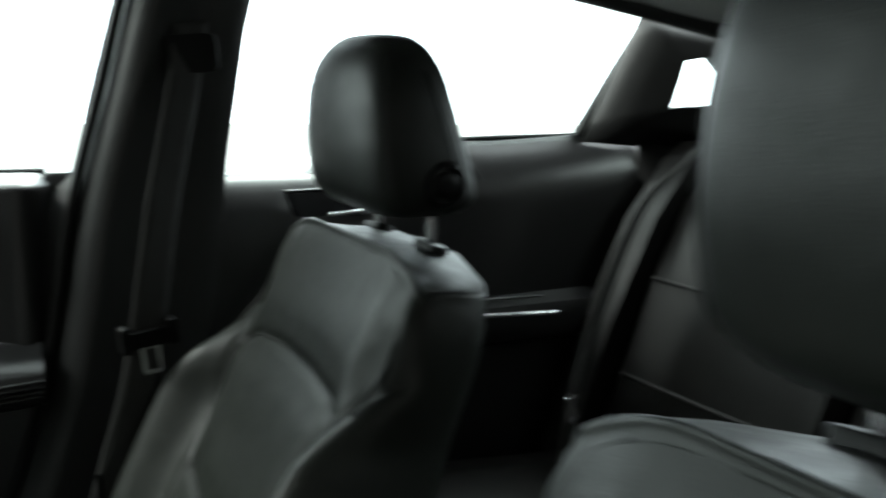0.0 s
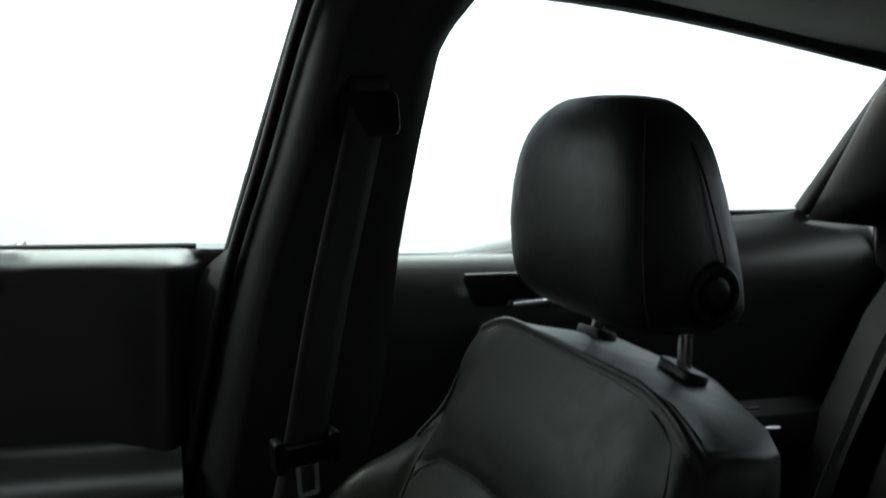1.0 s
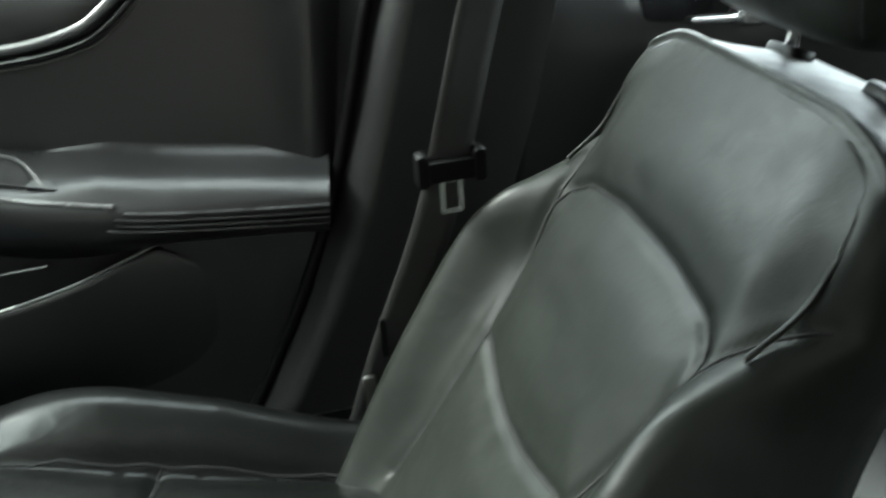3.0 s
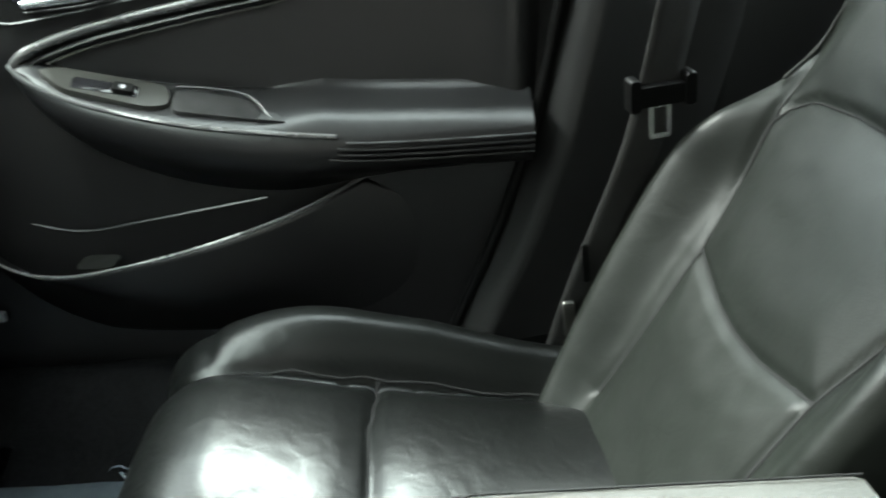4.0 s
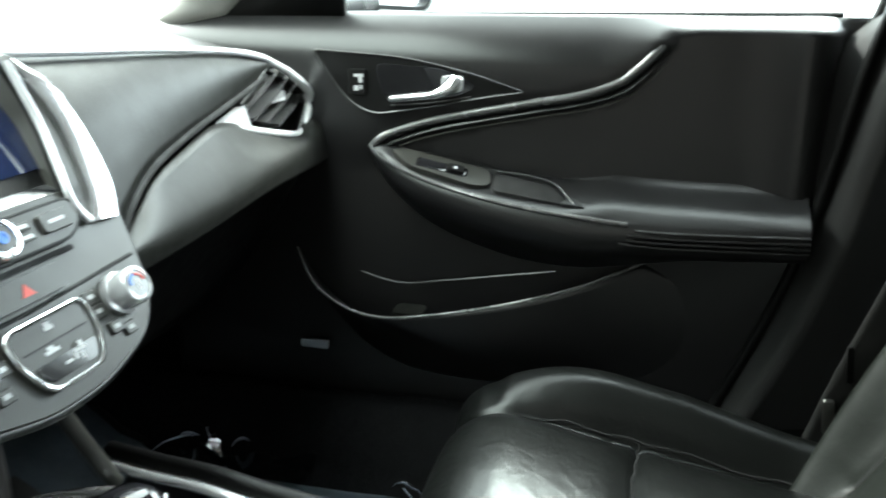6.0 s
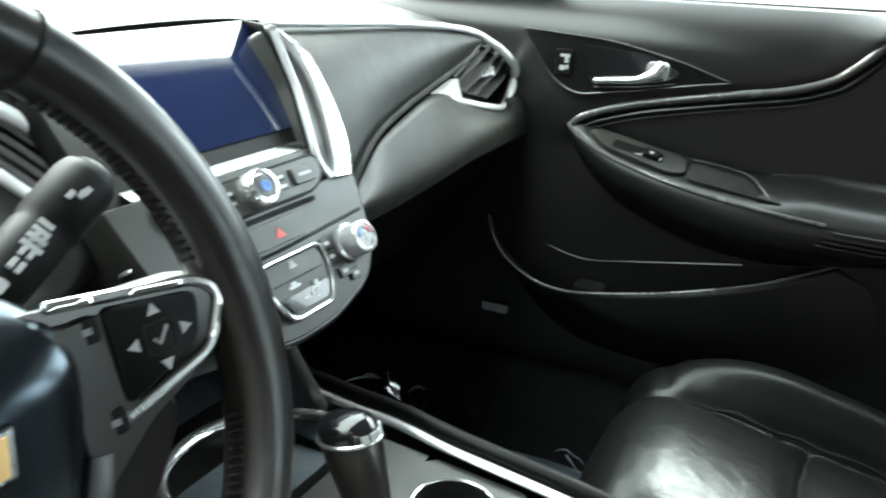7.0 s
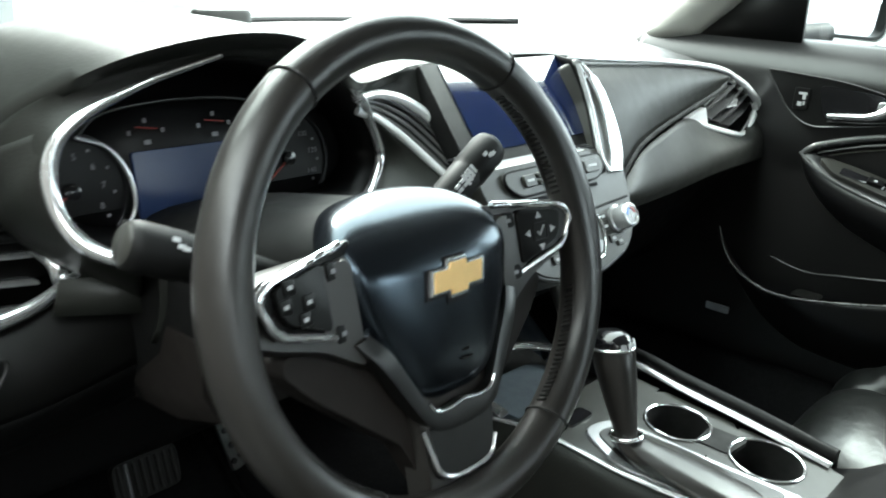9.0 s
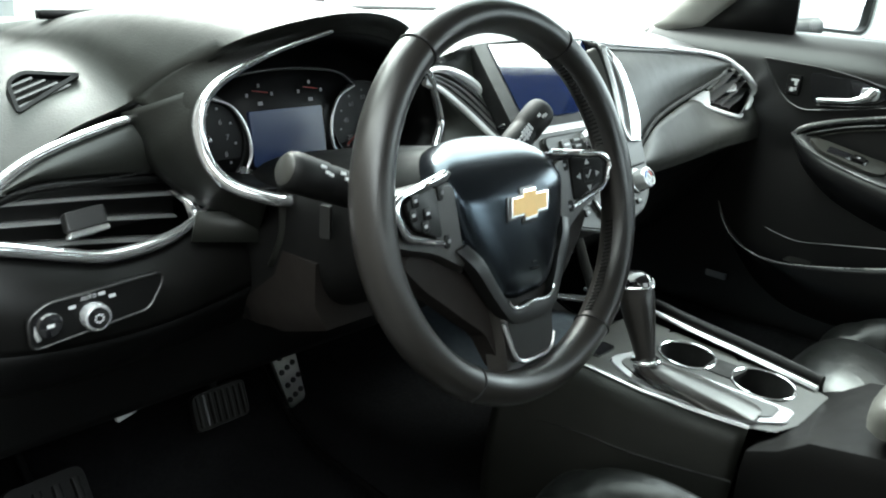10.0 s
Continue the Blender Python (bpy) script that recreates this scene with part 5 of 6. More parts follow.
# ---- instrument cluster ----
def cluster():
    ob = thing("instrument_cluster", "dark instrument cluster with dials and a small blue display", "instrument cluster")
    ring = spline(RING, 8, True)
    c = sum(ring, V(0, 0, 0)) / len(ring)
    face = [V(c.x + (p.x - c.x) * 0.90, 0.322 + 0.018 * (p.z - 0.93) / 0.08, c.z - 0.004 + (p.z - c.z) * 0.86) for p in ring]
    part("cowl_lining", loft([ring, face], cap=False), GAUGE, ob, "black lining of the cowl", solid=0.002)
    bm = bmesh.new()
    bm.faces.new([bm.verts.new(p + V(0, 0.004, 0)) for p in face])
    part("cluster_face", bm, GAUGE, ob, solid=0.003)
    pl = Plane((-0.375, 0.318, 0.900), (1, 0, 0), (0, 0.2, 0.98))
    part("lower_shelf", patch([(-0.50, 0.245, 0.862), (-0.35, 0.232, 0.853), (-0.21, 0.26, 0.860)], [(-0.48, 0.322, 0.852), (-0.35, 0.325, 0.850), (-0.22, 0.322, 0.852)], 10, 4), GAUGE, ob, solid=0.002)
    # silver central frame
    out = [(-0.098, 0.040), (-0.070, 0.058), (0.0, 0.064), (0.070, 0.058), (0.098, 0.040)]
    part("frame_arch", tube(spline([pl.p(*q, 0.006) for q in out], 8), 0.0018), GREYMETAL, ob, "satin arch over the display")
    for s in (-1, 1):
        part("frame_leg", tube(spline([pl.p(s * 0.098, 0.040, 0.006), pl.p(s * 0.072, 0.028, 0.007), pl.p(s * 0.058, 0.004, 0.007), pl.p(s * 0.056, -0.022, 0.007), pl.p(s * 0.066, -0.042, 0.006)], 8), 0.0021), SATIN, ob, "satin frame beside the display")
        part("frame_foot", slab(pl, fillet([(s * 0.050, -0.050), (s * 0.075, -0.040), (s * 0.070, -0.032), (s * 0.056, -0.040)], 0.003), 0.002, 0.008), CHROME, ob)
    part("frame_base", tube([pl.p(-0.056, -0.048, 0.005), pl.p(0.056, -0.048, 0.005)], 0.002), SATIN, ob)
    part("display", slab(pl, fillet(box_outline(-0.052, -0.038, 0.048, 0.022), 0.003), 0.002, 0.005), DISPLAY, ob, "blank blue display")
    for cx, top in ((-0.108, 0.0), (0.112, 0.0)):
        dial = part("dial", turned(pl, (cx, -0.004), [(0.050, 0.001), (0.050, 0.004), (0.047, 0.004), (0.047, 0.0015), (0.002, 0.0015)]), GAUGE, ob, "round black dial")
        for k in range(9):
            a = math.radians(220 - 260 * k / 8)
            u, v = cx + 0.038 * math.cos(a), -0.004 + 0.038 * math.sin(a)
            part("tick", slab(pl, box_outline(u - 0.0012, v - 0.0012, u + 0.0012, v + 0.0012), 0.002, 0.0026, 0.0), DIMMARK, dial)
        names = ("1", "2", "3", "4", "5", "6", "7", "8") if cx < 0 else ("20", "40", "60", "80", "100", "120", "140")
        for k, txt in enumerate(names):
            a = math.radians(210 - 240 * k / (len(names) - 1))
            word(txt, pl, (cx + 0.030 * math.cos(a) - 0.003, -0.004 + 0.030 * math.sin(a) - 0.003), 0.008, 0.0022, DIMMARK, dial)
        a = math.radians(215)
        part("needle", tube([pl.p(cx, -0.004, 0.006), pl.p(cx + 0.040 * math.cos(a), -0.004 + 0.040 * math.sin(a), 0.006)], 0.0010), DIMRED, dial, "red needle")
        part("needle_hub", turned(pl, (cx, -0.004), [(0.007, 0.002), (0.007, 0.008), (0.003, 0.009)]), GLOSS, dial)
    for cx in (-0.034, 0.034):
        part("needle", tube([pl.p(cx - 0.010, 0.043, 0.005), pl.p(cx + 0.010, 0.040, 0.005)], 0.0006), DIMRED, ob, "red needle")
        for du in (-0.016, 0.0, 0.016):
            part("tick", slab(pl, box_outline(cx + du - 0.0015, 0.046 - abs(du) * 0.6, cx + du + 0.0015, 0.050 - abs(du) * 0.6), 0.003, 0.0036, 0.0), DIMMARK, ob)
        part("tick", slab(pl, box_outline(cx - 0.003, 0.027, cx + 0.003, 0.031), 0.003, 0.0036, 0.0), DIMMARK, ob)


cluster()


# ---- centre stack ----
SP = Plane((0, 0.14, 0.81), (1, 0, 0), (0, 0.5, 0.866))


def centre_stack():
    ob = thing("centre_stack", "charcoal centre stack with blank screen, knobs and climate buttons", "centre stack")
    right = [(0.132, 0.203), (0.156, 0.172), (0.160, 0.139), (0.150, 0.080), (0.139, 0.030), (0.128, -0.010), (0.100, -0.038), (0.040, -0.053)]
    left = [(0.024 - u, v) for u, v in right][::-1]
    out = fillet(right + left, 0.02)
    lower = fillet([(0.152, 0.088)] + right[4:] + left[:4] + [(-0.128, 0.088)], [0.002] + [0.02] * 8 + [0.002])
    part("stack_body", loft([[SP.p(q.x * 0.99, q.y, -0.12) for q in lower], [SP.p(q.x, q.y, -0.012) for q in lower], [SP.p(q.x * 0.992, q.y * 0.995 + 0.0005, -0.002) for q in lower], [SP.p(q.x * 0.98, q.y * 0.98 + 0.001, 0.0) for q in lower]]), STACK, ob, "charcoal stack panel")
    cheek = fillet([(0.094, 0.072), (0.150, 0.072), (0.160, 0.139), (0.156, 0.172), (0.132, 0.203), (0.116, 0.203), (0.115, 0.150), (0.104, 0.108)], 0.008)
    part("stack_cheek", slab(SP, cheek, -0.10, 0.0, 0.002), STACK, ob, "charcoal panel beside the screen")
    part("stack_edge", tube([SP.p(q.x, q.y, -0.006) for q in fillet(right + left[:4], 0.02)[6:-6]], 0.004), GREYMETAL, ob, "dark satin edge strip")
    right_e = spline([SP.p(u, v, 0.004) for u, v in ((0.126, 0.197), (0.150, 0.172), (0.156, 0.141), (0.155, 0.108), (0.149, 0.078), (0.136, 0.053))], 6)
    left_e = spline([SP.p(u, v, 0.004) for u, v in ((0.119, 0.193), (0.131, 0.165), (0.134, 0.138), (0.129, 0.106), (0.120, 0.075), (0.108, 0.056))], 6)
    rows = [[p - SP.w * 0.006 for p in left_e], left_e, [p.lerp(q, 0.5) + SP.w * 0.0025 for p, q in zip(left_e, right_e)], right_e, [p - SP.w * 0.006 for p in right_e]]
    part("chrome_blade", loft(rows, closed=False), CHROME, ob, "broad chrome blade beside the screen", smooth=70)
    pts = [SP.p(u, v, 0.004) for u, v in ((0.118, 0.194), (0.116, 0.170), (0.113, 0.140), (0.105, 0.105), (0.098, 0.075), (0.104, 0.057))]
    part("chrome_edge", tube(spline(pts, 6), 0.0034), SATIN, ob, "satin screen edge")
    # screen, standing a little proud and tipped
    sc = Plane((0.0, 0.236, 0.9355), (1, 0, 0), (0, 0.63, 0.777))
    scr = part("screen", slab(sc, fillet(box_outline(-0.118, -0.072, 0.138, 0.066), 0.006), -0.022, 0.000), HARD, ob, "black screen surround")
    part("screen_glass", slab(sc, fillet(box_outline(-0.090, -0.046, 0.126, 0.064), 0.003), 0.000, 0.0015, 0.0004), SCREEN, scr, "blank blue-black touch screen")
    wall_in = [SP.p(u, v, -0.0005) for u, v in ((0.1145, 0.203), (0.1135, 0.150), (0.1025, 0.108), (0.0925, 0.074))]
    wall_back = [sc.p(0.127, v, 0.0005) for v in (0.066, 0.030, -0.010, -0.050)]
    part("screen_wall", patch(spline(wall_in, 6), spline(wall_back, 6), 16, 4), HARD, scr, "black wall beside the recessed screen", solid=0.0015)
    bm = loft([[V(x, 0.184, 0.882), V(x, 0.187, 0.8862), V(x, 0.200, 0.8900), V(x, 0.2065, 0.8975), V(x, 0.234, 0.85), V(x, 0.184, 0.85)] for x in (-0.098, 0.0, 0.140)])
    part("ledge", bm, GLOSS, ob, "gloss black ledge below the screen")
    # audio row
    row = part("audio_panel", slab(SP, fillet([(-0.070, 0.052), (0.080, 0.052), (0.098, 0.066), (0.096, 0.081), (-0.086, 0.081), (-0.088, 0.066)], 0.012), 0, 0.005), STACK, ob, "row of audio buttons")
    part("row_rim", tube([SP.p(q.x, q.y, 0.004) for q in fillet([(-0.070, 0.052), (0.080, 0.052), (0.098, 0.066), (0.096, 0.081), (-0.086, 0.081), (-0.088, 0.066)], 0.012)], 0.0016, closed=True, n=6), HARD, row)
    k = part("volume_knob", turned(SP, (0.005, 0.067), [(0.0155, 0.004), (0.0155, 0.018), (0.0140, 0.021), (0.0115, 0.0215), (0.0105, 0.019), (0.002, 0.019)]), CHROME, ob, "chrome ringed volume knob")
    part("knob_face", turned(SP, (0.005, 0.067), [(0.0100, 0.018), (0.0095, 0.020), (0.002, 0.0205)]), GREYMETAL, k)
    part("power_mark", turned(SP, (0.005, 0.067), [(0.0045, 0.020), (0.0045, 0.0212), (0.0030, 0.0212), (0.0030, 0.0206)], 16), BLUEMARK, k)
    for u0, u1, v0, v1 in ((-0.060, -0.040, 0.060, 0.074), (-0.036, -0.015, 0.060, 0.066), (-0.036, -0.015, 0.068, 0.074), (0.026, 0.046, 0.060, 0.066), (0.026, 0.046, 0.068, 0.074), (0.054, 0.084, 0.060, 0.075)):
        b = part("button", slab(SP, fillet(box_outline(u0, v0, u1, v1), 0.003), 0.005, 0.0085), STACK, row)
        w = (u1 - u0) * 0.28
        part("button_mark", slab(SP, box_outline((u0 + u1) / 2 - w, (v0 + v1) / 2 - 0.0014, (u0 + u1) / 2 + w, (v0 + v1) / 2 + 0.0014), 0.0085, 0.0089, 0.0), WHITE, b)
    part("disc_slot", slab(SP, fillet(box_outline(-0.060, 0.0435, 0.078, 0.0480), 0.002), -0.001, 0.0012), THREAD_SHADE, ob, "black slot")
    hz = part("hazard_bar", slab(SP, fillet(box_outline(-0.026, 0.021, 0.050, 0.0405), 0.006), 0, 0.006), STACK, ob, "hazard lamp button")
    tri = [(0.006, 0.026), (0.018, 0.026), (0.012, 0.035)]
    part("hazard_mark", slab(SP, tri, 0.006, 0.0066, 0.0), REDMARK, hz, "red triangle")
    part("panel_joint", tube([SP.p(-0.10, 0.0175, 0.0), SP.p(0.01, 0.0165, 0.0), SP.p(0.128, 0.0215, 0.0)], 0.0016), THREAD_SHADE, ob)
    # climate panel
    fr = fillet([(-0.026, 0.010), (0.052, 0.010), (0.052, -0.014), (0.040, -0.038), (-0.014, -0.038), (-0.026, -0.014)], 0.010)
    cl = part("climate_panel", slab(SP, fr, 0, 0.004), STACK, ob, "climate control buttons in a chrome frame")
    part("chrome_frame", tube([SP.p(q.x, q.y, 0.005) for q in fr], 0.0021, closed=True, n=8), CHROME, cl, "chrome frame")
    part("button_gap", slab(SP, box_outline(-0.018, -0.0085, 0.044, -0.0075), 0.004, 0.0046, 0.0), THREAD_SHADE, cl)
    part("mode_key", slab(SP, fillet([(-0.018, -0.019), (0.044, -0.019), (0.036, -0.033), (-0.010, -0.033)], 0.005), 0.004, 0.0065), GLOSS, cl)
    for q in ((0.008, 0.000, 0.016, 0.003), (0.009, 0.003, 0.015, 0.006), (-0.002, -0.015, 0.011, -0.0125), (0.001, -0.0125, 0.007, -0.010)):
        part("button_mark", slab(SP, box_outline(*q), 0.004, 0.0045, 0.0), WHITE, cl)
    for q in ((0.024, -0.020, 0.028, -0.016), (0.018, -0.0225, 0.029, -0.0205), (0.016, -0.027, 0.019, -0.0225), (0.006, -0.0265, 0.013, -0.0245), (0.022, -0.029, 0.024, -0.0235)):
        part("button_mark", slab(SP, box_outline(*q), 0.0066, 0.0071, 0.0), WHITE, cl)
    for cu in (0.091, -0.067):
        k = part("temperature_knob", turned(SP, (cu, -0.002), [(0.0175, 0.0), (0.0175, 0.004), (0.0150, 0.005), (0.0150, 0.020), (0.0140, 0.0225), (0.0118, 0.0230), (0.0112, 0.0215), (0.002, 0.0215)]), SATIN, ob, "satin temperature knob")
        part("knob_face", turned(SP, (cu, -0.002), [(0.0108, 0.020), (0.0105, 0.0222), (0.002, 0.0225)]), GLOSS, k)
        for a0, a1, mm in ((95, 175, BLUEMARK), (5, 85, REDMARK)):
            part("colour_arc", tube([SP.p(cu + 0.0075 * math.cos(math.radians(a)), -0.002 + 0.0075 * math.sin(math.radians(a)), 0.0224) for a in [a0 + (a1 - a0) * i / 8 for i in range(9)]], 0.0011, n=6), mm, k)
        part("pointer", slab(SP, box_outline(cu - 0.0012, -0.007, cu + 0.0012, 0.001), 0.0222, 0.0229, 0.0), WHITE, k)
    for u, v in ((0.062, -0.006), (0.070, -0.022), (0.082, -0.028), (-0.036, -0.008), (-0.044, -0.024), (0.062, 0.006)):
        b = part("button", slab(SP, fillet(box_outline(u - 0.007, v - 0.005, u + 0.007, v + 0.005), 0.002), 0, 0.003), STACK, ob)
        part("button_mark", slab(SP, box_outline(u - 0.003, v - 0.0016, u + 0.003, v + 0.0016), 0.003, 0.0034, 0.0), WHITE, b)


centre_stack()


def vent_centre():
    ob = thing("air_vent", "curved slatted air vent between broad chrome blades", "air vent", "dash vents")
    a = spline([(-0.208, 0.276, 0.958), (-0.165, 0.282, 0.958), (-0.128, 0.272, 0.944), (-0.098, 0.248, 0.912), (-0.082, 0.215, 0.878), (-0.090, 0.180, 0.848)], 8)
    b = spline([(-0.208, 0.272, 0.946), (-0.180, 0.268, 0.934), (-0.155, 0.252, 0.912), (-0.135, 0.228, 0.886), (-0.120, 0.202, 0.864), (-0.100, 0.180, 0.846)], 8)
    part("chrome_blade", tube(a, [0.0035 + 0.0052 * math.sin(math.pi * i / (len(a) - 1)) ** 0.6 for i in range(len(a))], n=10, squash=0.7), SILVER, ob, "broad chrome blade")
    part("chrome_edge", tube(b, 0.0044, n=8), SILVER, ob, "chrome vent edge")
    # shade between the blades is put in as a black sheet
    part("vent_well", patch([p + V(0, 0.02, -0.004) for p in a], [p + V(0, 0.02, 0.002) for p in b], 24, 4), THREAD_SHADE, ob, solid=0.002)
    for k in range(4):
        t = 0.18 + 0.20 * k
        line = [p.lerp(q, t) + V(0, 0.004, 0) for p, q in zip(resample(a, 20), resample(b, 20))][2:18]
        part("slat", tube(line, 0.0015, n=6, squash=1.6), SLAT, ob)
    mid = resample(a, 20)[13].lerp(resample(b, 20)[13], 0.45)
    pl = Plane(mid + V(0, -0.006, 0), (0.6, -0.3, -0.7), (0.6, 0.3, 0.6))
    part("slat_knob", slab(pl, fillet(box_outline(-0.014, -0.008, 0.014, 0.008), 0.003), -0.006, 0.008), GLOSS, ob, "black vent slider with chrome tip")
    part("knob_tip", slab(pl, fillet(box_outline(-0.015, 0.003, -0.004, 0.009), 0.002), 0.004, 0.0095), CHROME, ob)
    foot = Plane((-0.100, 0.178, 0.846), (1, 0, 0), (0, 0.5, 0.866))
    part("chrome_foot", slab(foot, fillet([(-0.022, -0.006), (0.026, -0.004), (0.020, 0.010), (-0.008, 0.010)], 0.003), -0.006, 0.006), CHROME, ob)


vent_centre()


# ---- steering wheel ----
TILT = radians(16.5)
WP = Plane((-0.367, -0.015, 0.888), (1, 0, 0), (0, math.sin(TILT), math.cos(TILT)))


class Dished:
    """The wheel's plane with its spokes dished towards the hub."""

    def p(self, a, b, c=0.0):
        return WP.p(a, b, c - 0.002 - 0.20 * max(0.0, 0.150 - abs(a)))


def steering_wheel():
    ob = thing("steering_wheel", "black leather steering wheel with gold badge and button pads", "steering wheel")
    R, r = 0.1670, 0.0157

    def rim_point(a, b, rr=r):
        fat = 1.0 + 0.10 * math.exp(-((math.sin(a) - 0.15) / 0.25) ** 2)
        d = R + rr * fat * math.cos(b)
        return WP.p(d * math.cos(a) - 0.002, d * math.sin(a) * (1.0 if math.sin(a) > 0 else 0.945), -0.017 + rr * 1.12 * math.sin(b))

    n, m = 120, 18
    secs = [[rim_point(2 * math.pi * i / n, 2 * math.pi * j / m) for j in range(m)] for i in range(n)]
    secs.append(secs[0])
    bm = loft(secs, cap=False)
    bmesh.ops.remove_doubles(bm, verts=bm.verts, dist=1e-6)
    rim = part("rim", bm, RIM, ob, "black leather rim", smooth=80)
    for deg in (56, 124, -57, -123):
        a = math.radians(deg)
        part("rim_seam", tube([rim_point(a, 2 * math.pi * j / 20, r + 0.0003) for j in range(20)], 0.0011, closed=True, n=6), THREAD_SHADE, rim)
    for a0, a1 in ((-54, -14), (15, 53), (127, 165), (194, 234)):
        cnt = int(abs(a1 - a0) / 1.6)
        pieces = []
        for k in range(cnt):
            a = math.radians(a0 + (a1 - a0) * k / cnt)
            p = [rim_point(a + 0.010 * (f - 0.5), math.radians(180 - 26 * (f - 0.5)), r + 0.0003) for f in (0, 0.5, 1)]
            pieces.append(tube(p, 0.0010, n=5))
        part("stitching", merge(*pieces), THREAD_SHADE, rim, "cross stitching along the inner rim")
    # hub cover
    half = [(0.0, 0.067), (0.032, 0.0645), (0.056, 0.057), (0.072, 0.043), (0.0785, 0.026), (0.075, 0.002), (0.063, -0.034), (0.044, -0.068), (0.024, -0.081), (0.0, -0.083)]
    full = spline([(u, v, 0) for u, v in half] + [(-u, v, 0) for u, v in half[-2:0:-1]], 5, True)
    secs = []
    for f, h in ((0.97, -0.036), (1.0, -0.020), (0.990, -0.012), (0.965, -0.0075), (0.93, -0.0045), (0.86, -0.002), (0.78, -0.0003), (0.70, 0.001), (0.58, 0.0024), (0.45, 0.0035), (0.2, 0.0045)):
        row = []
        for q in full:
            dome = -0.024 * max(0, (q.y * f - 0.010) / 0.045) ** 2
            row.append(WP.p(q.x * f + 0.003, q.y * f, h - 0.015 + dome))
        secs.append(row)
    hub = part("hub_cover", loft(secs), HUB, ob, "black padded hub cover", smooth=60)
    # badge: a plain gold bar with a raised middle in a chrome edge
    bp = Plane(WP.p(0.008, 0.001, -0.0105), WP.u, WP.v)
    bow = [(u * 0.86, v * 0.86) for u, v in ((-0.029, -0.008), (-0.010, -0.008), (-0.010, -0.0125), (0.008, -0.0125), (0.010, -0.008), (0.026, -0.008), (0.030, 0.008), (0.011, 0.008), (0.011, 0.0125), (-0.007, 0.0125), (-0.009, 0.008), (-0.025, 0.008))]
    rim_line = [(u * 1.13 + 0.0004, v * 1.24) for u, v in bow]
    well = [(u * 1.22 - 0.0012, v * 1.50 - 0.0008) for u, v in bow]
    part("badge_well", slab(bp, well, -0.002, 0.0010, 0.0002), GLOSS, hub, "gloss black well round the badge")
    part("badge_rim", slab(bp, rim_line, 0.0010, 0.0030, 0.0006), CHROME, hub, "chrome rim of the badge")
    part("badge_face", slab(bp, bow, 0.0030, 0.0042, 0.0004), GOLD, hub, "plain gold badge")
    for q in ((0.004, -0.058, 0.014, -0.0565), (0.006, -0.052, 0.012, -0.0505)):
        part("embossed_mark", slab(WP, box_outline(*q), -0.0142, -0.0122, 0.0), HARD, hub)
    # spokes and button pads, which rise from the hub towards the rim
    DP = Dished()
    for s in (1, -1):
        sp = [(0.060, 0.037), (0.120, 0.035), (0.156, 0.032), (0.168, 0.020), (0.164, -0.004), (0.140, -0.014), (0.100, -0.026), (0.060, -0.050)]
        part("spoke", slab(WP, fillet([(s * u, v) for u, v in sp], 0.010), -0.044, -0.022, 0.014), RIM, ob, "black leather spoke")
        pad = [(0.062, 0.0425), (0.141, 0.030), (0.1505, 0.021), (0.139, -0.002), (0.058, -0.0245)]
        pad = [(s * u, v) for u, v in pad]
        rad = [0.004, 0.006, 0.006, 0.008, 0.004]
        pd = part("button_pad", slab(DP, fillet(pad, rad), -0.020, -0.010, 0.002), PADBLACK, ob, "gloss black button pad with chrome edge")
        edge = [DP.p(q.x, q.y, -0.010) for q in resample(fillet(pad, rad), 160) if abs(q.x) > (0.074 if q.y > 0.01 else 0.064)]
        part("chrome_edge", tube(resample(edge, 50), 0.0030, n=8), CHROME, pd, "chrome edge of the pad")
        key = part("key_block", slab(DP, fillet([(s * u, v) for u, v in ((0.094, 0.033), (0.138, 0.026), (0.133, 0.005), (0.094, -0.011))], 0.006), -0.010, -0.007, 0.001), HARD, pd, "cluster of four buttons")
        c = (0.115, 0.0125) if s > 0 else (-0.1215, 0.0135)
        if s > 0:
            for du, dv, rot in ((0, 0.012, 90), (0, -0.012, 270), (0.012, 0, 0), (-0.012, 0, 180)):
                tri = [(c[0] + du + 0.0034 * math.cos(math.radians(rot + k)), c[1] + dv + 0.0034 * math.sin(math.radians(rot + k))) for k in (0, 120, 240)]
                part("arrow_mark", slab(DP, tri, -0.007, -0.0064, 0.0), WHITE, key)
            part("check_mark", tube([DP.p(c[0] - 0.003, c[1], -0.0065), DP.p(c[0] - 0.001, c[1] - 0.003, -0.0065), DP.p(c[0] + 0.004, c[1] + 0.004, -0.0065)], 0.0008, n=5), WHITE, key)
            part("key_square", frame_ring(DP, fillet(box_outline(c[0] - 0.007, c[1] - 0.007, c[0] + 0.007, c[1] + 0.007), 0.002), 0.0007, -0.007, -0.0062), THREAD_SHADE, key)
        else:
            for du, dv in ((-0.0095, 0.0010), (0.0098, -0.0005), (-0.0040, 0.0115), (0.0045, -0.0100)):
                b = part("button", slab(DP, fillet(box_outline(c[0] + du - 0.0052, c[1] + dv - 0.0048, c[0] + du + 0.0052, c[1] + dv + 0.0048), 0.002), -0.007, -0.0058, 0.0008), HARD, key)
                part("button_mark", slab(DP, box_outline(c[0] + du - 0.0020, c[1] + dv - 0.0012, c[0] + du + 0.0020, c[1] + dv + 0.0012), -0.0058, -0.0054, 0.0), WHITE, b)
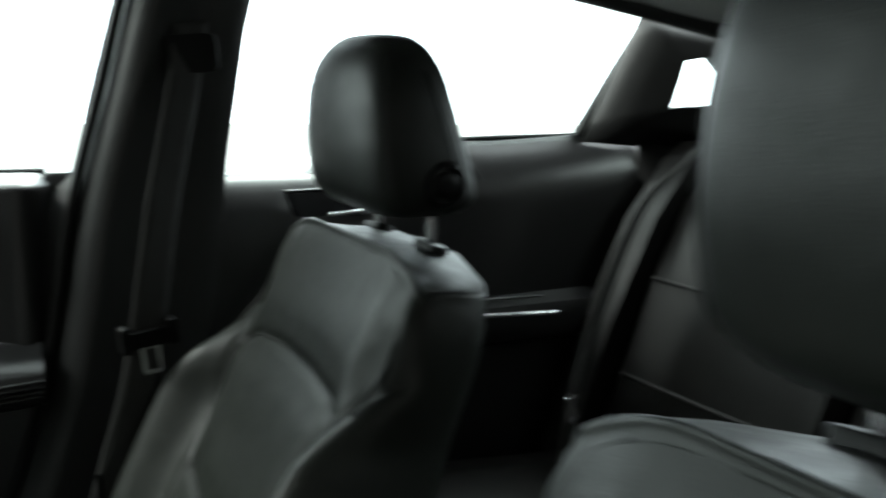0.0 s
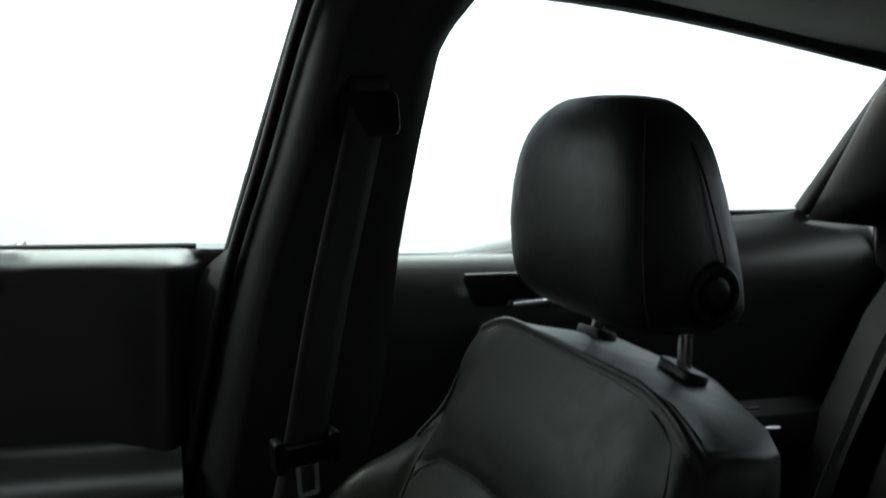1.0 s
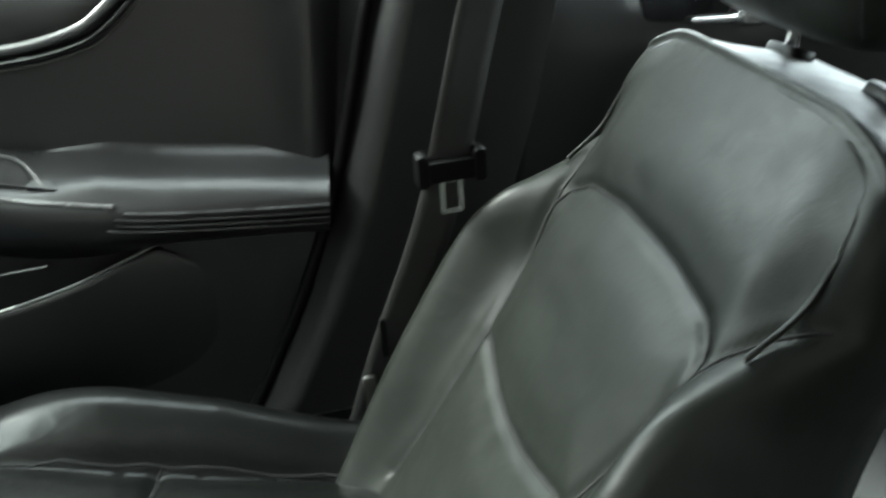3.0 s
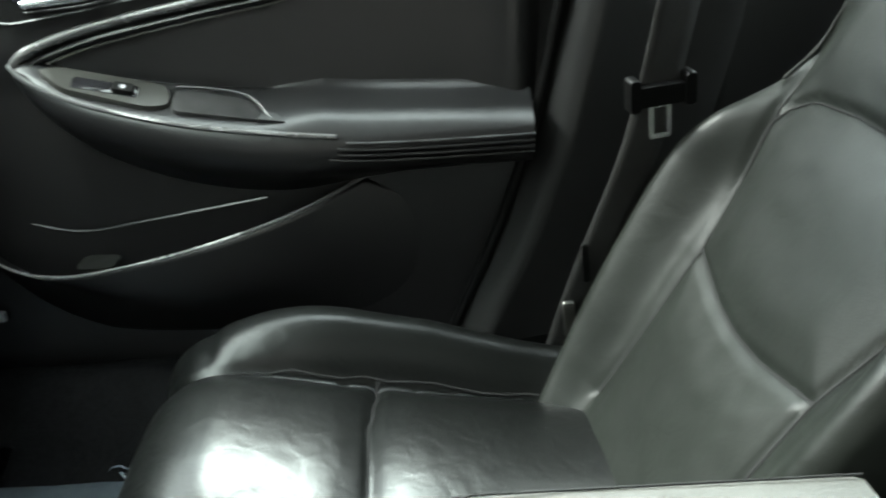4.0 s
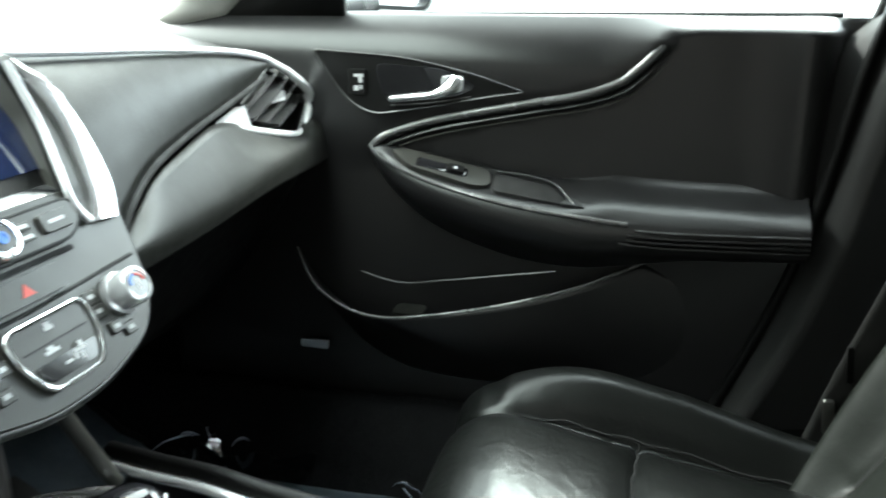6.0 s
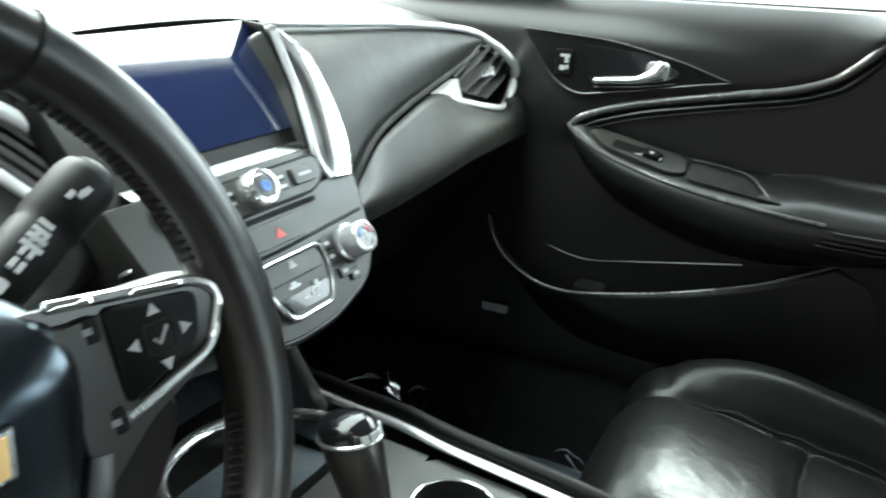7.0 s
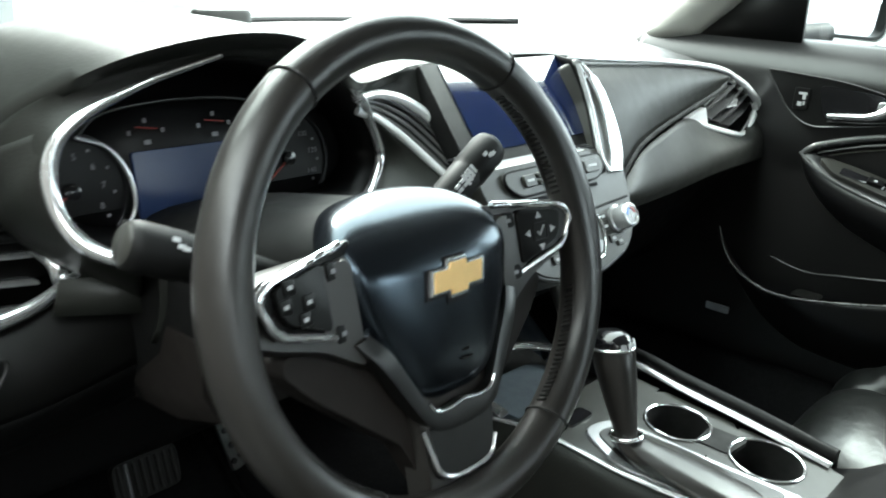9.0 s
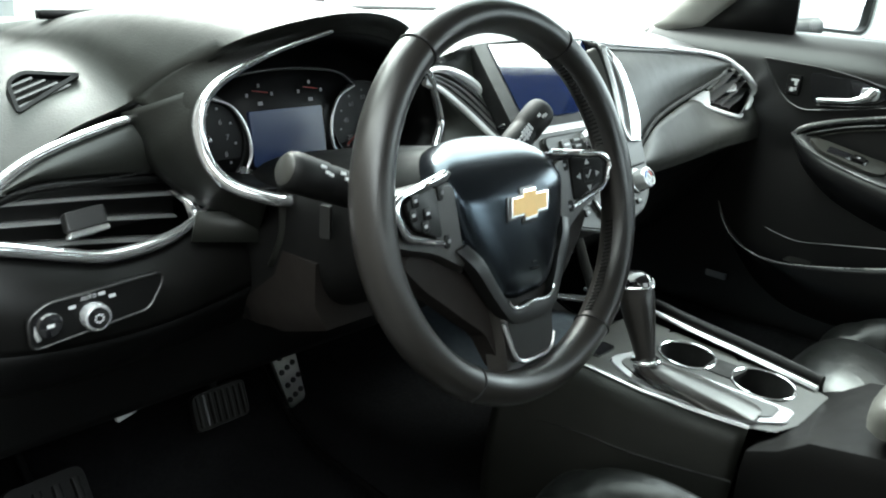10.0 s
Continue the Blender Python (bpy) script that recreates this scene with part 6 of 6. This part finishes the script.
        for v in (0.026, -0.014):
            b = part("side_button", slab(DP, fillet(box_outline(s * 0.086 - 0.006, v - 0.006, s * 0.086 + 0.006, v + 0.006), 0.003), -0.010, -0.007, 0.001), HARD, pd)
            part("button_mark", slab(DP, box_outline(s * 0.086 - 0.002, v - 0.0014, s * 0.086 + 0.002, v + 0.0014), -0.007, -0.0066, 0.0), DIMMARK, b)
    # lower spoke with its dark satin fork
    part("lower_spoke", slab(WP, fillet([(-0.044, -0.050), (0.044, -0.050), (0.036, -0.100), (0.038, -0.160), (-0.038, -0.160), (-0.036, -0.100)], 0.012), -0.046, -0.024, 0.004), RIM, ob, "black lower spoke")
    half = [(0.080, -0.024, -0.020), (0.0677, -0.0415, -0.014), (0.053, -0.066, -0.014), (0.040, -0.0865, -0.014), (0.031, -0.097, -0.014), (0.018, -0.1015, -0.014)]
    fork = [WP.p(-u, v, h) for u, v, h in half] + [WP.p(0.0, -0.1025, -0.014)] + [WP.p(u, v, h) for u, v, h in half[::-1]]
    run = spline(fork, 6)
    mid = WP.p(0.0, 0.0, -0.014)
    inn = [p + (mid - p).normalized() * (0.012 + 0.006 * max(0.0, 1 - abs(p.x + 0.367) / 0.035)) for p in run]
    rows = [[p - WP.w * 0.008 for p in inn], inn, [p.lerp(q, 0.5) + WP.w * 0.0015 for p, q in zip(inn, run)], run, [p - WP.w * 0.014 for p in run]]
    part("fork_trim", loft(rows, closed=False), GREYMETAL, ob, "dark satin fork round the hub", smooth=50)
    part("fork_trim_edge", tube([p + WP.w * 0.001 for p in inn if abs(p.x + 0.367) < 0.034], 0.0015), CHROME, ob)
    # moulded webs between the side spokes and the lower spoke
    for s in (1, -1):
        web = [(0.128, -0.016), (0.070, -0.022), (0.056, -0.045), (0.033, -0.090), (0.018, -0.140), (0.030, -0.142), (0.0455, -0.1058), (0.072, -0.084), (0.111, -0.0507), (0.132, -0.027)]
        part("spoke_web", slab(WP, fillet([(s * u, v) for u, v in web], 0.006), -0.054, -0.034, 0.005), COLUMN, ob, "brown-black web behind the spokes")
    part("plate_edge", tube(spline([WP.p(-0.037, -0.098, -0.0195), WP.p(-0.030, -0.126, -0.0185), WP.p(-0.020, -0.1355, -0.0185), WP.p(0.0, -0.138, -0.0185), WP.p(0.022, -0.1355, -0.0185), WP.p(0.031, -0.122, -0.0185)], 6), 0.0019, n=8), SATIN, ob, "bright lower edge of the spoke plate")
    part("lower_plate", slab(WP, fillet([(-0.036, -0.092), (0.036, -0.092), (0.029, -0.136), (-0.029, -0.136)], 0.006), -0.028, -0.0185, 0.003), GREYMETAL, ob, "dark satin plate on the lower spoke")
    return ob


steering_wheel()


def column():
    ob = thing("steering_column", "black plastic steering column shroud", "steering column")
    secs = []
    for y, z, rx, rz in ((0.045, 0.868, 0.062, 0.050), (0.075, 0.858, 0.075, 0.062), (0.14, 0.835, 0.080, 0.075), (0.22, 0.805, 0.085, 0.090), (0.30, 0.775, 0.090, 0.10)):
        secs.append([V(-0.37 + rx * math.copysign(abs(math.cos(a)) ** 0.6, math.cos(a)), y, z + rz * math.copysign(abs(math.sin(a)) ** 0.7, math.sin(a))) for a in [2 * math.pi * i / 32 for i in range(32)]])
    part("shroud", loft(secs), STALK, ob)
    part("lower_shroud", loft([[V(x, y, z) for x, z in ((-0.455, z0 + 0.03), (-0.44, z0), (-0.30, z0), (-0.285, z0 + 0.03), (-0.285, 0.80), (-0.455, 0.80))] for y, z0 in ((0.17, 0.725), (0.24, 0.70), (0.36, 0.685))]), COLUMN, ob, "brown-black lower column cover")
    part("ignition_plate", slab(Plane((-0.458, 0.15, 0.848), (0.3, -1, 0), (0, 0, 1)), fillet(box_outline(-0.006, -0.016, 0.006, 0.018), 0.003), 0, 0.004), PILLAR, ob)
    for name, label, a, b, s in (("indicator_stalk", "black indicator stalk with white symbols", V(-0.546, 0.098, 0.922), V(-0.425, 0.080, 0.872), -1),
                                 ("wiper_stalk", "black wiper stalk with white symbols", V(-0.193, 0.108, 0.938), V(-0.315, 0.090, 0.872), 1)):
        st = thing(name, label, "stalk", "column stalks")
        d = (b - a)
        pts = [a + d * f for f in (0, 0.02, 0.06, 0.28, 0.30, 0.33, 0.62, 0.66, 0.85, 1.0)]
        part("lever", tube(pts, [0.012, 0.0155, 0.0168, 0.0165, 0.0150, 0.0158, 0.0150, 0.0125, 0.010, 0.009], n=20), STALK, st)
        part("end_cap", tube([a - d * 0.010, a + d * 0.004], [0.0115, 0.0135], n=20), STACK, st)
        ax = d.normalized()
        up = (V(0, -0.8, 0.6) - ax * V(0, -0.8, 0.6).dot(ax)).normalized()
        pl = Plane(a + up * 0.0150, ax * (1 if s < 0 else -1), up.cross(ax * (1 if s < 0 else -1)))
        sg = 1 if s < 0 else -1
        for f in ((0.030, 0.050) if s < 0 else (0.022,)):
            for q in ((-0.006, 0.001, -0.001, 0.004), (0.001, -0.004, 0.006, -0.001), (-0.002, -0.003, 0.003, 0.000)):
                part("symbol", slab(pl, box_outline(sg * f + q[0], q[1], sg * f + q[2], q[3]), 0.0012, 0.0022, 0.0), WHITE, st)
        if s > 0:
            for k in range(4):
                u = -0.046 - 0.0045 * k
                part("symbol", slab(pl, box_outline(u - 0.0014, -0.002 - 0.001 * k, u + 0.0014, 0.006), 0.0012, 0.0022, 0.0), WHITE, st)
            for k in range(3):
                part("symbol", slab(pl, box_outline(-0.074 + 0.0085 * k, -0.003, -0.068 + 0.0085 * k, -0.0005), 0.0, 0.0020, 0.0), WHITE, st)
                part("symbol", slab(pl, box_outline(-0.074 + 0.0085 * k, 0.001, -0.068 + 0.0085 * k, 0.0035), 0.0, 0.0020, 0.0), WHITE, st)
            part("symbol", slab(pl, fillet(box_outline(-0.088, -0.003, -0.080, 0.003), 0.002), 0.0, 0.0016, 0.0), WHITE, st)


column()


# ---- centre console ----
CP = Plane((0.03, 0.0, 0.594), (1, 0, 0), (0, 1, 0.06))


def hole_cell(pl, u0, v0, u1, v1, c, r, n=32):
    """A flat rectangle with a round hole."""
    bm = bmesh.new()
    inner, outer = [], []
    for i in range(n):
        a = 2 * math.pi * (i + 0.5) / n
        du, dv = math.cos(a), math.sin(a)
        inner.append(bm.verts.new(pl.p(c[0] + r * du, c[1] + r * dv)))
        t = min((u1 - c[0]) / du if du > 0 else (u0 - c[0]) / du, (v1 - c[1]) / dv if dv > 0 else (v0 - c[1]) / dv)
        outer.append(bm.verts.new(pl.p(c[0] + t * du, c[1] + t * dv)))
    for i in range(n):
        bm.faces.new((inner[i], inner[(i + 1) % n], outer[(i + 1) % n], outer[i]))
    return bm


def quad(pl, u0, v0, u1, v1, h=0.0):
    bm = bmesh.new()
    bm.faces.new([bm.verts.new(pl.p(u, v, h)) for u, v in box_outline(u0, v0, u1, v1)])
    return bm


def flat(pl, outline):
    bm = bmesh.new()
    bm.faces.new([bm.verts.new(pl.p(u, v)) for u, v in outline])
    return bm


def console():
    ob = thing("centre_console", "black centre console with two cup holders and chrome rails", "centre console")
    cups = (((0.036, 0.012), 0.037), ((0.046, -0.092), 0.039))
    plate = [hole_cell(CP, -0.010, -0.042, 0.090, 0.066, *cups[0]), hole_cell(CP, -0.010, -0.165, 0.090, -0.042, *cups[1]), flat(CP, [(-0.105, 0.066), (-0.104, 0.0), (-0.093, -0.07), (-0.078, -0.118), (-0.055, -0.150), (-0.010, -0.165), (-0.010, 0.066)]), quad(CP, -0.105, 0.066, 0.090, 0.13)]
    part("top_plate", merge(*plate), STACK, ob, "dark satin console plate", smooth=0)
    for c, r in cups:
        cup = part("cup_holder", loft([[CP.p(c[0] + rr * math.cos(2 * math.pi * i / 32), c[1] + rr * math.sin(2 * math.pi * i / 32), h) for i in range(32)] for rr, h in ((r, 0.0), (r * 0.97, -0.03), (r * 0.9, -0.075), (0.002, -0.076))], cap=False), THREAD_SHADE, ob, "deep black cup holder")
        part("cup_ring", tube([CP.p(c[0] + (r + 0.001) * math.cos(2 * math.pi * i / 40), c[1] + (r + 0.001) * math.sin(2 * math.pi * i / 40), 0.001) for i in range(40)], 0.0018, closed=True, n=8), CHROME, cup, "chrome cup ring")
    # thin black slab on the plate in place of a shaded opening
    part("cup_slot", slab(CP, fillet([(0.018, -0.020), (0.060, -0.018), (0.066, -0.062), (0.022, -0.058)], 0.006), -0.004, 0.0015, 0.0), THREAD_SHADE, ob, "flat black slab for the shaded slot between the cup holders")
    # rails
    rr = spline([CP.p(0.150, 0.250, -0.020), CP.p(0.125, 0.18, -0.004), CP.p(0.108, 0.11, 0.008), CP.p(0.100, 0.05, 0.008), CP.p(0.096, -0.05, 0.006), CP.p(0.092, -0.145, 0.002)], 8)
    part("rail", tube(rr, 0.0065, n=10, squash=0.6), SATIN, ob, "satin console rail")
    part("rail_edge", tube([p + V(0.016, 0, 0.004) for p in rr], 0.009, n=10), HARD, ob, "black padded rail edge")
    rl = spline([CP.p(-0.115, 0.20, -0.02), CP.p(-0.108, 0.10, 0.0), CP.p(-0.104, 0.0, 0.002), CP.p(-0.088, -0.08, 0.002), CP.p(-0.074, -0.125, 0.001)], 8)
    part("rail", tube(rl, 0.0040, n=10, squash=0.6), SATIN, ob, "satin console rail")
    # side walls
    for s, top in ((-1, rl), (1, [p + V(0.022, 0, 0) for p in rr])):
        lo = [V(p.x + s * 0.035, p.y, 0.31) for p in top]
        part("side_wall", patch(top, lo, 24, 10, (s * 0.018, 0, 0)), SOFT, ob, "black padded console side", solid=0.004)
        part("wall_seam", tube([p + V(s * 0.026, 0, -0.085 + 0.1 * (0.1 - p.y)) for p in top], 0.0016, n=6), THREAD_SHADE, ob)
    # storage box below the armrest
    bx = part("storage_box", loft([[V(x, y, z) for x, z in ((-0.075, 0.31), (-0.080, zt - 0.02), (-0.070, zt), (0.140, zt), (0.150, zt - 0.02), (0.145, 0.31))] for y, zt in ((-0.135, 0.572), (-0.17, 0.588), (-0.20, 0.612), (-0.30, 0.632), (-0.56, 0.64))]), HARD, ob, "black storage box")
    # silver tray round the gear lever
    fr = fillet([(-0.068, 0.078), (-0.100, 0.010), (-0.072, -0.112), (-0.030, -0.152), (0.008, -0.150), (-0.006, -0.050), (-0.018, 0.065)], [0.02, 0.03, 0.02, 0.01, 0.008, 0.03, 0.02])
    part("gear_tray", slab(CP, fr, -0.004, 0.003, 0.002), SATIN, ob, "bright satin tray round the gear lever")
    part("tray_inset", slab(CP, [(u * 0.80 - 0.009, v * 0.86 - 0.005) for u, v in fr], 0.003, 0.0045, 0.001), RIM, ob)
    # front bin
    part("front_bin", patch([(-0.08, 0.12, 0.598), (0.13, 0.12, 0.598)], [(-0.07, 0.32, 0.585), (0.14, 0.32, 0.585)], 8, 6, (0, 0, -0.035)), HARD, ob, "open front bin", solid=0.004)
    arch = spline([(-0.075, 0.16, 0.598), (-0.062, 0.22, 0.598), (-0.03, 0.262, 0.598), (0.03, 0.278, 0.598), (0.085, 0.262, 0.598), (0.118, 0.22, 0.598), (0.13, 0.16, 0.600)], 8)
    part("bin_arch", tube(arch, 0.0075, n=10, squash=0.7), CHROME, ob, "chrome arch round the front bin")
    part("bin_mat", slab(Plane((0.03, 0.19, 0.572), (1, 0, 0), (0, 1, 0)), fillet(box_outline(-0.07, -0.06, 0.07, 0.06), 0.025), -0.01, 0.004), MATRUB, ob)
    part("pillar_strut", tube([V(0.108, 0.235, 0.70), V(0.124, 0.226, 0.655), V(0.148, 0.212, 0.592)], [0.008, 0.008, 0.008]), STACK, ob, "grey strut beside the bin")
    part("key_slot", slab(CP, fillet(box_outline(-0.075, 0.085, -0.03, 0.105), 0.006), 0, 0.003), GLOSS, ob)


console()


def gear_lever():
    ob = thing("gear_lever", "black automatic gear lever with glossy knob and leather boot", "gear lever")
    top, base = V(-0.036, 0.052, 0.712), V(-0.046, 0.016, 0.622)
    ax = (top - base).normalized()
    pl = Plane(base, (1, 0, 0), V(0, 1, 0) - ax * ax.y)
    secs = []
    for f, a, b in ((0.0, 0.0105, 0.0125), (0.2, 0.0125, 0.0150), (0.5, 0.0160, 0.0200), (0.75, 0.0185, 0.0230), (0.92, 0.0198, 0.0245), (1.0, 0.0185, 0.0230)):
        o = base.lerp(top, f)
        secs.append([o + V(a * math.cos(t), b * math.sin(t), -0.2 * b * math.sin(t)) for t in [2 * math.pi * i / 24 for i in range(24)]])
    part("grip", loft(secs), RIM, ob, "black leather grip")
    secs = []
    for h, k in ((0.0, 1.04), (0.006, 1.02), (0.012, 0.88), (0.016, 0.6), (0.0175, 0.2)):
        o = top + ax * h
        secs.append([o + V(0.0193 * k * math.cos(t), 0.0240 * k * math.sin(t), -0.2 * 0.024 * k * math.sin(t)) for t in [2 * math.pi * i / 24 for i in range(24)]])
    part("knob_cap", loft(secs), GLOSS, ob, "glossy black knob cap")
    ring = [top - ax * 0.001 + V(0.0200 * math.cos(t), 0.0248 * math.sin(t), -0.2 * 0.0248 * math.sin(t)) for t in [2 * math.pi * i / 32 for i in range(32)]]
    part("knob_ring", tube(ring, 0.0018, closed=True, n=8), CHROME, ob)
    for k in range(4):
        t = math.radians(-120 + 22 * k)
        o = top + ax * 0.003 + V(0.0203 * math.cos(t), 0.0251 * math.sin(t), -0.2 * 0.0251 * math.sin(t))
        part("gear_mark", slab(Plane(o, (-math.sin(t), math.cos(t), 0), ax), box_outline(-0.003, -0.003, 0.003, 0.003), -0.001, 0.0006, 0.0), WHITE, ob)
    ring = [base + V(0.0150 * math.cos(t), 0.0172 * math.sin(t), -0.2 * 0.017 * math.sin(t)) for t in [2 * math.pi * i / 32 for i in range(32)]]
    part("collar", tube(ring, 0.0026, closed=True, n=8), CHROME, ob, "chrome collar")
    secs = []
    for f, a, b, z in ((0, 0.0145, 0.0165, 0.622), (0.12, 0.019, 0.024, 0.617), (0.25, 0.0235, 0.033, 0.613), (0.45, 0.029, 0.048, 0.608), (0.7, 0.034, 0.063, 0.602), (1.0, 0.037, 0.080, 0.594)):
        o = base.lerp(V(-0.020, -0.048, 0.592), f)
        secs.append([V(o.x + a * math.cos(t) * (1 + 0.07 * math.sin(7 * t + 2 * f)), o.y + b * math.sin(t) * (1 + 0.04 * math.cos(6 * t)), z) for t in [2 * math.pi * i / 40 for i in range(40)]])
    part("boot", loft(secs), RIM, ob, "folded leather boot")


gear_lever()


def armrest_lid():
    ob = thing("armrest", "leather centre armrest lid, greyed for light from above, with double stitching", "armrest")
    secs = []
    for y, h, z in ((-0.240, 0.050, 0.660), (-0.246, 0.072, 0.669), (-0.260, 0.085, 0.679), (-0.290, 0.091, 0.686), (-0.40, 0.093, 0.692), (-0.56, 0.093, 0.694)):
        zl = 0.640
        secs.append([V(0.022 + h * 1.03 * u, y, zz + 0.004) for u, zz in ((-0.97, zl), (-1.0, (zl + z) / 2), (-0.96, z - 0.008), (-0.85, z - 0.001), (-0.4, z + 0.003), (0.4, z + 0.003), (0.85, z - 0.001), (0.96, z - 0.008), (1.0, (zl + z) / 2), (0.97, zl))])
    lid = part("lid", loft(secs), LIT_LEATHER, ob, smooth=50)
    for d in (0.0, 0.010):
        part("stitch_line", tube([V(-0.062, -0.56, 0.6985), V(-0.060, -0.34, 0.6945), V(-0.054 + d, -0.280 - d, 0.6885), V(0.022, -0.274 - d, 0.6900), V(0.098 - d, -0.280 - d, 0.6885), V(0.104, -0.34, 0.6945), V(0.106, -0.56, 0.6985)], 0.0009, n=6), THREAD_SHADE, lid)
    part("latch_tab", slab(Plane((0.022, -0.238, 0.652), (1, 0, 0), (0, -0.3, 1)), fillet(box_outline(-0.03, -0.01, 0.03, 0.008), 0.005), 0, 0.004), HARD, ob)


armrest_lid()


# ---- footwells ----
def pedals():
    br = thing("brake_pedal", "ribbed black rubber brake pedal", "pedal", "pedals")
    pl = Plane((-0.316, 0.560, 0.428), (0.99, 0, -0.03), (-0.03, 0.45, 0.89))
    pad = part("pad", slab(pl, fillet([(-0.050, -0.030), (0.044, -0.026), (0.050, 0.030), (-0.044, 0.026)], 0.012), -0.012, 0.0), RUBBER, br)
    for k in range(8):
        u = -0.038 + 0.0108 * k
        part("rib", tube([pl.p(u - 0.002, -0.023, 0.001), pl.p(u + 0.002, 0.023, 0.001)], 0.0026, n=6), GREYMETAL if k == 1 else RUBBER, pad)
    part("arm", tube([pl.p(0.0, 0.01, -0.015), V(-0.30, 0.64, 0.52), V(-0.29, 0.66, 0.68)], 0.008), HARD, br)
    ac = thing("accelerator_pedal", "steel accelerator pedal with round rubber studs", "pedal", "pedals")
    pl = Plane((-0.158, 0.600, 0.406), (0.97, 0.05, 0.10), (-0.06, 0.40, 0.91))
    pad = part("pad", slab(pl, fillet([(-0.016, -0.052), (0.020, -0.046), (0.028, 0.050), (-0.024, 0.056)], 0.008), -0.008, 0.0), STEEL, ac, "brushed steel pedal plate")
    for k in range(4):
        for j in range(3):
            part("stud", turned(pl, (-0.012 + 0.013 * j + (0.004 if k % 2 else 0), -0.036 + 0.024 * k + 0.004 * j), [(0.0048, 0.0), (0.0044, 0.003), (0.001, 0.0034)], 12), THREAD_SHADE, pad)
    part("arm", tube([pl.p(0.0, 0.03, -0.01), V(-0.165, 0.70, 0.56)], 0.008), HARD, ac)
    fr = thing("foot_rest", "ribbed dark foot rest beside the pedals", "foot rest")
    pl = Plane((-0.60, 0.46, 0.37), (1, 0, 0), (0, 0.6, 0.8))
    part("plate", slab(pl, fillet(box_outline(-0.05, -0.09, 0.05, 0.10), 0.015), -0.02, 0.0), FOOTRUB, fr)
    for k in range(4):
        part("rib", tube([pl.p(-0.036 + 0.024 * k, -0.08, 0.0), pl.p(-0.036 + 0.024 * k, 0.085, 0.0)], 0.006, n=8), FOOTRUB, fr)
    tag = thing("release_lever", "small pale bonnet release lever under the dash", "lever")
    part("lever", slab(Plane((-0.505, 0.48, 0.52), (0.95, 0, 0.25), (-0.2, 0.3, 0.9)), fillet(box_outline(-0.014, -0.004, 0.014, 0.004), 0.003), -0.003, 0.003), WHITE, tag)


def floor_mats():
    for x0, x1, label in ((-0.58, -0.18, "black ribbed floor mat in the driver's footwell"), (0.19, 0.60, "black floor mat in the passenger footwell")):
        ob = thing("floor_mat", label, "floor mat", "floor mats")
        rows = [[V(x0 + (x1 - x0) * i / 12, y, z + 0.004 * math.sin(i * 1.7 + y * 9)) for i in range(13)] for y, z in ((-0.06, 0.312), (0.1, 0.308), (0.3, 0.306), (0.48, 0.314), (0.56, 0.335), (0.70, 0.44))]
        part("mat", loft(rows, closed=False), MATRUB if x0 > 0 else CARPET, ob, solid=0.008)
        out = [p + V(0, 0, 0.006) for p in rows[0]] + [r[-1] + V(0, 0, 0.006) for r in rows[1:]] + [p + V(0, 0, 0.006) for p in rows[-1][::-1]] + [r[0] + V(0, 0, 0.006) for r in rows[::-1][1:-1]]
        part("binding", tube(out, 0.006, closed=True), HARD, ob)
    film = thing("protective_film", "crumpled clear plastic film on the passenger floor", "plastic film")
    rows = []
    for j in range(22):
        row = []
        for i in range(28):
            x, y = 0.42 + 0.22 * i / 27, 0.22 + 0.25 * j / 21
            h = 0.012 * abs(noise.noise(V(x * 14, y * 14, 3))) + 0.05 * max(0, noise.noise(V(x * 22, y * 16, 9)) - 0.05)
            row.append(V(x, y, 0.328 + h))
        rows.append(row)
    part("sheet", loft(rows, closed=False), FILM, film, smooth=20)
    rng = random.Random(4)
    # small whitish slivers placed as the film's glints
    for x, y, ln, wd, ang in ((0.590, 0.455, 0.085, 0.010, 2.5), (0.612, 0.440, 0.040, 0.014, 1.9), (0.622, 0.402, 0.035, 0.008, 0.4), (0.634, 0.388, 0.028, 0.007, 1.2),
                              (0.614, 0.350, 0.036, 0.016, 2.0), (0.565, 0.062, 0.050, 0.007, 1.4), (0.548, 0.050, 0.045, 0.006, 0.8)):
        line = []
        for k in range(9):
            f = k / 8 - 0.5
            bend = 0.012 * math.cos(math.pi * f)
            line.append(V(x + ln * f * math.cos(ang) - bend * math.sin(ang), y + ln * f * math.sin(ang) + bend * math.cos(ang), 0.338 + 0.020 * math.cos(math.pi * f) + rng.uniform(-0.002, 0.002)))
        rows = [[p + V(-wd * 0.6 * g, -wd * 0.3 * g, wd * 0.7 * g) * math.cos(math.pi * (k / 8 - 0.5)) for g in (-0.5, 0, 0.5)] for k, p in enumerate(line)]
        part("fold", loft(rows, closed=False), FILM_GLINT, film, "whitish fold that stands for a glint on the film", solid=0.0008, smooth=30)


pedals()
floor_mats()
